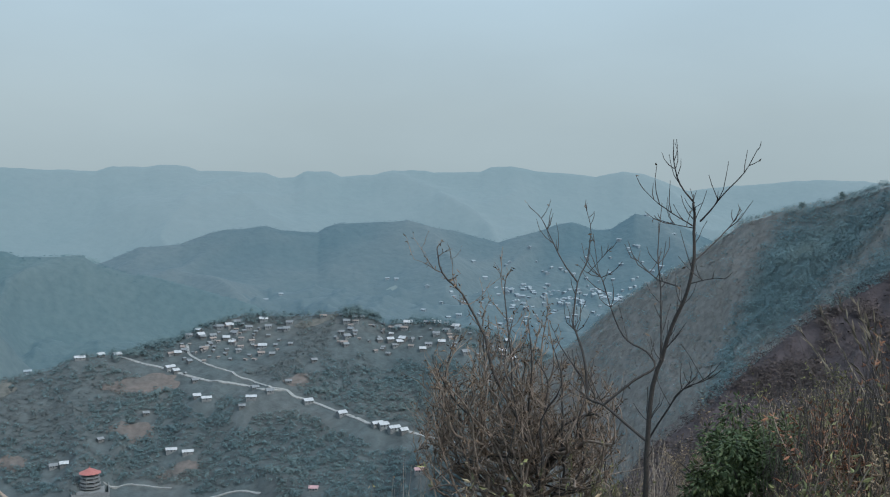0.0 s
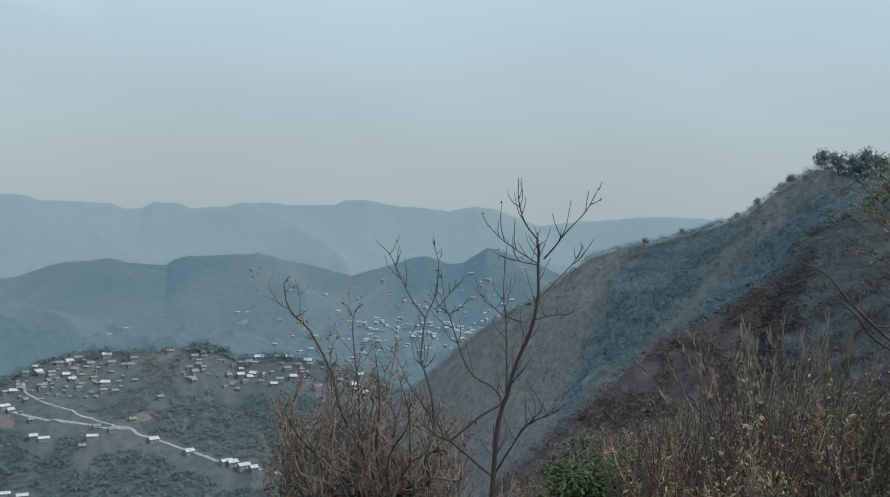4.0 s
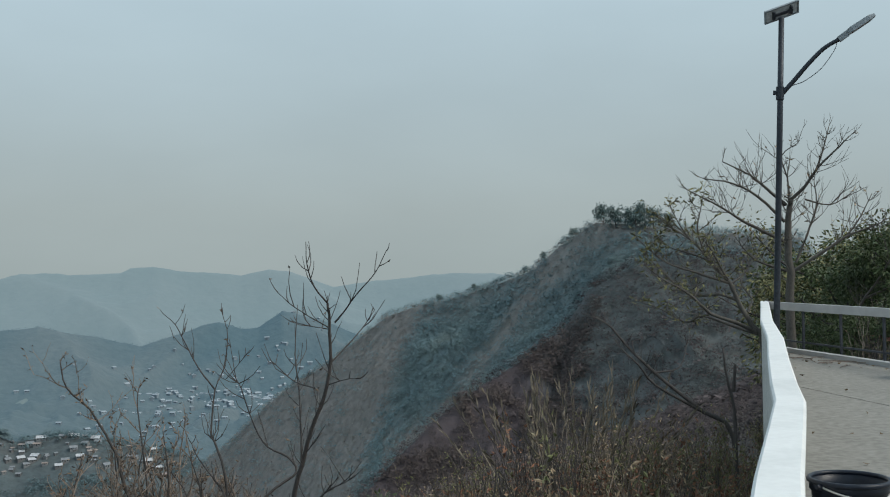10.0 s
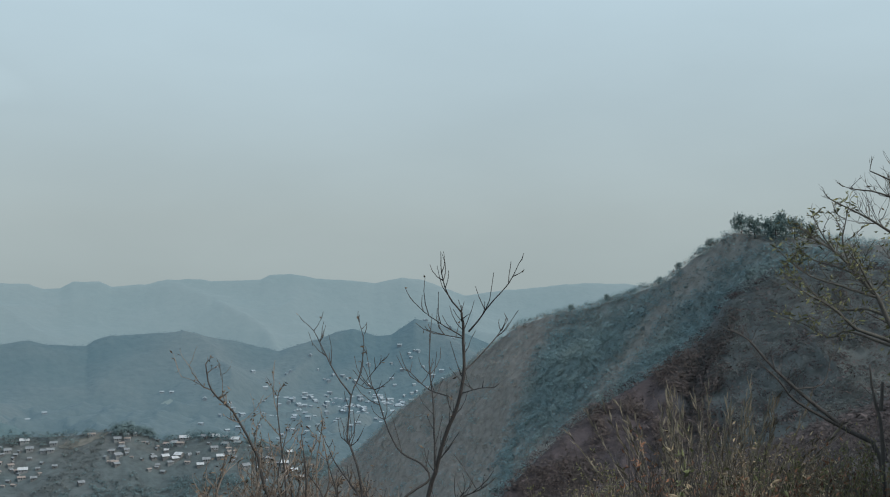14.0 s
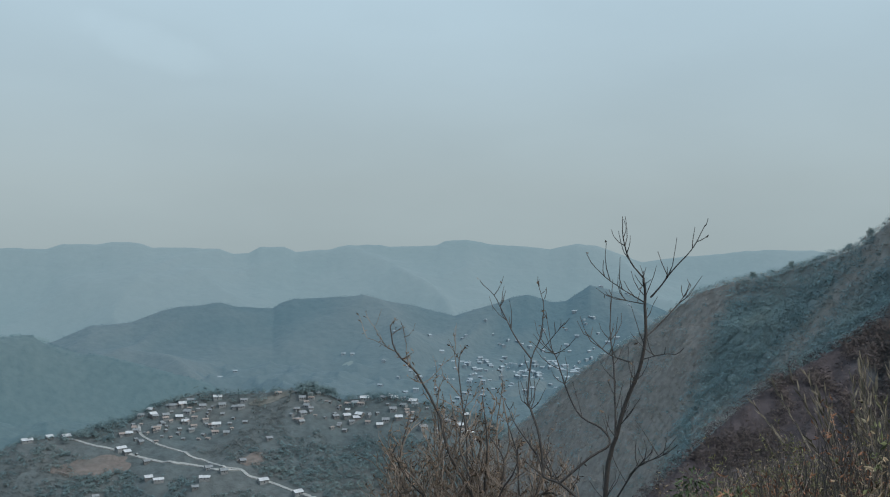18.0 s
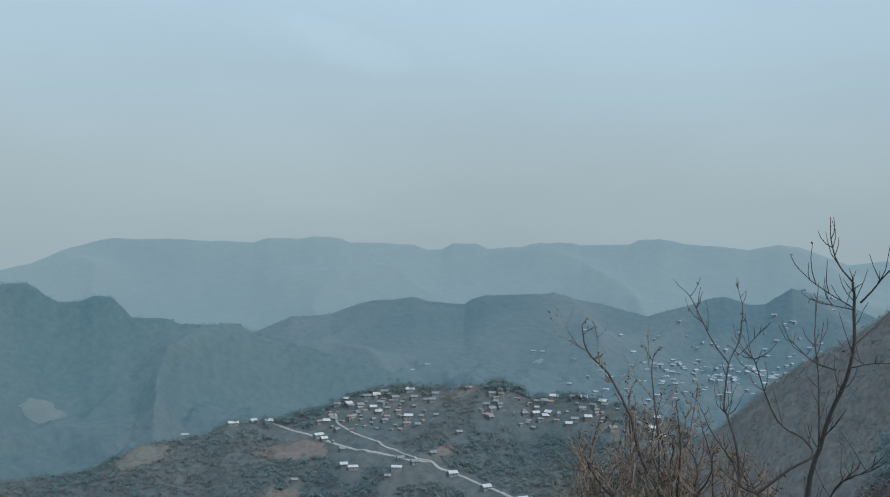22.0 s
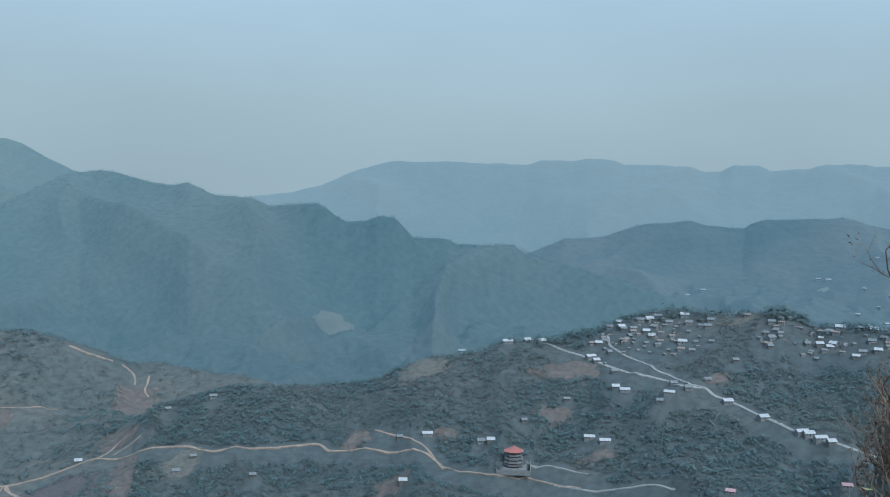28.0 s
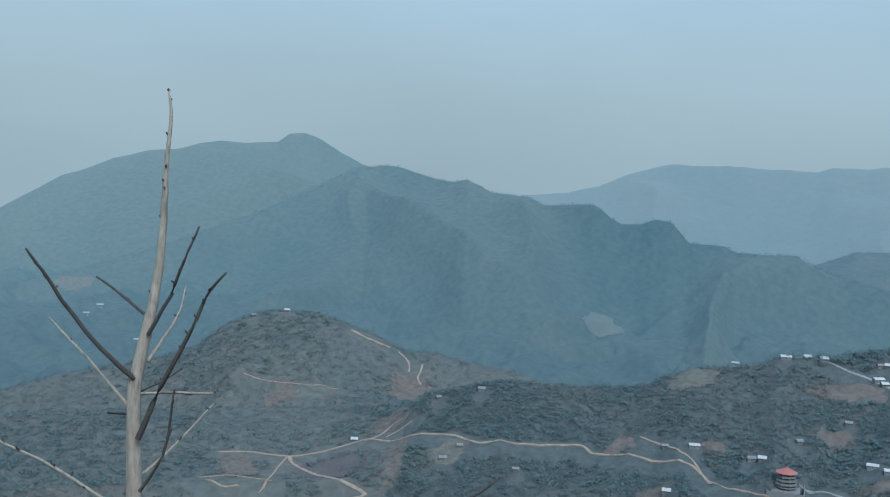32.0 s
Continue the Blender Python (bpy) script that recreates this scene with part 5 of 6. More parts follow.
# ---- leafy trees and the hut beyond the railing ----
def leafy_tree(name, label, seed, height, width, leaf_mat, leaf_size, boughs, density=1.0, bark=None, group=""):
    """A tapered trunk, boughs and an uneven crown of single leaves in clumps with gaps. Built at the origin."""
    rng = random.Random(seed)
    tree = thing(name, (0, 0, -500), label, "tree", group)
    trunk, leaves = Bag(), Bag()
    tube(trunk, smooth_line([(0, 0, 0), (0.04 * height, 0, 0.3 * height), (0, 0.03 * height, 0.6 * height), (0.02 * height, 0, 0.85 * height)], 3), 0.035 * height, 0.008 * height, 7)
    part("trunk", trunk, bark or M["bark"], tree, smooth=True)
    wood = Bag()
    for i in range(boughs):
        a, t = rng.uniform(0, 6.283), rng.uniform(0.25, 0.85)
        p = Vector((0.02 * height, 0.015 * height, t * height))
        reach = width * 0.5 * (1.15 - abs(t - 0.5)) * rng.uniform(0.6, 1.1)
        d = Vector((math.cos(a), math.sin(a), rng.uniform(0.1, 0.8)))
        end = p + d.normalized() * reach
        line = smooth_line([p, p.lerp(end, 0.5) + Vector((0, 0, -0.04 * height)), end], 3)
        tube(wood, line, 0.010 * height, 0.003 * height, 4, False)
        for c in range(3):
            q = line[rng.randint(len(line) // 2, len(line) - 1)] + Vector((rng.uniform(-1, 1), rng.uniform(-1, 1), rng.uniform(-0.6, 0.8))) * 0.09 * width
            rad = width * rng.uniform(0.07, 0.13)
            for _ in range(int(70 * density)):
                v = Vector((rng.gauss(0, 1), rng.gauss(0, 1), rng.gauss(0, 0.75)))
                v = v.normalized() * rad * rng.uniform(0.35, 1.25)
                leaf(leaves, q + v, v + Vector((0, 0, -0.4 * rad)), leaf_size * rng.uniform(0.7, 1.3), leaf_size * 0.5, rng)
    part("branchwork", wood, bark or M["bark"], tree)
    part("crown", leaves, leaf_mat, tree)
    return tree


def feathery_tree(name, label, seed, height, group):
    """A trunk with rising boughs that end in a haze of thin twigs and a few leaves. Built at the origin."""
    rng = random.Random(seed)
    tree = thing(name, (0, 0, -500), label, "tree", group)
    trunk, wood, leaves = Bag(), Bag(), Bag()
    line = smooth_line([(0, 0, 0), (0.1, 0, 0.3 * height), (-0.05, 0.12, 0.6 * height), (0.05, 0, 0.92 * height)], 5)
    tube(trunk, line, 0.022 * height, 0.004 * height, 7)
    part("trunk", trunk, M["bark_light"], tree, smooth=True)
    for _ in range(44):
        i = rng.randint(len(line) // 4, len(line) - 1)
        a = rng.uniform(0, 6.283)
        reach = height * rng.uniform(0.14, 0.27) * (1.2 - 0.6 * i / len(line))
        grow(wood, line[i], (math.cos(a), math.sin(a), rng.uniform(0.2, 1.0)), reach, 0.022, 3, rng, leaves, 0.25, 0.10, 0.05, 0.25, 3)
    part("branchwork", wood, M["bark_light"], tree)
    part("crown", leaves, M["leaf_brown"], tree, "sparse withered leaves")
    return tree


sapling = leafy_tree("leafy_bush", "dense dark-green leafy bush among the dry scrub", 44, 2.02, 1.30, M["leaf_green"], 0.06, 46, 1.0)
sapling.matrix_basis = Matrix.Translation(spot(-15.0, 11.0, -0.05))

BACK = [
    leafy_tree("broadleaf_tree", "dark-green broadleaf tree behind the railing", 41, 4.0, 3.4, M["leaf_green"], 0.11, 28, 1.5, group="trees behind the railing"),
    leafy_tree("broadleaf_tree", "yellowish olive broadleaf tree behind the railing", 42, 4.0, 3.6, M["leaf_olive"], 0.10, 26, 1.4, group="trees behind the railing"),
    feathery_tree("fine_leaved_tree", "tall nearly bare tree with fine feathery twigs behind the railing", 43, 8.0, "trees behind the railing"),
]


def back_plant(kind, az, r, scale, turn, first):
    m = Matrix.LocRotScale(spot(az, r, -0.05), Euler((0, 0, turn)), (scale, scale, scale))
    ob = BACK[kind] if first else copy_thing(BACK[kind], Matrix.Identity(4))
    ob.matrix_basis = m
    return ob


seen = set()
for kind, az, r, scale in ((1, -37.4, 33, 1.36), (0, -39.4, 29, 1.05), (0, -41.3, 27, 0.95), (0, -38.0, 34, 1.25),
                           (0, -43.2, 26, 1.0), (2, -46.2, 27, 0.95), (1, -42.6, 33, 1.1), (1, -38.6, 40, 1.3), (0, -40.3, 38, 1.35), (0, -45.5, 30, 1.2),
                           (0, -37.4, 25.5, 0.62), (0, -39.0, 25, 0.6), (0, -40.8, 24.5, 0.62), (0, -42.2, 24, 0.6)):
    back_plant(kind, az, r, scale, az * 3.1 + r, kind not in seen)
    seen.add(kind)

# small hut with a red sheet roof below the railing
HP = spot(-44.6, 24.0)
hut = thing("hut", HP, "small open hut with a faded red sheet roof", "hut", turn=radians(-28))
hz = 0.55 - HP.z
for x, y in ((-1.3, -1.0), (1.3, -1.0), (-1.3, 1.0), (1.3, 1.0)):
    b = Bag()
    beam(b, (x, y, -0.1), (x, y, hz - 0.45), 0.09, 0.09)
    part("post", b, M["plaster"], hut)
for sgn in (-1, 1):
    b = Bag()
    for i in range(12):
        x0, x1 = -1.6 + i * 3.2 / 12, -1.6 + (i + 1) * 3.2 / 12
        k = len(b.v)
        lift = 0.012 if i % 2 else 0.0
        inset = 0.55
        b.v += [Vector((x0, sgn * 1.35, hz - 0.5 + lift)), Vector((x1, sgn * 1.35, hz - 0.5 + lift)), Vector((max(-inset, min(inset, x1)), 0, hz + lift)), Vector((max(-inset, min(inset, x0)), 0, hz + lift)),
                Vector((x0, sgn * 1.35, hz - 0.53 + lift)), Vector((x1, sgn * 1.35, hz - 0.53 + lift)), Vector((max(-inset, min(inset, x1)), 0, hz - 0.03 + lift)), Vector((max(-inset, min(inset, x0)), 0, hz - 0.03 + lift))]
        b.f += [tuple(k + q for q in f) for f in ((0, 1, 2, 3), (7, 6, 5, 4), (0, 4, 5, 1), (1, 5, 6, 2), (2, 6, 7, 3), (3, 7, 4, 0))]
    part("roof_slope", b, M["red_roof"], hut, "ribbed red roof sheet")
for sgn in (-1, 1):
    b = Bag()
    b.v = [Vector((sgn * 1.6, -1.35, hz - 0.5)), Vector((sgn * 1.6, 1.35, hz - 0.5)), Vector((sgn * 0.55, 0, hz)), Vector((sgn * 1.6, -1.35, hz - 0.53)), Vector((sgn * 1.6, 1.35, hz - 0.53)), Vector((sgn * 0.55, 0, hz - 0.03))]
    b.f = [(0, 1, 2), (5, 4, 3), (0, 3, 4, 1), (1, 4, 5, 2), (2, 5, 3, 0)]
    part("roof_slope", b, M["red_roof"], hut, "ribbed red roof sheet")
b = Bag()
box(b, -1.25, -0.95, 0.0, 1.25, 0.95, 0.12)
part("floor_slab", b, M["plaster"], hut)

# thin bare stems crowding behind the railing
rs = random.Random(51)
for _ in range(46):
    az, r = rs.uniform(-47, -35.5), rs.uniform(22.5, 25.5)
    g = spot(az, r)
    if r * math.cos(radians(az + 46)) < 21.3 and az > -38:
        continue
    plant(rs.choice([3, 7, 7, 3, 4]), az, r, rs.uniform(1.8, 3.0), rs.uniform(0.5, 0.8), rs.uniform(0, 6.28))


# ---- roads, fields and houses on the hills ----
M.update({
    "road": material("pale_concrete_road", [(0.24, 0.25, 0.25), (0.32, 0.32, 0.31)], 0.05, rough=0.85),
    "dirt": material("orange_dirt_track", [(0.205, 0.172, 0.148), (0.335, 0.262, 0.215), (0.265, 0.218, 0.186)], 0.06, rough=0.95),
    "earth": material("bare_brown_earth", [(0.102, 0.102, 0.100), (0.154, 0.132, 0.123), (0.120, 0.113, 0.108)], 0.03, rough=0.95, bump=0.5, spread=0.35),
    "plough": material("dark_turned_soil", [(0.098, 0.094, 0.104), (0.130, 0.118, 0.124)], 0.08, rough=0.95, bump=0.5),
    "stubble": material("pale_dry_field", [(0.108, 0.118, 0.114), (0.158, 0.150, 0.134)], 0.03, rough=0.95),
    # far plots carry the same painted haze emission as their ridges
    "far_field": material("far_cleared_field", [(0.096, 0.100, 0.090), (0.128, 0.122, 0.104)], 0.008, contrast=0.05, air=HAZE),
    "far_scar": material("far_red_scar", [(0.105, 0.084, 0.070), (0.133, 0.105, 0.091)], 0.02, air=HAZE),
    "roof_white": material("bright_sheet_roof", [(0.36, 0.38, 0.40), (0.55, 0.56, 0.58)], 0.3, rough=0.45, vary=0.1),
    "roof_grey": material("weathered_sheet_roof", [(0.15, 0.17, 0.185), (0.27, 0.28, 0.295)], 0.3, rough=0.55, vary=0.1),
    "roof_tan": material("rusty_sheet_roof", [(0.22, 0.18, 0.165), (0.31, 0.265, 0.24)], 0.3, rough=0.7, vary=0.1),
    "roof_pink": material("faded_pink_roof", [(0.42, 0.26, 0.27), (0.55, 0.36, 0.37)], 0.3, rough=0.6, vary=0.1),
    # town roofs and walls: haze mixed into the base colours, pale and blue-grey
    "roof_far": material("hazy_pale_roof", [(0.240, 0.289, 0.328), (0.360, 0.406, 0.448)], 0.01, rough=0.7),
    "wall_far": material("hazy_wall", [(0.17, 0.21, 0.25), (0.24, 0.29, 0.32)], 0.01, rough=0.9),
    "house_wall": material("pale_house_wall", [(0.17, 0.185, 0.195), (0.26, 0.265, 0.27)], 0.4, rough=0.85),
    "house_dark": material("dark_house_wall", [(0.12, 0.125, 0.13), (0.18, 0.18, 0.18)], 0.4, rough=0.85),
    "glass": material("dark_window", [(0.04, 0.05, 0.06), (0.06, 0.07, 0.08)], 1.0, rough=0.2, spec=0.5),
    "tile_red": material("bright_red_roof", [(0.36, 0.13, 0.12), (0.45, 0.18, 0.16)], 0.4, rough=0.6),
})


WAYS, PLOTS = [], []


def strip(name, way, width, mat, label, category="road", lift=0.45, wander=0.0, seed=1):
    """A road laid on the ground along bearings and distances."""
    rng = random.Random(seed)
    pts = smooth_line([Vector((-r * math.sin(radians(a)), r * math.cos(radians(a)), 0)) for a, r in way], 3)
    WAYS.append(np.array([(q.x, q.y) for q in pts]))
    b = Bag()
    for i, p in enumerate(pts):
        t = (pts[min(i + 1, len(pts) - 1)] - pts[max(i - 1, 0)]).normalized()
        s = Vector((-t.y, t.x, 0)) * width * 0.5 * rng.uniform(1 - wander, 1 + wander)
        hs = []
        for q in (p - s, p + s):
            az, r = -math.degrees(math.atan2(q.x, q.y)), math.hypot(q.x, q.y)
            hs.append(float(land(np.array([az]), np.array([r]))[0][0]))
        z = sum(hs) / 2 + lift
        for q, h in ((p - s, hs[0]), (p + s, hs[1])):
            b.v.append(Vector((q.x, q.y, 0.5 * z + 0.5 * (h + lift))))
        b.v += [b.v[-2] + Vector((0, 0, -1.6)), b.v[-1] + Vector((0, 0, -1.6))]
    for i in range(len(pts) - 1):
        k = 4 * i
        b.f += [(k, k + 4, k + 5, k + 1), (k, k + 2, k + 6, k + 4), (k + 1, k + 5, k + 7, k + 3)]
    return tagged(part(name, b, mat), label, category, kind="structure")


def patch(name, az, r, half_az, half_r, mat, label, seed, lift=0.35, lean=0.0):
    """A field of uneven outline that follows the ground."""
    rings, spokes = 8, 64
    PLOTS.append((az, r, half_az, half_r))
    ph = [random.Random(seed).uniform(0, 6.28), random.Random(seed + 1).uniform(0, 6.28)]
    b = Bag()
    aa, rr = [], []
    for i in range(rings + 1):
        for j in range(spokes):
            t = 6.28319 * j / spokes
            wob = 1 + 0.20 * math.sin(2 * t + ph[1]) + 0.14 * math.sin(3 * t + ph[0]) + 0.07 * math.sin(7 * t + ph[1]) + 0.04 * math.sin(11 * t + ph[0])
            q = i / rings * wob
            aa.append(az + half_az * q * math.cos(t) + lean * half_az * q * math.sin(t))
            rr.append(r + half_r * q * math.sin(t))
    z = land(np.array(aa), np.array(rr))[0] + lift
    b.v = [Vector((-d * math.sin(radians(a)), d * math.cos(radians(a)), h)) for a, d, h in zip(aa, rr, z)]
    for i in range(rings):
        for j in range(spokes):
            k, m = i * spokes + j, i * spokes + (j + 1) % spokes
            b.f.append((k, m, m + spokes, k + spokes))
    return tagged(part(name, b, mat, smooth=True), label, "field", kind="structure")


ROAD = "pale concrete road winding over the hillside"
TRACK = "unpaved orange dirt track on the hillside"
strip("road", [(18.2, 873), (17.72, 865), (17.23, 857), (16.75, 851), (16.27, 846), (15.86, 841), (15.45, 836), (15.04, 831), (14.52, 822), (14.0, 815), (13.6, 810), (13.2, 805), (12.81, 801), (12.41, 800), (12.01, 798), (11.62, 795), (11.12, 787), (10.61, 765), (10.17, 764), (9.73, 763), (9.29, 763), (8.9, 757), (8.29, 754), (7.36, 745), (6.29, 729), (4.92, 712), (4.17, 707), (3.13, 698), (1.96, 690), (0.8, 683), (-0.6, 676)], 2.6, M["road"], ROAD, wander=0.1)
strip("road", [(14.58, 868), (14.48, 853), (14.0, 840), (13.52, 830), (13.0, 824), (12.49, 820), (12.06, 809), (11.64, 804), (11.13, 799), (10.62, 783), (10.23, 767), (9.85, 765), (9.46, 764)], 2.0, M["road"], ROAD, wander=0.1)
strip("dirt_track", [(50.6, 832), (48.9, 833), (46.8, 822), (45.2, 830), (43.6, 834), (42.4, 836), (41.2, 818), (39.5, 806), (37.6, 795), (36.7, 785), (35.7, 781), (33.5, 781), (31.6, 785), (31.0, 786), (30.4, 782), (30.0, 774), (29.4, 771), (27.2, 759), (25.7, 744), (24.5, 737), (23.9, 726), (23.5, 713)], 2.3, M["dirt"], TRACK, wander=0.25)
strip("dirt_track", [(46.76, 822), (46.6, 807), (45.8, 789), (43.9, 757), (42.5, 735), (43.9, 739), (45.1, 745)], 3.0, M["dirt"], TRACK, wander=0.25)
strip("dirt_track", [(46.9, 820), (47.4, 797), (48.0, 759), (48.4, 749)], 1.5, M["dirt"], TRACK, wander=0.3)
strip("dirt_track", [(51.7, 771), (50.1, 776), (48.9, 768), (47.7, 759)], 1.5, M["dirt"], TRACK, wander=0.3)
strip("dirt_track", [(51.3, 764), (50.4, 756), (49.5, 756)], 1.4, M["dirt"], TRACK, wander=0.3)
strip("dirt_track", [(42.6, 834), (41.8, 839), (41.1, 853), (40.5, 850)], 2.3, M["dirt"], TRACK, wander=0.4)
strip("dirt_track", [(27.4, 785), (26.94, 777), (26.49, 771), (26.03, 765), (25.58, 758), (25.21, 751), (24.85, 748), (24.44, 741), (24.14, 734), (23.73, 720), (23.28, 715), (22.82, 710), (22.37, 705), (21.92, 702), (21.47, 698), (21.02, 692), (20.55, 689), (20.08, 691), (19.62, 692), (19.15, 692), (18.69, 698), (18.21, 695), (17.74, 692), (17.26, 689), (16.79, 686), (16.32, 685), (15.85, 683)], 1.6, M["dirt"], TRACK, wander=0.2)
strip("road", [(18.96, 709), (17.84, 712), (16.88, 707), (15.45, 699)], 1.4, M["road"], ROAD, wander=0.2)
strip("dirt_track", [(49.4, 1062), (48.97, 1061), (48.54, 1056), (48.17, 1051), (47.8, 1046), (47.43, 1041), (47.0, 1038), (46.57, 1036), (46.14, 1033), (45.65, 1030), (45.16, 1028), (44.66, 1026), (44.16, 1031)], 1.2, M["dirt"], TRACK, wander=0.2)
strip("dirt_track", [(43.56, 1136), (42.98, 1130), (42.64, 1127), (42.31, 1125), (41.84, 1122), (41.38, 1120)], 3.6, M["dirt"], TRACK, wander=0.5)
strip("dirt_track", [(40.92, 1116), (40.61, 1110), (40.35, 1103), (40.27, 1091), (40.3, 1081)], 1.9, M["dirt"], TRACK, wander=0.3)
strip("dirt_track", [(39.54, 1094), (39.67, 1079), (39.79, 1068), (39.58, 1056)], 1.9, M["dirt"], TRACK, wander=0.3)
strip("dirt_track", [(41.48, 830), (41.13, 833), (40.62, 833), (40.01, 833)], 1.4, M["dirt"], TRACK, wander=0.3)
strip("road", [(17.34, 688), (15.9, 682), (14.64, 683), (13.38, 679), (12.44, 678), (11.5, 673), (10.72, 665)], 1.4, M["road"], ROAD, wander=0.2)

patch("bare_field", 44.2, 789, 1.75, 30, M["plough"], "dark freshly turned field between dirt tracks", 3)
patch("bare_field", 41.1, 772, 0.9, 32, M["earth"], "bare brown slope below the dirt track", 4)
patch("bare_field", 40.3, 1035, 1.1, 50, M["earth"], "strip of bare brown earth in the saddle", 6)
patch("bare_field", 41.3, 862, 1.1, 24, M["earth"], "bare brown terraced ground above the dirt track", 7)
patch("bare_field", 38.1, 776, 1.30, 14, M["stubble"], "pale dry plot dotted with bushes", 8)
patch("bare_field", 47.2, 1018, 0.92, 18, M["earth"], "bare brown plot below a track", 9)
patch("bare_field", 49.6, 800, 1.4, 26, M["earth"], "dry brown slope of the knoll", 5)
patch("bare_field", 28.4, 778, 0.7, 12, M["earth"], "bare reddish bank beside the road", 10)
patch("bare_field", 24.8, 846, 1.6, 20, M["stubble"], "dry tan clearing on the crest", 11)
patch("bare_field", 15.0, 716, 1.01, 6, M["earth"], "bare brown plot below the sheds", 12)
patch("bare_field", 16.8, 824, 1.68, 14, M["earth"], "dry brown hillside below the road", 13)
patch("bare_field", 17.4, 769, 1.18, 10, M["earth"], "dry brown hillside above the tower", 14)
patch("bare_field", 8.7, 776, 0.67, 8, M["earth"], "bare brown bank under the village", 16)
patch("bare_field", 23.4, 756, 0.67, 7, M["earth"], "bare brown plot beside a shed", 22)
patch("bare_field", 26.3, 708, 1.34, 10, M["earth"], "dry brown bank near the road", 23)
patch("bare_field", 7.7, 868, 1.01, 7, M["stubble"], "levelled tan ground on the hilltop", 15)
patch("bare_field", 36.6, 1040, 2.4, 16, M["stubble"], "pale open ground in the saddle", 16)
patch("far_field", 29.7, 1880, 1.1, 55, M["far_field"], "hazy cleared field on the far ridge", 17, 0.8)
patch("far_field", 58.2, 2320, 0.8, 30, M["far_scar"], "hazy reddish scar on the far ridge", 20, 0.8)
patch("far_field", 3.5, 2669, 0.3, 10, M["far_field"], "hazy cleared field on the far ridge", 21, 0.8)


def house(w, d, h, rise, roof, wall, name="house", seed=0):
    """A small house at the origin: walls, a gabled roof with eaves, a door and windows."""
    ob = thing(name, (0, 0, -500), "", "house")
    b = Bag()
    box(b, -w / 2, -d / 2, -4.0, w / 2, d / 2, h)
    k = len(b.v)
    b.v += [Vector((-w / 2, 0, h + rise * 0.9)), Vector((w / 2, 0, h + rise * 0.9))]
    b.f += [(4, k, 7), (5, 6, k + 1)]
    part("wall", b, wall, ob)
    b = Bag()
    e, t = 0.6, 0.15
    for sgn in (-1, 1):
        k = len(b.v)
        b.v += [Vector((-w / 2 - e, sgn * (d / 2 + e), h - 0.25)), Vector((w / 2 + e, sgn * (d / 2 + e), h - 0.25)), Vector((w / 2 + e, 0, h + rise)), Vector((-w / 2 - e, 0, h + rise))]
        b.v += [v + Vector((0, 0, -t)) for v in b.v[k:k + 4]]
        b.f += [tuple(k + q for q in f) for f in ((0, 1, 2, 3), (7, 6, 5, 4), (0, 4, 5, 1), (1, 5, 6, 2), (2, 6, 7, 3), (3, 7, 4, 0))]
    part("roof", b, roof, ob)
    b = Bag()
    box(b, -0.5, -d / 2 - 0.05, 0, 0.5, -d / 2 + 0.05, 2.1)
    part("door", b, M["glass"], ob)
    for x in (-w * 0.32, w * 0.32):
        b = Bag()
        box(b, x - 0.7, -d / 2 - 0.05, 1.0, x + 0.7, -d / 2 + 0.05, 2.2)
        part("window", b, M["glass"], ob)
    return ob


STYLES = [
    (house(10, 7, 3.0, 2.3, M["roof_white"], M["house_wall"]), "small house with a bright sheet roof on the hill"),
    (house(8, 6.5, 2.6, 2.2, M["roof_white"], M["house_dark"]), "small dark-walled house with a bright sheet roof"),
    (house(8, 6, 2.6, 2.0, M["roof_grey"], M["house_wall"]), "small pale house with a weathered grey sheet roof"),
    (house(6.5, 5, 2.4, 1.8, M["roof_grey"], M["house_dark"]), "small dark house with a weathered grey sheet roof"),
    (house(8, 6, 2.6, 1.3, M["roof_tan"], M["house_wall"]), "small house with a rusty brown sheet roof on the hill"),
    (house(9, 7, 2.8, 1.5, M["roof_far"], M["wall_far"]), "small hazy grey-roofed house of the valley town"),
    (house(12, 6.5, 2.6, 2.0, M["roof_white"], M["house_wall"], "shed"), "long shed with a bright sheet roof on the hill"),
    (house(9, 6.5, 2.6, 2.0, M["roof_pink"], M["house_wall"]), "small house with a faded pink roof low on the hill"),
]
placed, HOMES = set(), []


def put(style, az, r, turn=0.0, scale=1.0, group="houses on the village hill", sink=0.0):
    src, label = STYLES[style]
    ob = src if style not in placed else copy_thing(src, Matrix.Identity(4))
    placed.add(style)
    p = spot(az, r, 0.3 - sink)
    HOMES.append((p.x, p.y))
    ob.matrix_basis = Matrix.LocRotScale(p, Euler((0, 0, radians(az + turn))), (scale, scale, scale))
    tagged(ob, label, "shed" if style == 6 else "house", group)
    return ob


# along the upper road
for st, az, r, tn in ((6, 20.06, 870, 10), (1, 19.0, 875, 20), (0, 18.2, 873, 30), (6, 15.5, 839, 35), (2, 11.0, 782, 20), (2, 10.2, 760, 15), (3, 9.2, 772, 12), (0, 8.13, 750, 25),
                      (0, 6.28, 726, 35), (6, 4.3, 707, 30), (0, 3.97, 705, 28), (6, 3.37, 700, 30), (1, 2.84, 694, 30), (3, 14.2, 812, 20), (3, 12.2, 859, 25)):
    put(st, az, r, tn, 0.66)
put(7, 1.96, 636, 10, 0.6)
put(7, 7.8, 642, -10, 0.6)
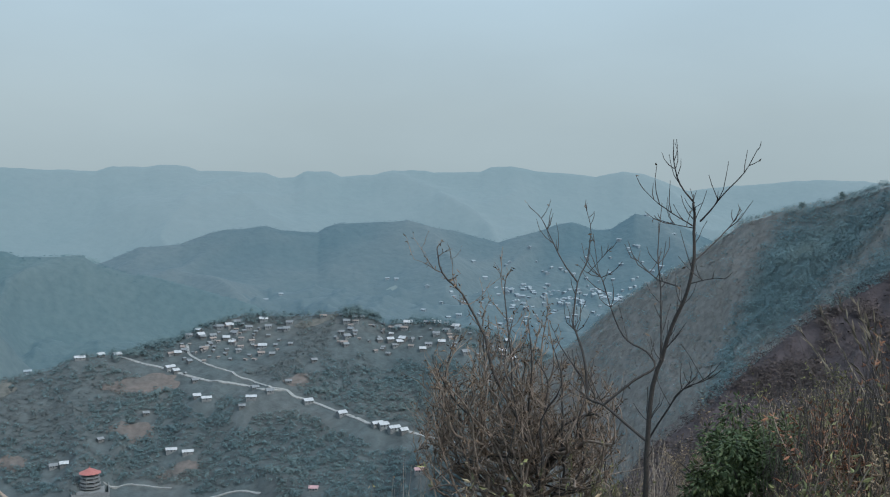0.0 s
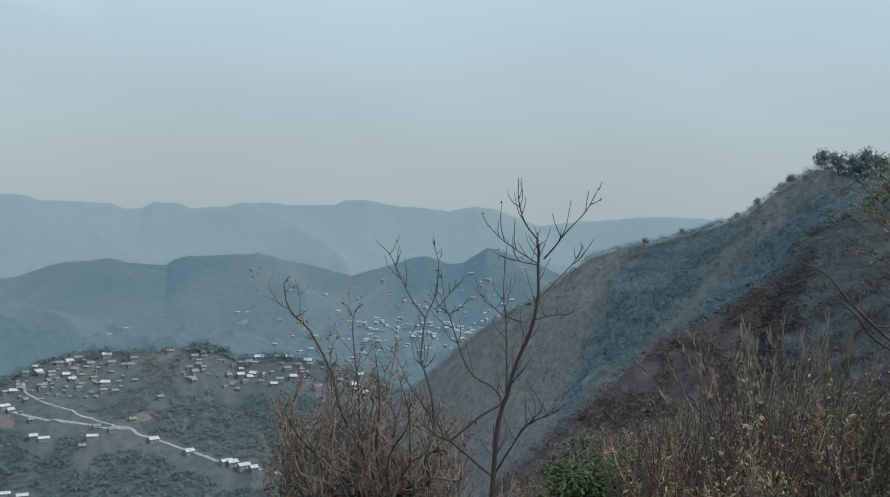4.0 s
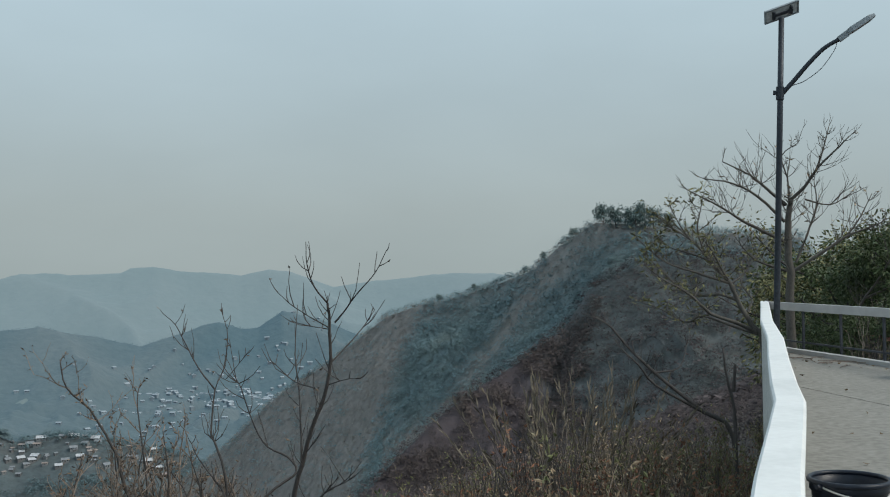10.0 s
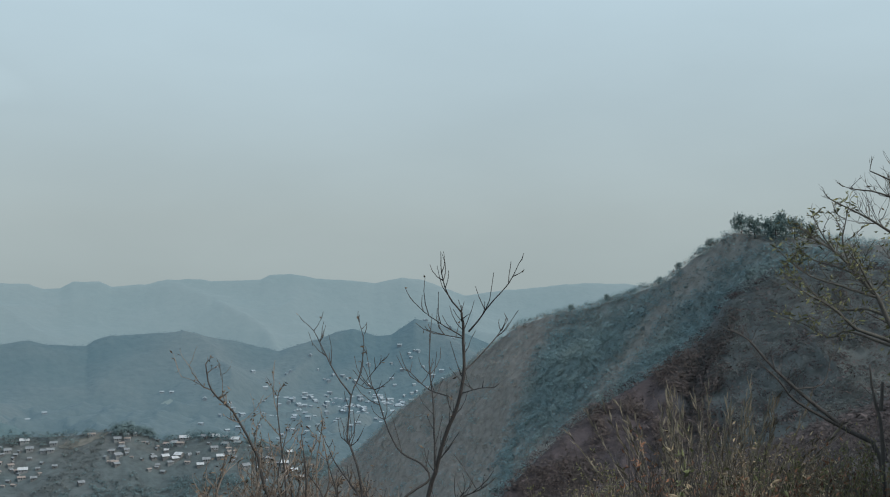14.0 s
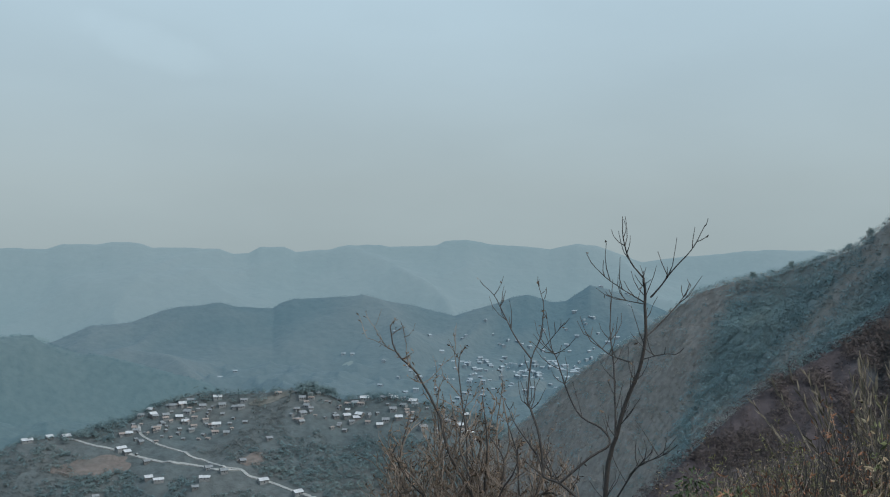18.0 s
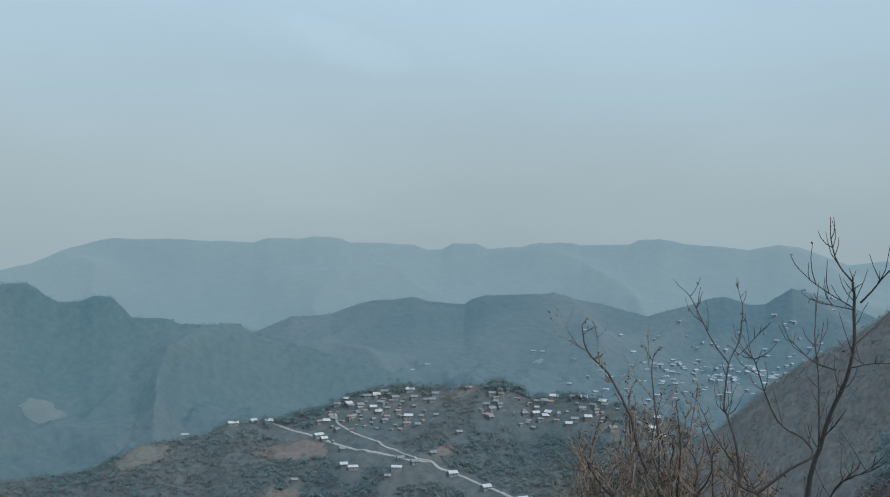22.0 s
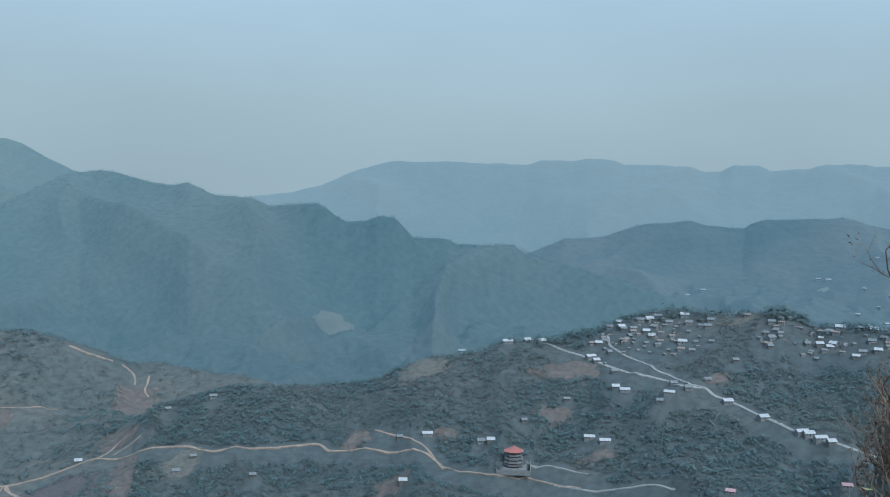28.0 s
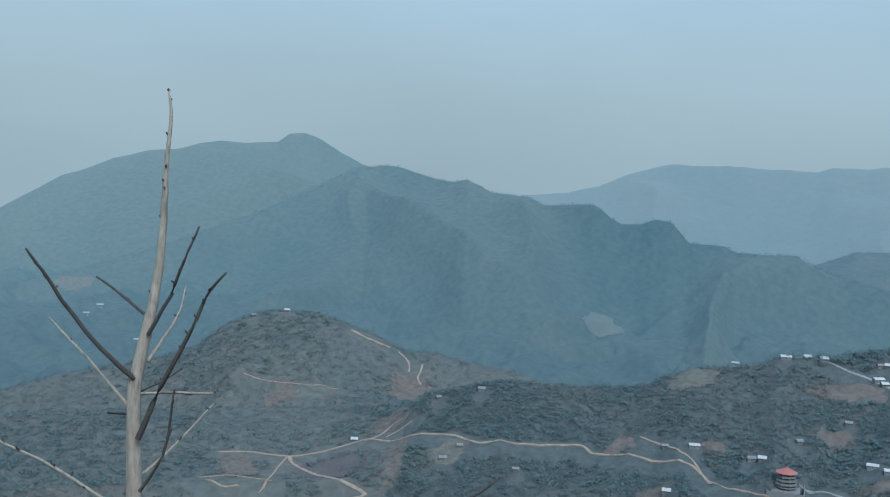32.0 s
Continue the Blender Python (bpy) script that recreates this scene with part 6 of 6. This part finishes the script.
# scattered sheds below it
for st, az, r, tn in ((6, 13.6, 780, 12), (1, 14.1, 788, 10), (6, 11.2, 756, -5), (3, 11.7, 749, 0), (6, 15.45, 737, 0), (6, 14.6, 728, 5), (3, 16.75, 785, 10), (3, 19.1, 760, 30),
                      (2, 21.45, 740, 10), (1, 20.9, 737, 0), (3, 7.8, 803, 20), (6, 24.45, 757, 5), (1, 25.8, 701, 0), (3, 34.1, 743, 0), (3, 37.3, 781, 10), (2, 38.2, 769, 0),
                      (1, 43.2, 840, 0), (1, 47.1, 1175, 0), (3, 48.9, 1171, 20), (3, 38.6, 850, 30), (2, 36.2, 849, 0), (3, 26.0, 763, 10)):
    put(st, az, r, tn, 0.6 if st == 6 else 0.66)
# the village on the crest
for st, az, r, tn in ((2, 12.84, 880, 0), (2, 13.23, 868, 20), (1, 12.52, 865, 0), (0, 10.53, 884, 5), (2, 10.28, 873, 0), (0, 10.59, 848, 0), (4, 10.67, 838, 10), (2, 9.13, 873, -10),
                      (2, 6.02, 854, 5), (1, 3.62, 832, 20), (1, 3.09, 826, 15), (0, 2.64, 849, 0), (2, 3.18, 845, 0), (2, 1.49, 813, 0), (1, 1.0, 840, 0), (1, 0.77, 813, 5),
                      (1, 12.21, 859, 0), (3, 13.74, 870, 0), (1, 15.06, 858, 0), (2, 11.32, 875, 10), (2, 11.93, 884, 0), (3, 10.07, 826, 0), (1, 15.2, 833, 30), (4, 7.3, 872, 0)):
    put(st, az, r, tn, 0.66)
rv = random.Random(12)
for i in range(70):
    az = rv.uniform(-3.5, 15.5)
    r = float(np.interp(az, [-4, 1, 11, 16], [815, 835, 872, 868])) + rv.uniform(-34, 16)
    if 6.3 < az < 9.0:
        continue
    put(rv.choice([2, 2, 3, 3, 4, 4, 1]), az, r, rv.uniform(-40, 40), rv.uniform(0.45, 0.75))
# smaller huts packed between them
for i in range(110):
    az = rv.uniform(-4.0, 15.0)
    r = float(np.interp(az, [-4, 1, 11, 16], [815, 835, 872, 868])) + rv.gauss(-12, 15)
    if 6.6 < az < 8.8:
        continue
    put(rv.choice([2, 3, 3, 4, 4, 3]), az, r, rv.uniform(-60, 60), rv.uniform(0.32, 0.5))
# the town in the far valley: the nearer houses one by one, the rest as one mass of roofs
town = []
while len(town) < 300:
    az = -5.8 + rv.gauss(0, 1) * 3.4
    if -12.6 < az < 2.0:
        town.append((float(np.interp(az, [-13, -8, -3, 2], [2860, 2680, 2560, 2450])) + rv.gauss(0, 1) * 150, az))
town.sort()
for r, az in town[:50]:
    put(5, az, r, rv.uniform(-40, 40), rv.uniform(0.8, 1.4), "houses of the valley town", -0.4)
walls, roofs = Bag(), Bag()
for r, az in town[50:]:
    p, k, turn = spot(az, r, 0.3), rv.uniform(0.8, 1.5), rv.uniform(0, 3.14)
    ex, ey, up = Vector((math.cos(turn), math.sin(turn), 0)) * 4.5 * k, Vector((-math.sin(turn), math.cos(turn), 0)) * 3.4 * k, Vector((0, 0, 2.8 * k))
    n0 = len(walls.v)
    walls.v += [p + a * ex + b * ey - up for a, b in ((-1, -1), (1, -1), (1, 1), (-1, 1))] + [p + a * ex + b * ey + up for a, b in ((-1, -1), (1, -1), (1, 1), (-1, 1))]
    walls.f += [tuple(n0 + q for q in f) for f in ((0, 1, 5, 4), (1, 2, 6, 5), (2, 3, 7, 6), (3, 0, 4, 7))]
    n0 = len(roofs.v)
    roofs.v += [p + up + a * ex * 1.12 + b * ey * 1.15 for a, b in ((-1, -1), (1, -1), (1, 1), (-1, 1))] + [p + up * 1.75 - ex * 1.12, p + up * 1.75 + ex * 1.12]
    roofs.f += [tuple(n0 + q for q in f) for f in ((0, 1, 5, 4), (2, 3, 4, 5), (0, 4, 3), (1, 2, 5), (3, 2, 1, 0))]
n0 = len(walls.v)
both = Bag()
both.v, both.f = walls.v + roofs.v, walls.f + [tuple(n0 + q for q in f) for f in roofs.f]
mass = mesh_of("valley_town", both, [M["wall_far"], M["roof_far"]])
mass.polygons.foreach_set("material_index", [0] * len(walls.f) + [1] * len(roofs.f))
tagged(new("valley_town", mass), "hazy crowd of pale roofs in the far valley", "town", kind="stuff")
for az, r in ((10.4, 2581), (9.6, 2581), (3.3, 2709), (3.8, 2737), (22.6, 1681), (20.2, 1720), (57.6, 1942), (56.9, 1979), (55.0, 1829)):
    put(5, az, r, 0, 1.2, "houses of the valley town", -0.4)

# the red-roofed tower on the slope
TW = spot(19.62, 702, -0.5)
tower = thing("pagoda_tower", TW, "pale four-storey tower with open galleries and a red roof", "tower", turn=radians(19.6))
tower.matrix_basis = tower.matrix_basis @ Matrix.Diagonal((1.04, 1.04, 0.77, 1.0))


def octagon(bag, r, z0, z1, r1=None):
    k = len(bag.v)
    for rad, z in ((r, z0), (r if r1 is None else r1, z1)):
        for i in range(8):
            a = 6.28319 * (i + 0.5) / 8
            bag.v.append(Vector((rad * math.cos(a), rad * math.sin(a), z)))
    bag.f += [(k + i, k + (i + 1) % 8, k + 8 + (i + 1) % 8, k + 8 + i) for i in range(8)] + [tuple(k + 7 - i for i in range(8)), tuple(k + 8 + i for i in range(8))]


b = Bag()
box(b, -8.5, -8.5, -3, 8.5, 8.5, 1.5)
part("plinth", b, M["house_wall"], tower)
for f in range(4):
    z = 3.0 + f * 3.1
    b = Bag()
    octagon(b, 5.0 - 0.25 * f, z, z + 2.7)
    part("storey", b, M["house_dark"], tower, "shaded gallery behind columns")
    b = Bag()
    octagon(b, 6.9 - 0.4 * f, z + 2.5, z + 3.1)
    part("gallery_slab", b, M["house_wall"], tower)
    b = Bag()
    octagon(b, 6.7 - 0.4 * f, z, z + 0.9)
    part("balustrade", b, M["house_wall"], tower)
    for i in range(8):
        a = 6.28319 * (i + 0.5) / 8
        q = 6.4 - 0.4 * f
        b = Bag()
        beam(b, (q * math.cos(a), q * math.sin(a), z), (q * math.cos(a), q * math.sin(a), z + 2.6), 0.5, 0.5)
        part("column", b, M["house_wall"], tower)
b = Bag()
octagon(b, 7.0, 15.4, 17.6, 3.2)
octagon(b, 3.4, 17.6, 19.4, 0.5)
part("roof", b, M["tile_red"], tower, "red tiered roof")
b = Bag()
tube(b, [(0, 0, 19.4), (0, 0, 20.8)], 0.35, 0.08, 8)
part("finial", b, M["tile_red"], tower)
b = Bag()
for p, q in (((-11, -12), (11, -12)), ((11, -12), (11, 10)), ((-11, -12), (-11, 10))):
    beam(b, (*p, 0.0), (*q, 0.0), 0.5, 4.5)
part("compound_wall", b, M["house_wall"], tower, "pale wall round the tower")


# ---- woods and scrub on the hills ----
M.update({
    # ridge woods, ridge-top trees and dry scrub: haze put in as paler base colours
    "wood_green": material("haze_paled_woodland", [(0.151, 0.236, 0.263), (0.182, 0.262, 0.280), (0.234, 0.276, 0.254)], 0.03, vary=0.22, contrast=0.1, spec=0.15, crown=True),
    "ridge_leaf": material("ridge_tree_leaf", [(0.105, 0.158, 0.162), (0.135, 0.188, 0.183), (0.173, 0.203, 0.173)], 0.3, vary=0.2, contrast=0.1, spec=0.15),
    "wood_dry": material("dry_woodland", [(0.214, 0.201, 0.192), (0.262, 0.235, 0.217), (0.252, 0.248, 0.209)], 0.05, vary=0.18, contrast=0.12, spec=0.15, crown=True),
    "wood_dark": material("dark_dry_brush", [(0.040, 0.037, 0.043), (0.082, 0.066, 0.066), (0.056, 0.052, 0.055)], 0.05, vary=0.55, spec=0.15, contrast=0.12, crown=True),
    "scrub_tan": material("pale_spur_scrub", [(0.074, 0.062, 0.061), (0.117, 0.094, 0.086)], 0.08, vary=0.3, spec=0.15, contrast=0.12, crown=True),
    # spur-head woods: paled in the base colour in place of haze
    "wood_dusk": material("dark_green_woodland", [(0.096, 0.123, 0.136), (0.121, 0.139, 0.145), (0.141, 0.143, 0.127)], 0.05, vary=0.25, spec=0.15, contrast=0.12, crown=True),
    # hill woods and scrub: lightened and blued in the colour, imitating haze
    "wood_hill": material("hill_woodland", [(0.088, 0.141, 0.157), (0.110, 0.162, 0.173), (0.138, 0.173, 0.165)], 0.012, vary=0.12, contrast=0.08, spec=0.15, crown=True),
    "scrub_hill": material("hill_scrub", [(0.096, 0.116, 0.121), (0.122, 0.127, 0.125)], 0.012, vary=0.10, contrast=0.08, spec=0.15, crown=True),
})


def woods(name, az, r, size, tufts, mat, label, rng, tall=1.0, tuft=0.10):
    """Many small trees as one mesh: each a rounded cloud of loose leaf tufts."""
    n = len(az)
    z = land(az, r)[0]
    base = np.stack([-r * np.sin(np.radians(az)), r * np.cos(np.radians(az)), z], -1)
    d = rng.normal(0, 1, (n, tufts, 3))
    d[..., 2] = np.abs(d[..., 2]) * 0.9 - 0.25
    d /= np.linalg.norm(d, axis=-1, keepdims=True)
    c = d * np.cbrt(rng.uniform(0.4, 1.2, (n, tufts, 1))) * (size * 0.5)[:, None, None] * np.array([1, 1, tall]) + base[:, None] + np.array([0, 0, 1]) * (size * 0.45 * tall)[:, None, None]
    # leaf tufts lie mostly along the outside of the crown
    off = rng.normal(0, 1, (n, tufts, 3, 3))
    face = d * 0.6 + np.array([0, -0.15, 0.7])
    face /= np.linalg.norm(face, axis=-1, keepdims=True)
    off -= 0.85 * (off * face[:, :, None]).sum(-1, keepdims=True) * face[:, :, None]
    tv = c[:, :, None] + off * (size * tuft * 1.15)[:, None, None, None]
    co = tv.reshape(-1, 3)
    tri = np.arange(n * tufts * 3).reshape(-1, 3)
    me = bpy.data.meshes.new(name)
    me.vertices.add(len(co))
    me.vertices.foreach_set("co", co.ravel())
    me.loops.add(tri.size)
    me.loops.foreach_set("vertex_index", tri.ravel())
    me.polygons.add(len(tri))
    me.polygons.foreach_set("loop_start", np.arange(0, tri.size, 3))
    me.materials.append(mat)
    me.update(calc_edges=True)
    soft = d * 0.75 + np.array([0, -0.1, 0.65])
    soft /= np.linalg.norm(soft, axis=-1, keepdims=True)
    me.attributes.new("crown", "FLOAT_VECTOR", "POINT").data.foreach_set("vector", np.repeat(soft.reshape(-1, 3), 3, 0).ravel().astype(np.float32))
    return tagged(new(name, me), label, "woods", kind="stuff")


def clear(az, r, x, y):
    """Whether a tree there leaves roads, plots and houses in view."""
    ok = np.ones(len(x), bool)
    lines = np.concatenate(WAYS)
    k = r / (r + 7.0)
    for px_x, px_y in lines:
        ok &= ((x - px_x * k) ** 2 + (y - px_y * k) ** 2 > 110)
    for hx, hy in HOMES:
        ok &= ((x - hx) ** 2 + (y - hy) ** 2 > 40) & ((x - hx * 0.989) ** 2 + (y - hy * 0.989) ** 2 > 60)
    for a0, r0, ha, hr in PLOTS:
        ok &= (((az - a0) / ha) ** 2 + ((r - r0) / hr) ** 2 > 0.25 + 0.5 * np.abs(np.sin(x * 7.1 + y * 3.3)))
    return ok


def scatter(n, a0, a1, r0, r1, keep, rng):
    """Bearings and distances where keep(az, r, x, y) says so, even over the ground."""
    az = rng.uniform(a0, a1, n * 8)
    r = np.sqrt(rng.uniform(r0 * r0, r1 * r1, n * 8))
    x, y = -r * np.sin(np.radians(az)), r * np.cos(np.radians(az))
    ok = keep(az, r, x, y)
    if r1 > 500:
        ok &= clear(az, r, x, y)
    return az[ok][:n], r[ok][:n]


nr = np.random.RandomState(4)


def crest_of(name, az):
    return np.interp(az, *np.array(RIDGES[name]["dist"]).T)


def kind_is(az, r, names):
    k = land(az, r)[1]
    return np.isin(k, [NAMES.index(q) for q in names])


on_ridge = lambda az, r: kind_is(az, r, ["green"]) & (r < crest_of("green", az) + 15)
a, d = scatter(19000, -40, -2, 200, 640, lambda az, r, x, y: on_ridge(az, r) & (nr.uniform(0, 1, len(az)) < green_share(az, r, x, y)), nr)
woods("woodland", a, d, nr.uniform(1.4, 3.8, len(a)), 40, M["wood_green"], "green woods on the steep ridge, paled for haze", nr, 1.0, 0.075)
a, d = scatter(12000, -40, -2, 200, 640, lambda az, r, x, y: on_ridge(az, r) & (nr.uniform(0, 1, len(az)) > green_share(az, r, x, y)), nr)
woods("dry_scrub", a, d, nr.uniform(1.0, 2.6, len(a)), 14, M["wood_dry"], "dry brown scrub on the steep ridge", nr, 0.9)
a, d = scatter(24000, -38, -6, 80, 300, lambda az, r, x, y: kind_is(az, r, ["brown", "scrub"]), nr)
woods("dry_scrub", a, d, nr.uniform(0.8, 2.6, len(a)), 18, M["wood_dark"], "dry brown scrub on the nearer spur", nr, 1.0, 0.08)
a, d = scatter(6000, -27, -6, 90, 230, lambda az, r, x, y: kind_is(az, r, ["brown"]) & (fractal(x / 9, y / 9, 3, 15) > 0.05), nr)
woods("dry_scrub", a, d, nr.uniform(0.8, 2.0, len(a)), 16, M["scrub_tan"], "pale dry grass tufts on the nearer spur", nr, 0.9, 0.09)
a, d = scatter(2600, -37, -8, 30, 84, lambda az, r, x, y: kind_is(az, r, ["brown", "scrub"]), nr)
woods("dry_scrub", a, d, nr.uniform(0.5, 1.5, len(a)), 70, M["wood_dark"], "dry brown brush on the slope below the deck", nr, 1.1, 0.035)
a, d = scatter(1700, -38, -22, 120, 300, lambda az, r, x, y: kind_is(az, r, ["brown"]) & (az < -25.2 + 2 * fractal(x / 25, y / 25, 2, 6)) & (nr.uniform(0, 1, len(az)) < 0.6), nr)
woods("woodland", a, d, nr.uniform(1.2, 3.2, len(a)), 130, M["wood_dusk"], "dark-green woods at the head of the spur, paled for haze", nr, 1.0, 0.036)
# village hill and the valley below it: woods that thin out into dry scrub
def wooded(x, y, seed, size):
    return np.clip(0.5 + 1.6 * fractal(x / size, y / size, 4, seed), 0.06, 0.97)


on_hill = lambda az, r: kind_is(az, r, ["village_hill"]) & (r < crest_of("village_hill", az) + 6)
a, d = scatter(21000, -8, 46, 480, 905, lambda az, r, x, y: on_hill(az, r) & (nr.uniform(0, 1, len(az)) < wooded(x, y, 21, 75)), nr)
woods("woodland", a, d, 2.0 + 3.4 * nr.uniform(0, 1, len(a)) ** 2, 26, M["wood_hill"], "patchy green woods tinted blue for haze on the village hill", nr, 0.75, 0.12)
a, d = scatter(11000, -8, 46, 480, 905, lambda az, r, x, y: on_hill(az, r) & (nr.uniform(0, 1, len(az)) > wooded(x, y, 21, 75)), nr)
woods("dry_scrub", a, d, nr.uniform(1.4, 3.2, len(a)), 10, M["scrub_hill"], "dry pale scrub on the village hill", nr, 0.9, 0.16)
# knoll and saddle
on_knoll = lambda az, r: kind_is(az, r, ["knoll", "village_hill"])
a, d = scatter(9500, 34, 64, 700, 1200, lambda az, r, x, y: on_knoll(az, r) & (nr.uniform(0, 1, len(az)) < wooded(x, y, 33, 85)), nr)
woods("woodland", a, d, 2.2 + 3.6 * nr.uniform(0, 1, len(a)) ** 2, 26, M["wood_hill"], "patchy green woods tinted blue for haze on the farmed knoll", nr, 0.75, 0.12)
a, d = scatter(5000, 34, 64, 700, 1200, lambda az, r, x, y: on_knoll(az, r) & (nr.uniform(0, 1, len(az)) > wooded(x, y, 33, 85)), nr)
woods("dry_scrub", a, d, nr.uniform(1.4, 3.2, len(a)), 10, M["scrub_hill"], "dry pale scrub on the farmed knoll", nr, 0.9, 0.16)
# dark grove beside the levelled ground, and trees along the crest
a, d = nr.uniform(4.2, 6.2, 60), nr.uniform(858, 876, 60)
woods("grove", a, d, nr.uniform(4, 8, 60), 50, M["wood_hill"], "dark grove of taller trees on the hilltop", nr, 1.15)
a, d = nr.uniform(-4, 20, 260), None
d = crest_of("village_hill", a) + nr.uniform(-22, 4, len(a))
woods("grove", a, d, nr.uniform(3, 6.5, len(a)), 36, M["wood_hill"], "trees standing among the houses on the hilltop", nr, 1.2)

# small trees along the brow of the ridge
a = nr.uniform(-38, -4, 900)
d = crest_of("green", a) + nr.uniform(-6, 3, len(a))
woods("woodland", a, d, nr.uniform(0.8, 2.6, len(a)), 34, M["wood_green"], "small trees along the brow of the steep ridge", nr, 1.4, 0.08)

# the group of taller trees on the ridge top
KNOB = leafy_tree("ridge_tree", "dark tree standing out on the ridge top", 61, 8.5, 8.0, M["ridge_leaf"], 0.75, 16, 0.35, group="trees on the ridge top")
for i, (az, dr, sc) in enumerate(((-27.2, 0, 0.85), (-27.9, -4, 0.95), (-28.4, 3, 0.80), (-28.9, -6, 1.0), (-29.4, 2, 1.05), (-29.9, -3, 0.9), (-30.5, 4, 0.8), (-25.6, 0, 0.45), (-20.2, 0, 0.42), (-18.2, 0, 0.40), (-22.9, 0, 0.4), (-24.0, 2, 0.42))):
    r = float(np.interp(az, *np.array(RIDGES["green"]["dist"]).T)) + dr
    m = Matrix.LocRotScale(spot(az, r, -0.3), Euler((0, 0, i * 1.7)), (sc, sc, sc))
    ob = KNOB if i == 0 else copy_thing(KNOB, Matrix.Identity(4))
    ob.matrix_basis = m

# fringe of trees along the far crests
# they reuse the ridge materials, painted haze glow included
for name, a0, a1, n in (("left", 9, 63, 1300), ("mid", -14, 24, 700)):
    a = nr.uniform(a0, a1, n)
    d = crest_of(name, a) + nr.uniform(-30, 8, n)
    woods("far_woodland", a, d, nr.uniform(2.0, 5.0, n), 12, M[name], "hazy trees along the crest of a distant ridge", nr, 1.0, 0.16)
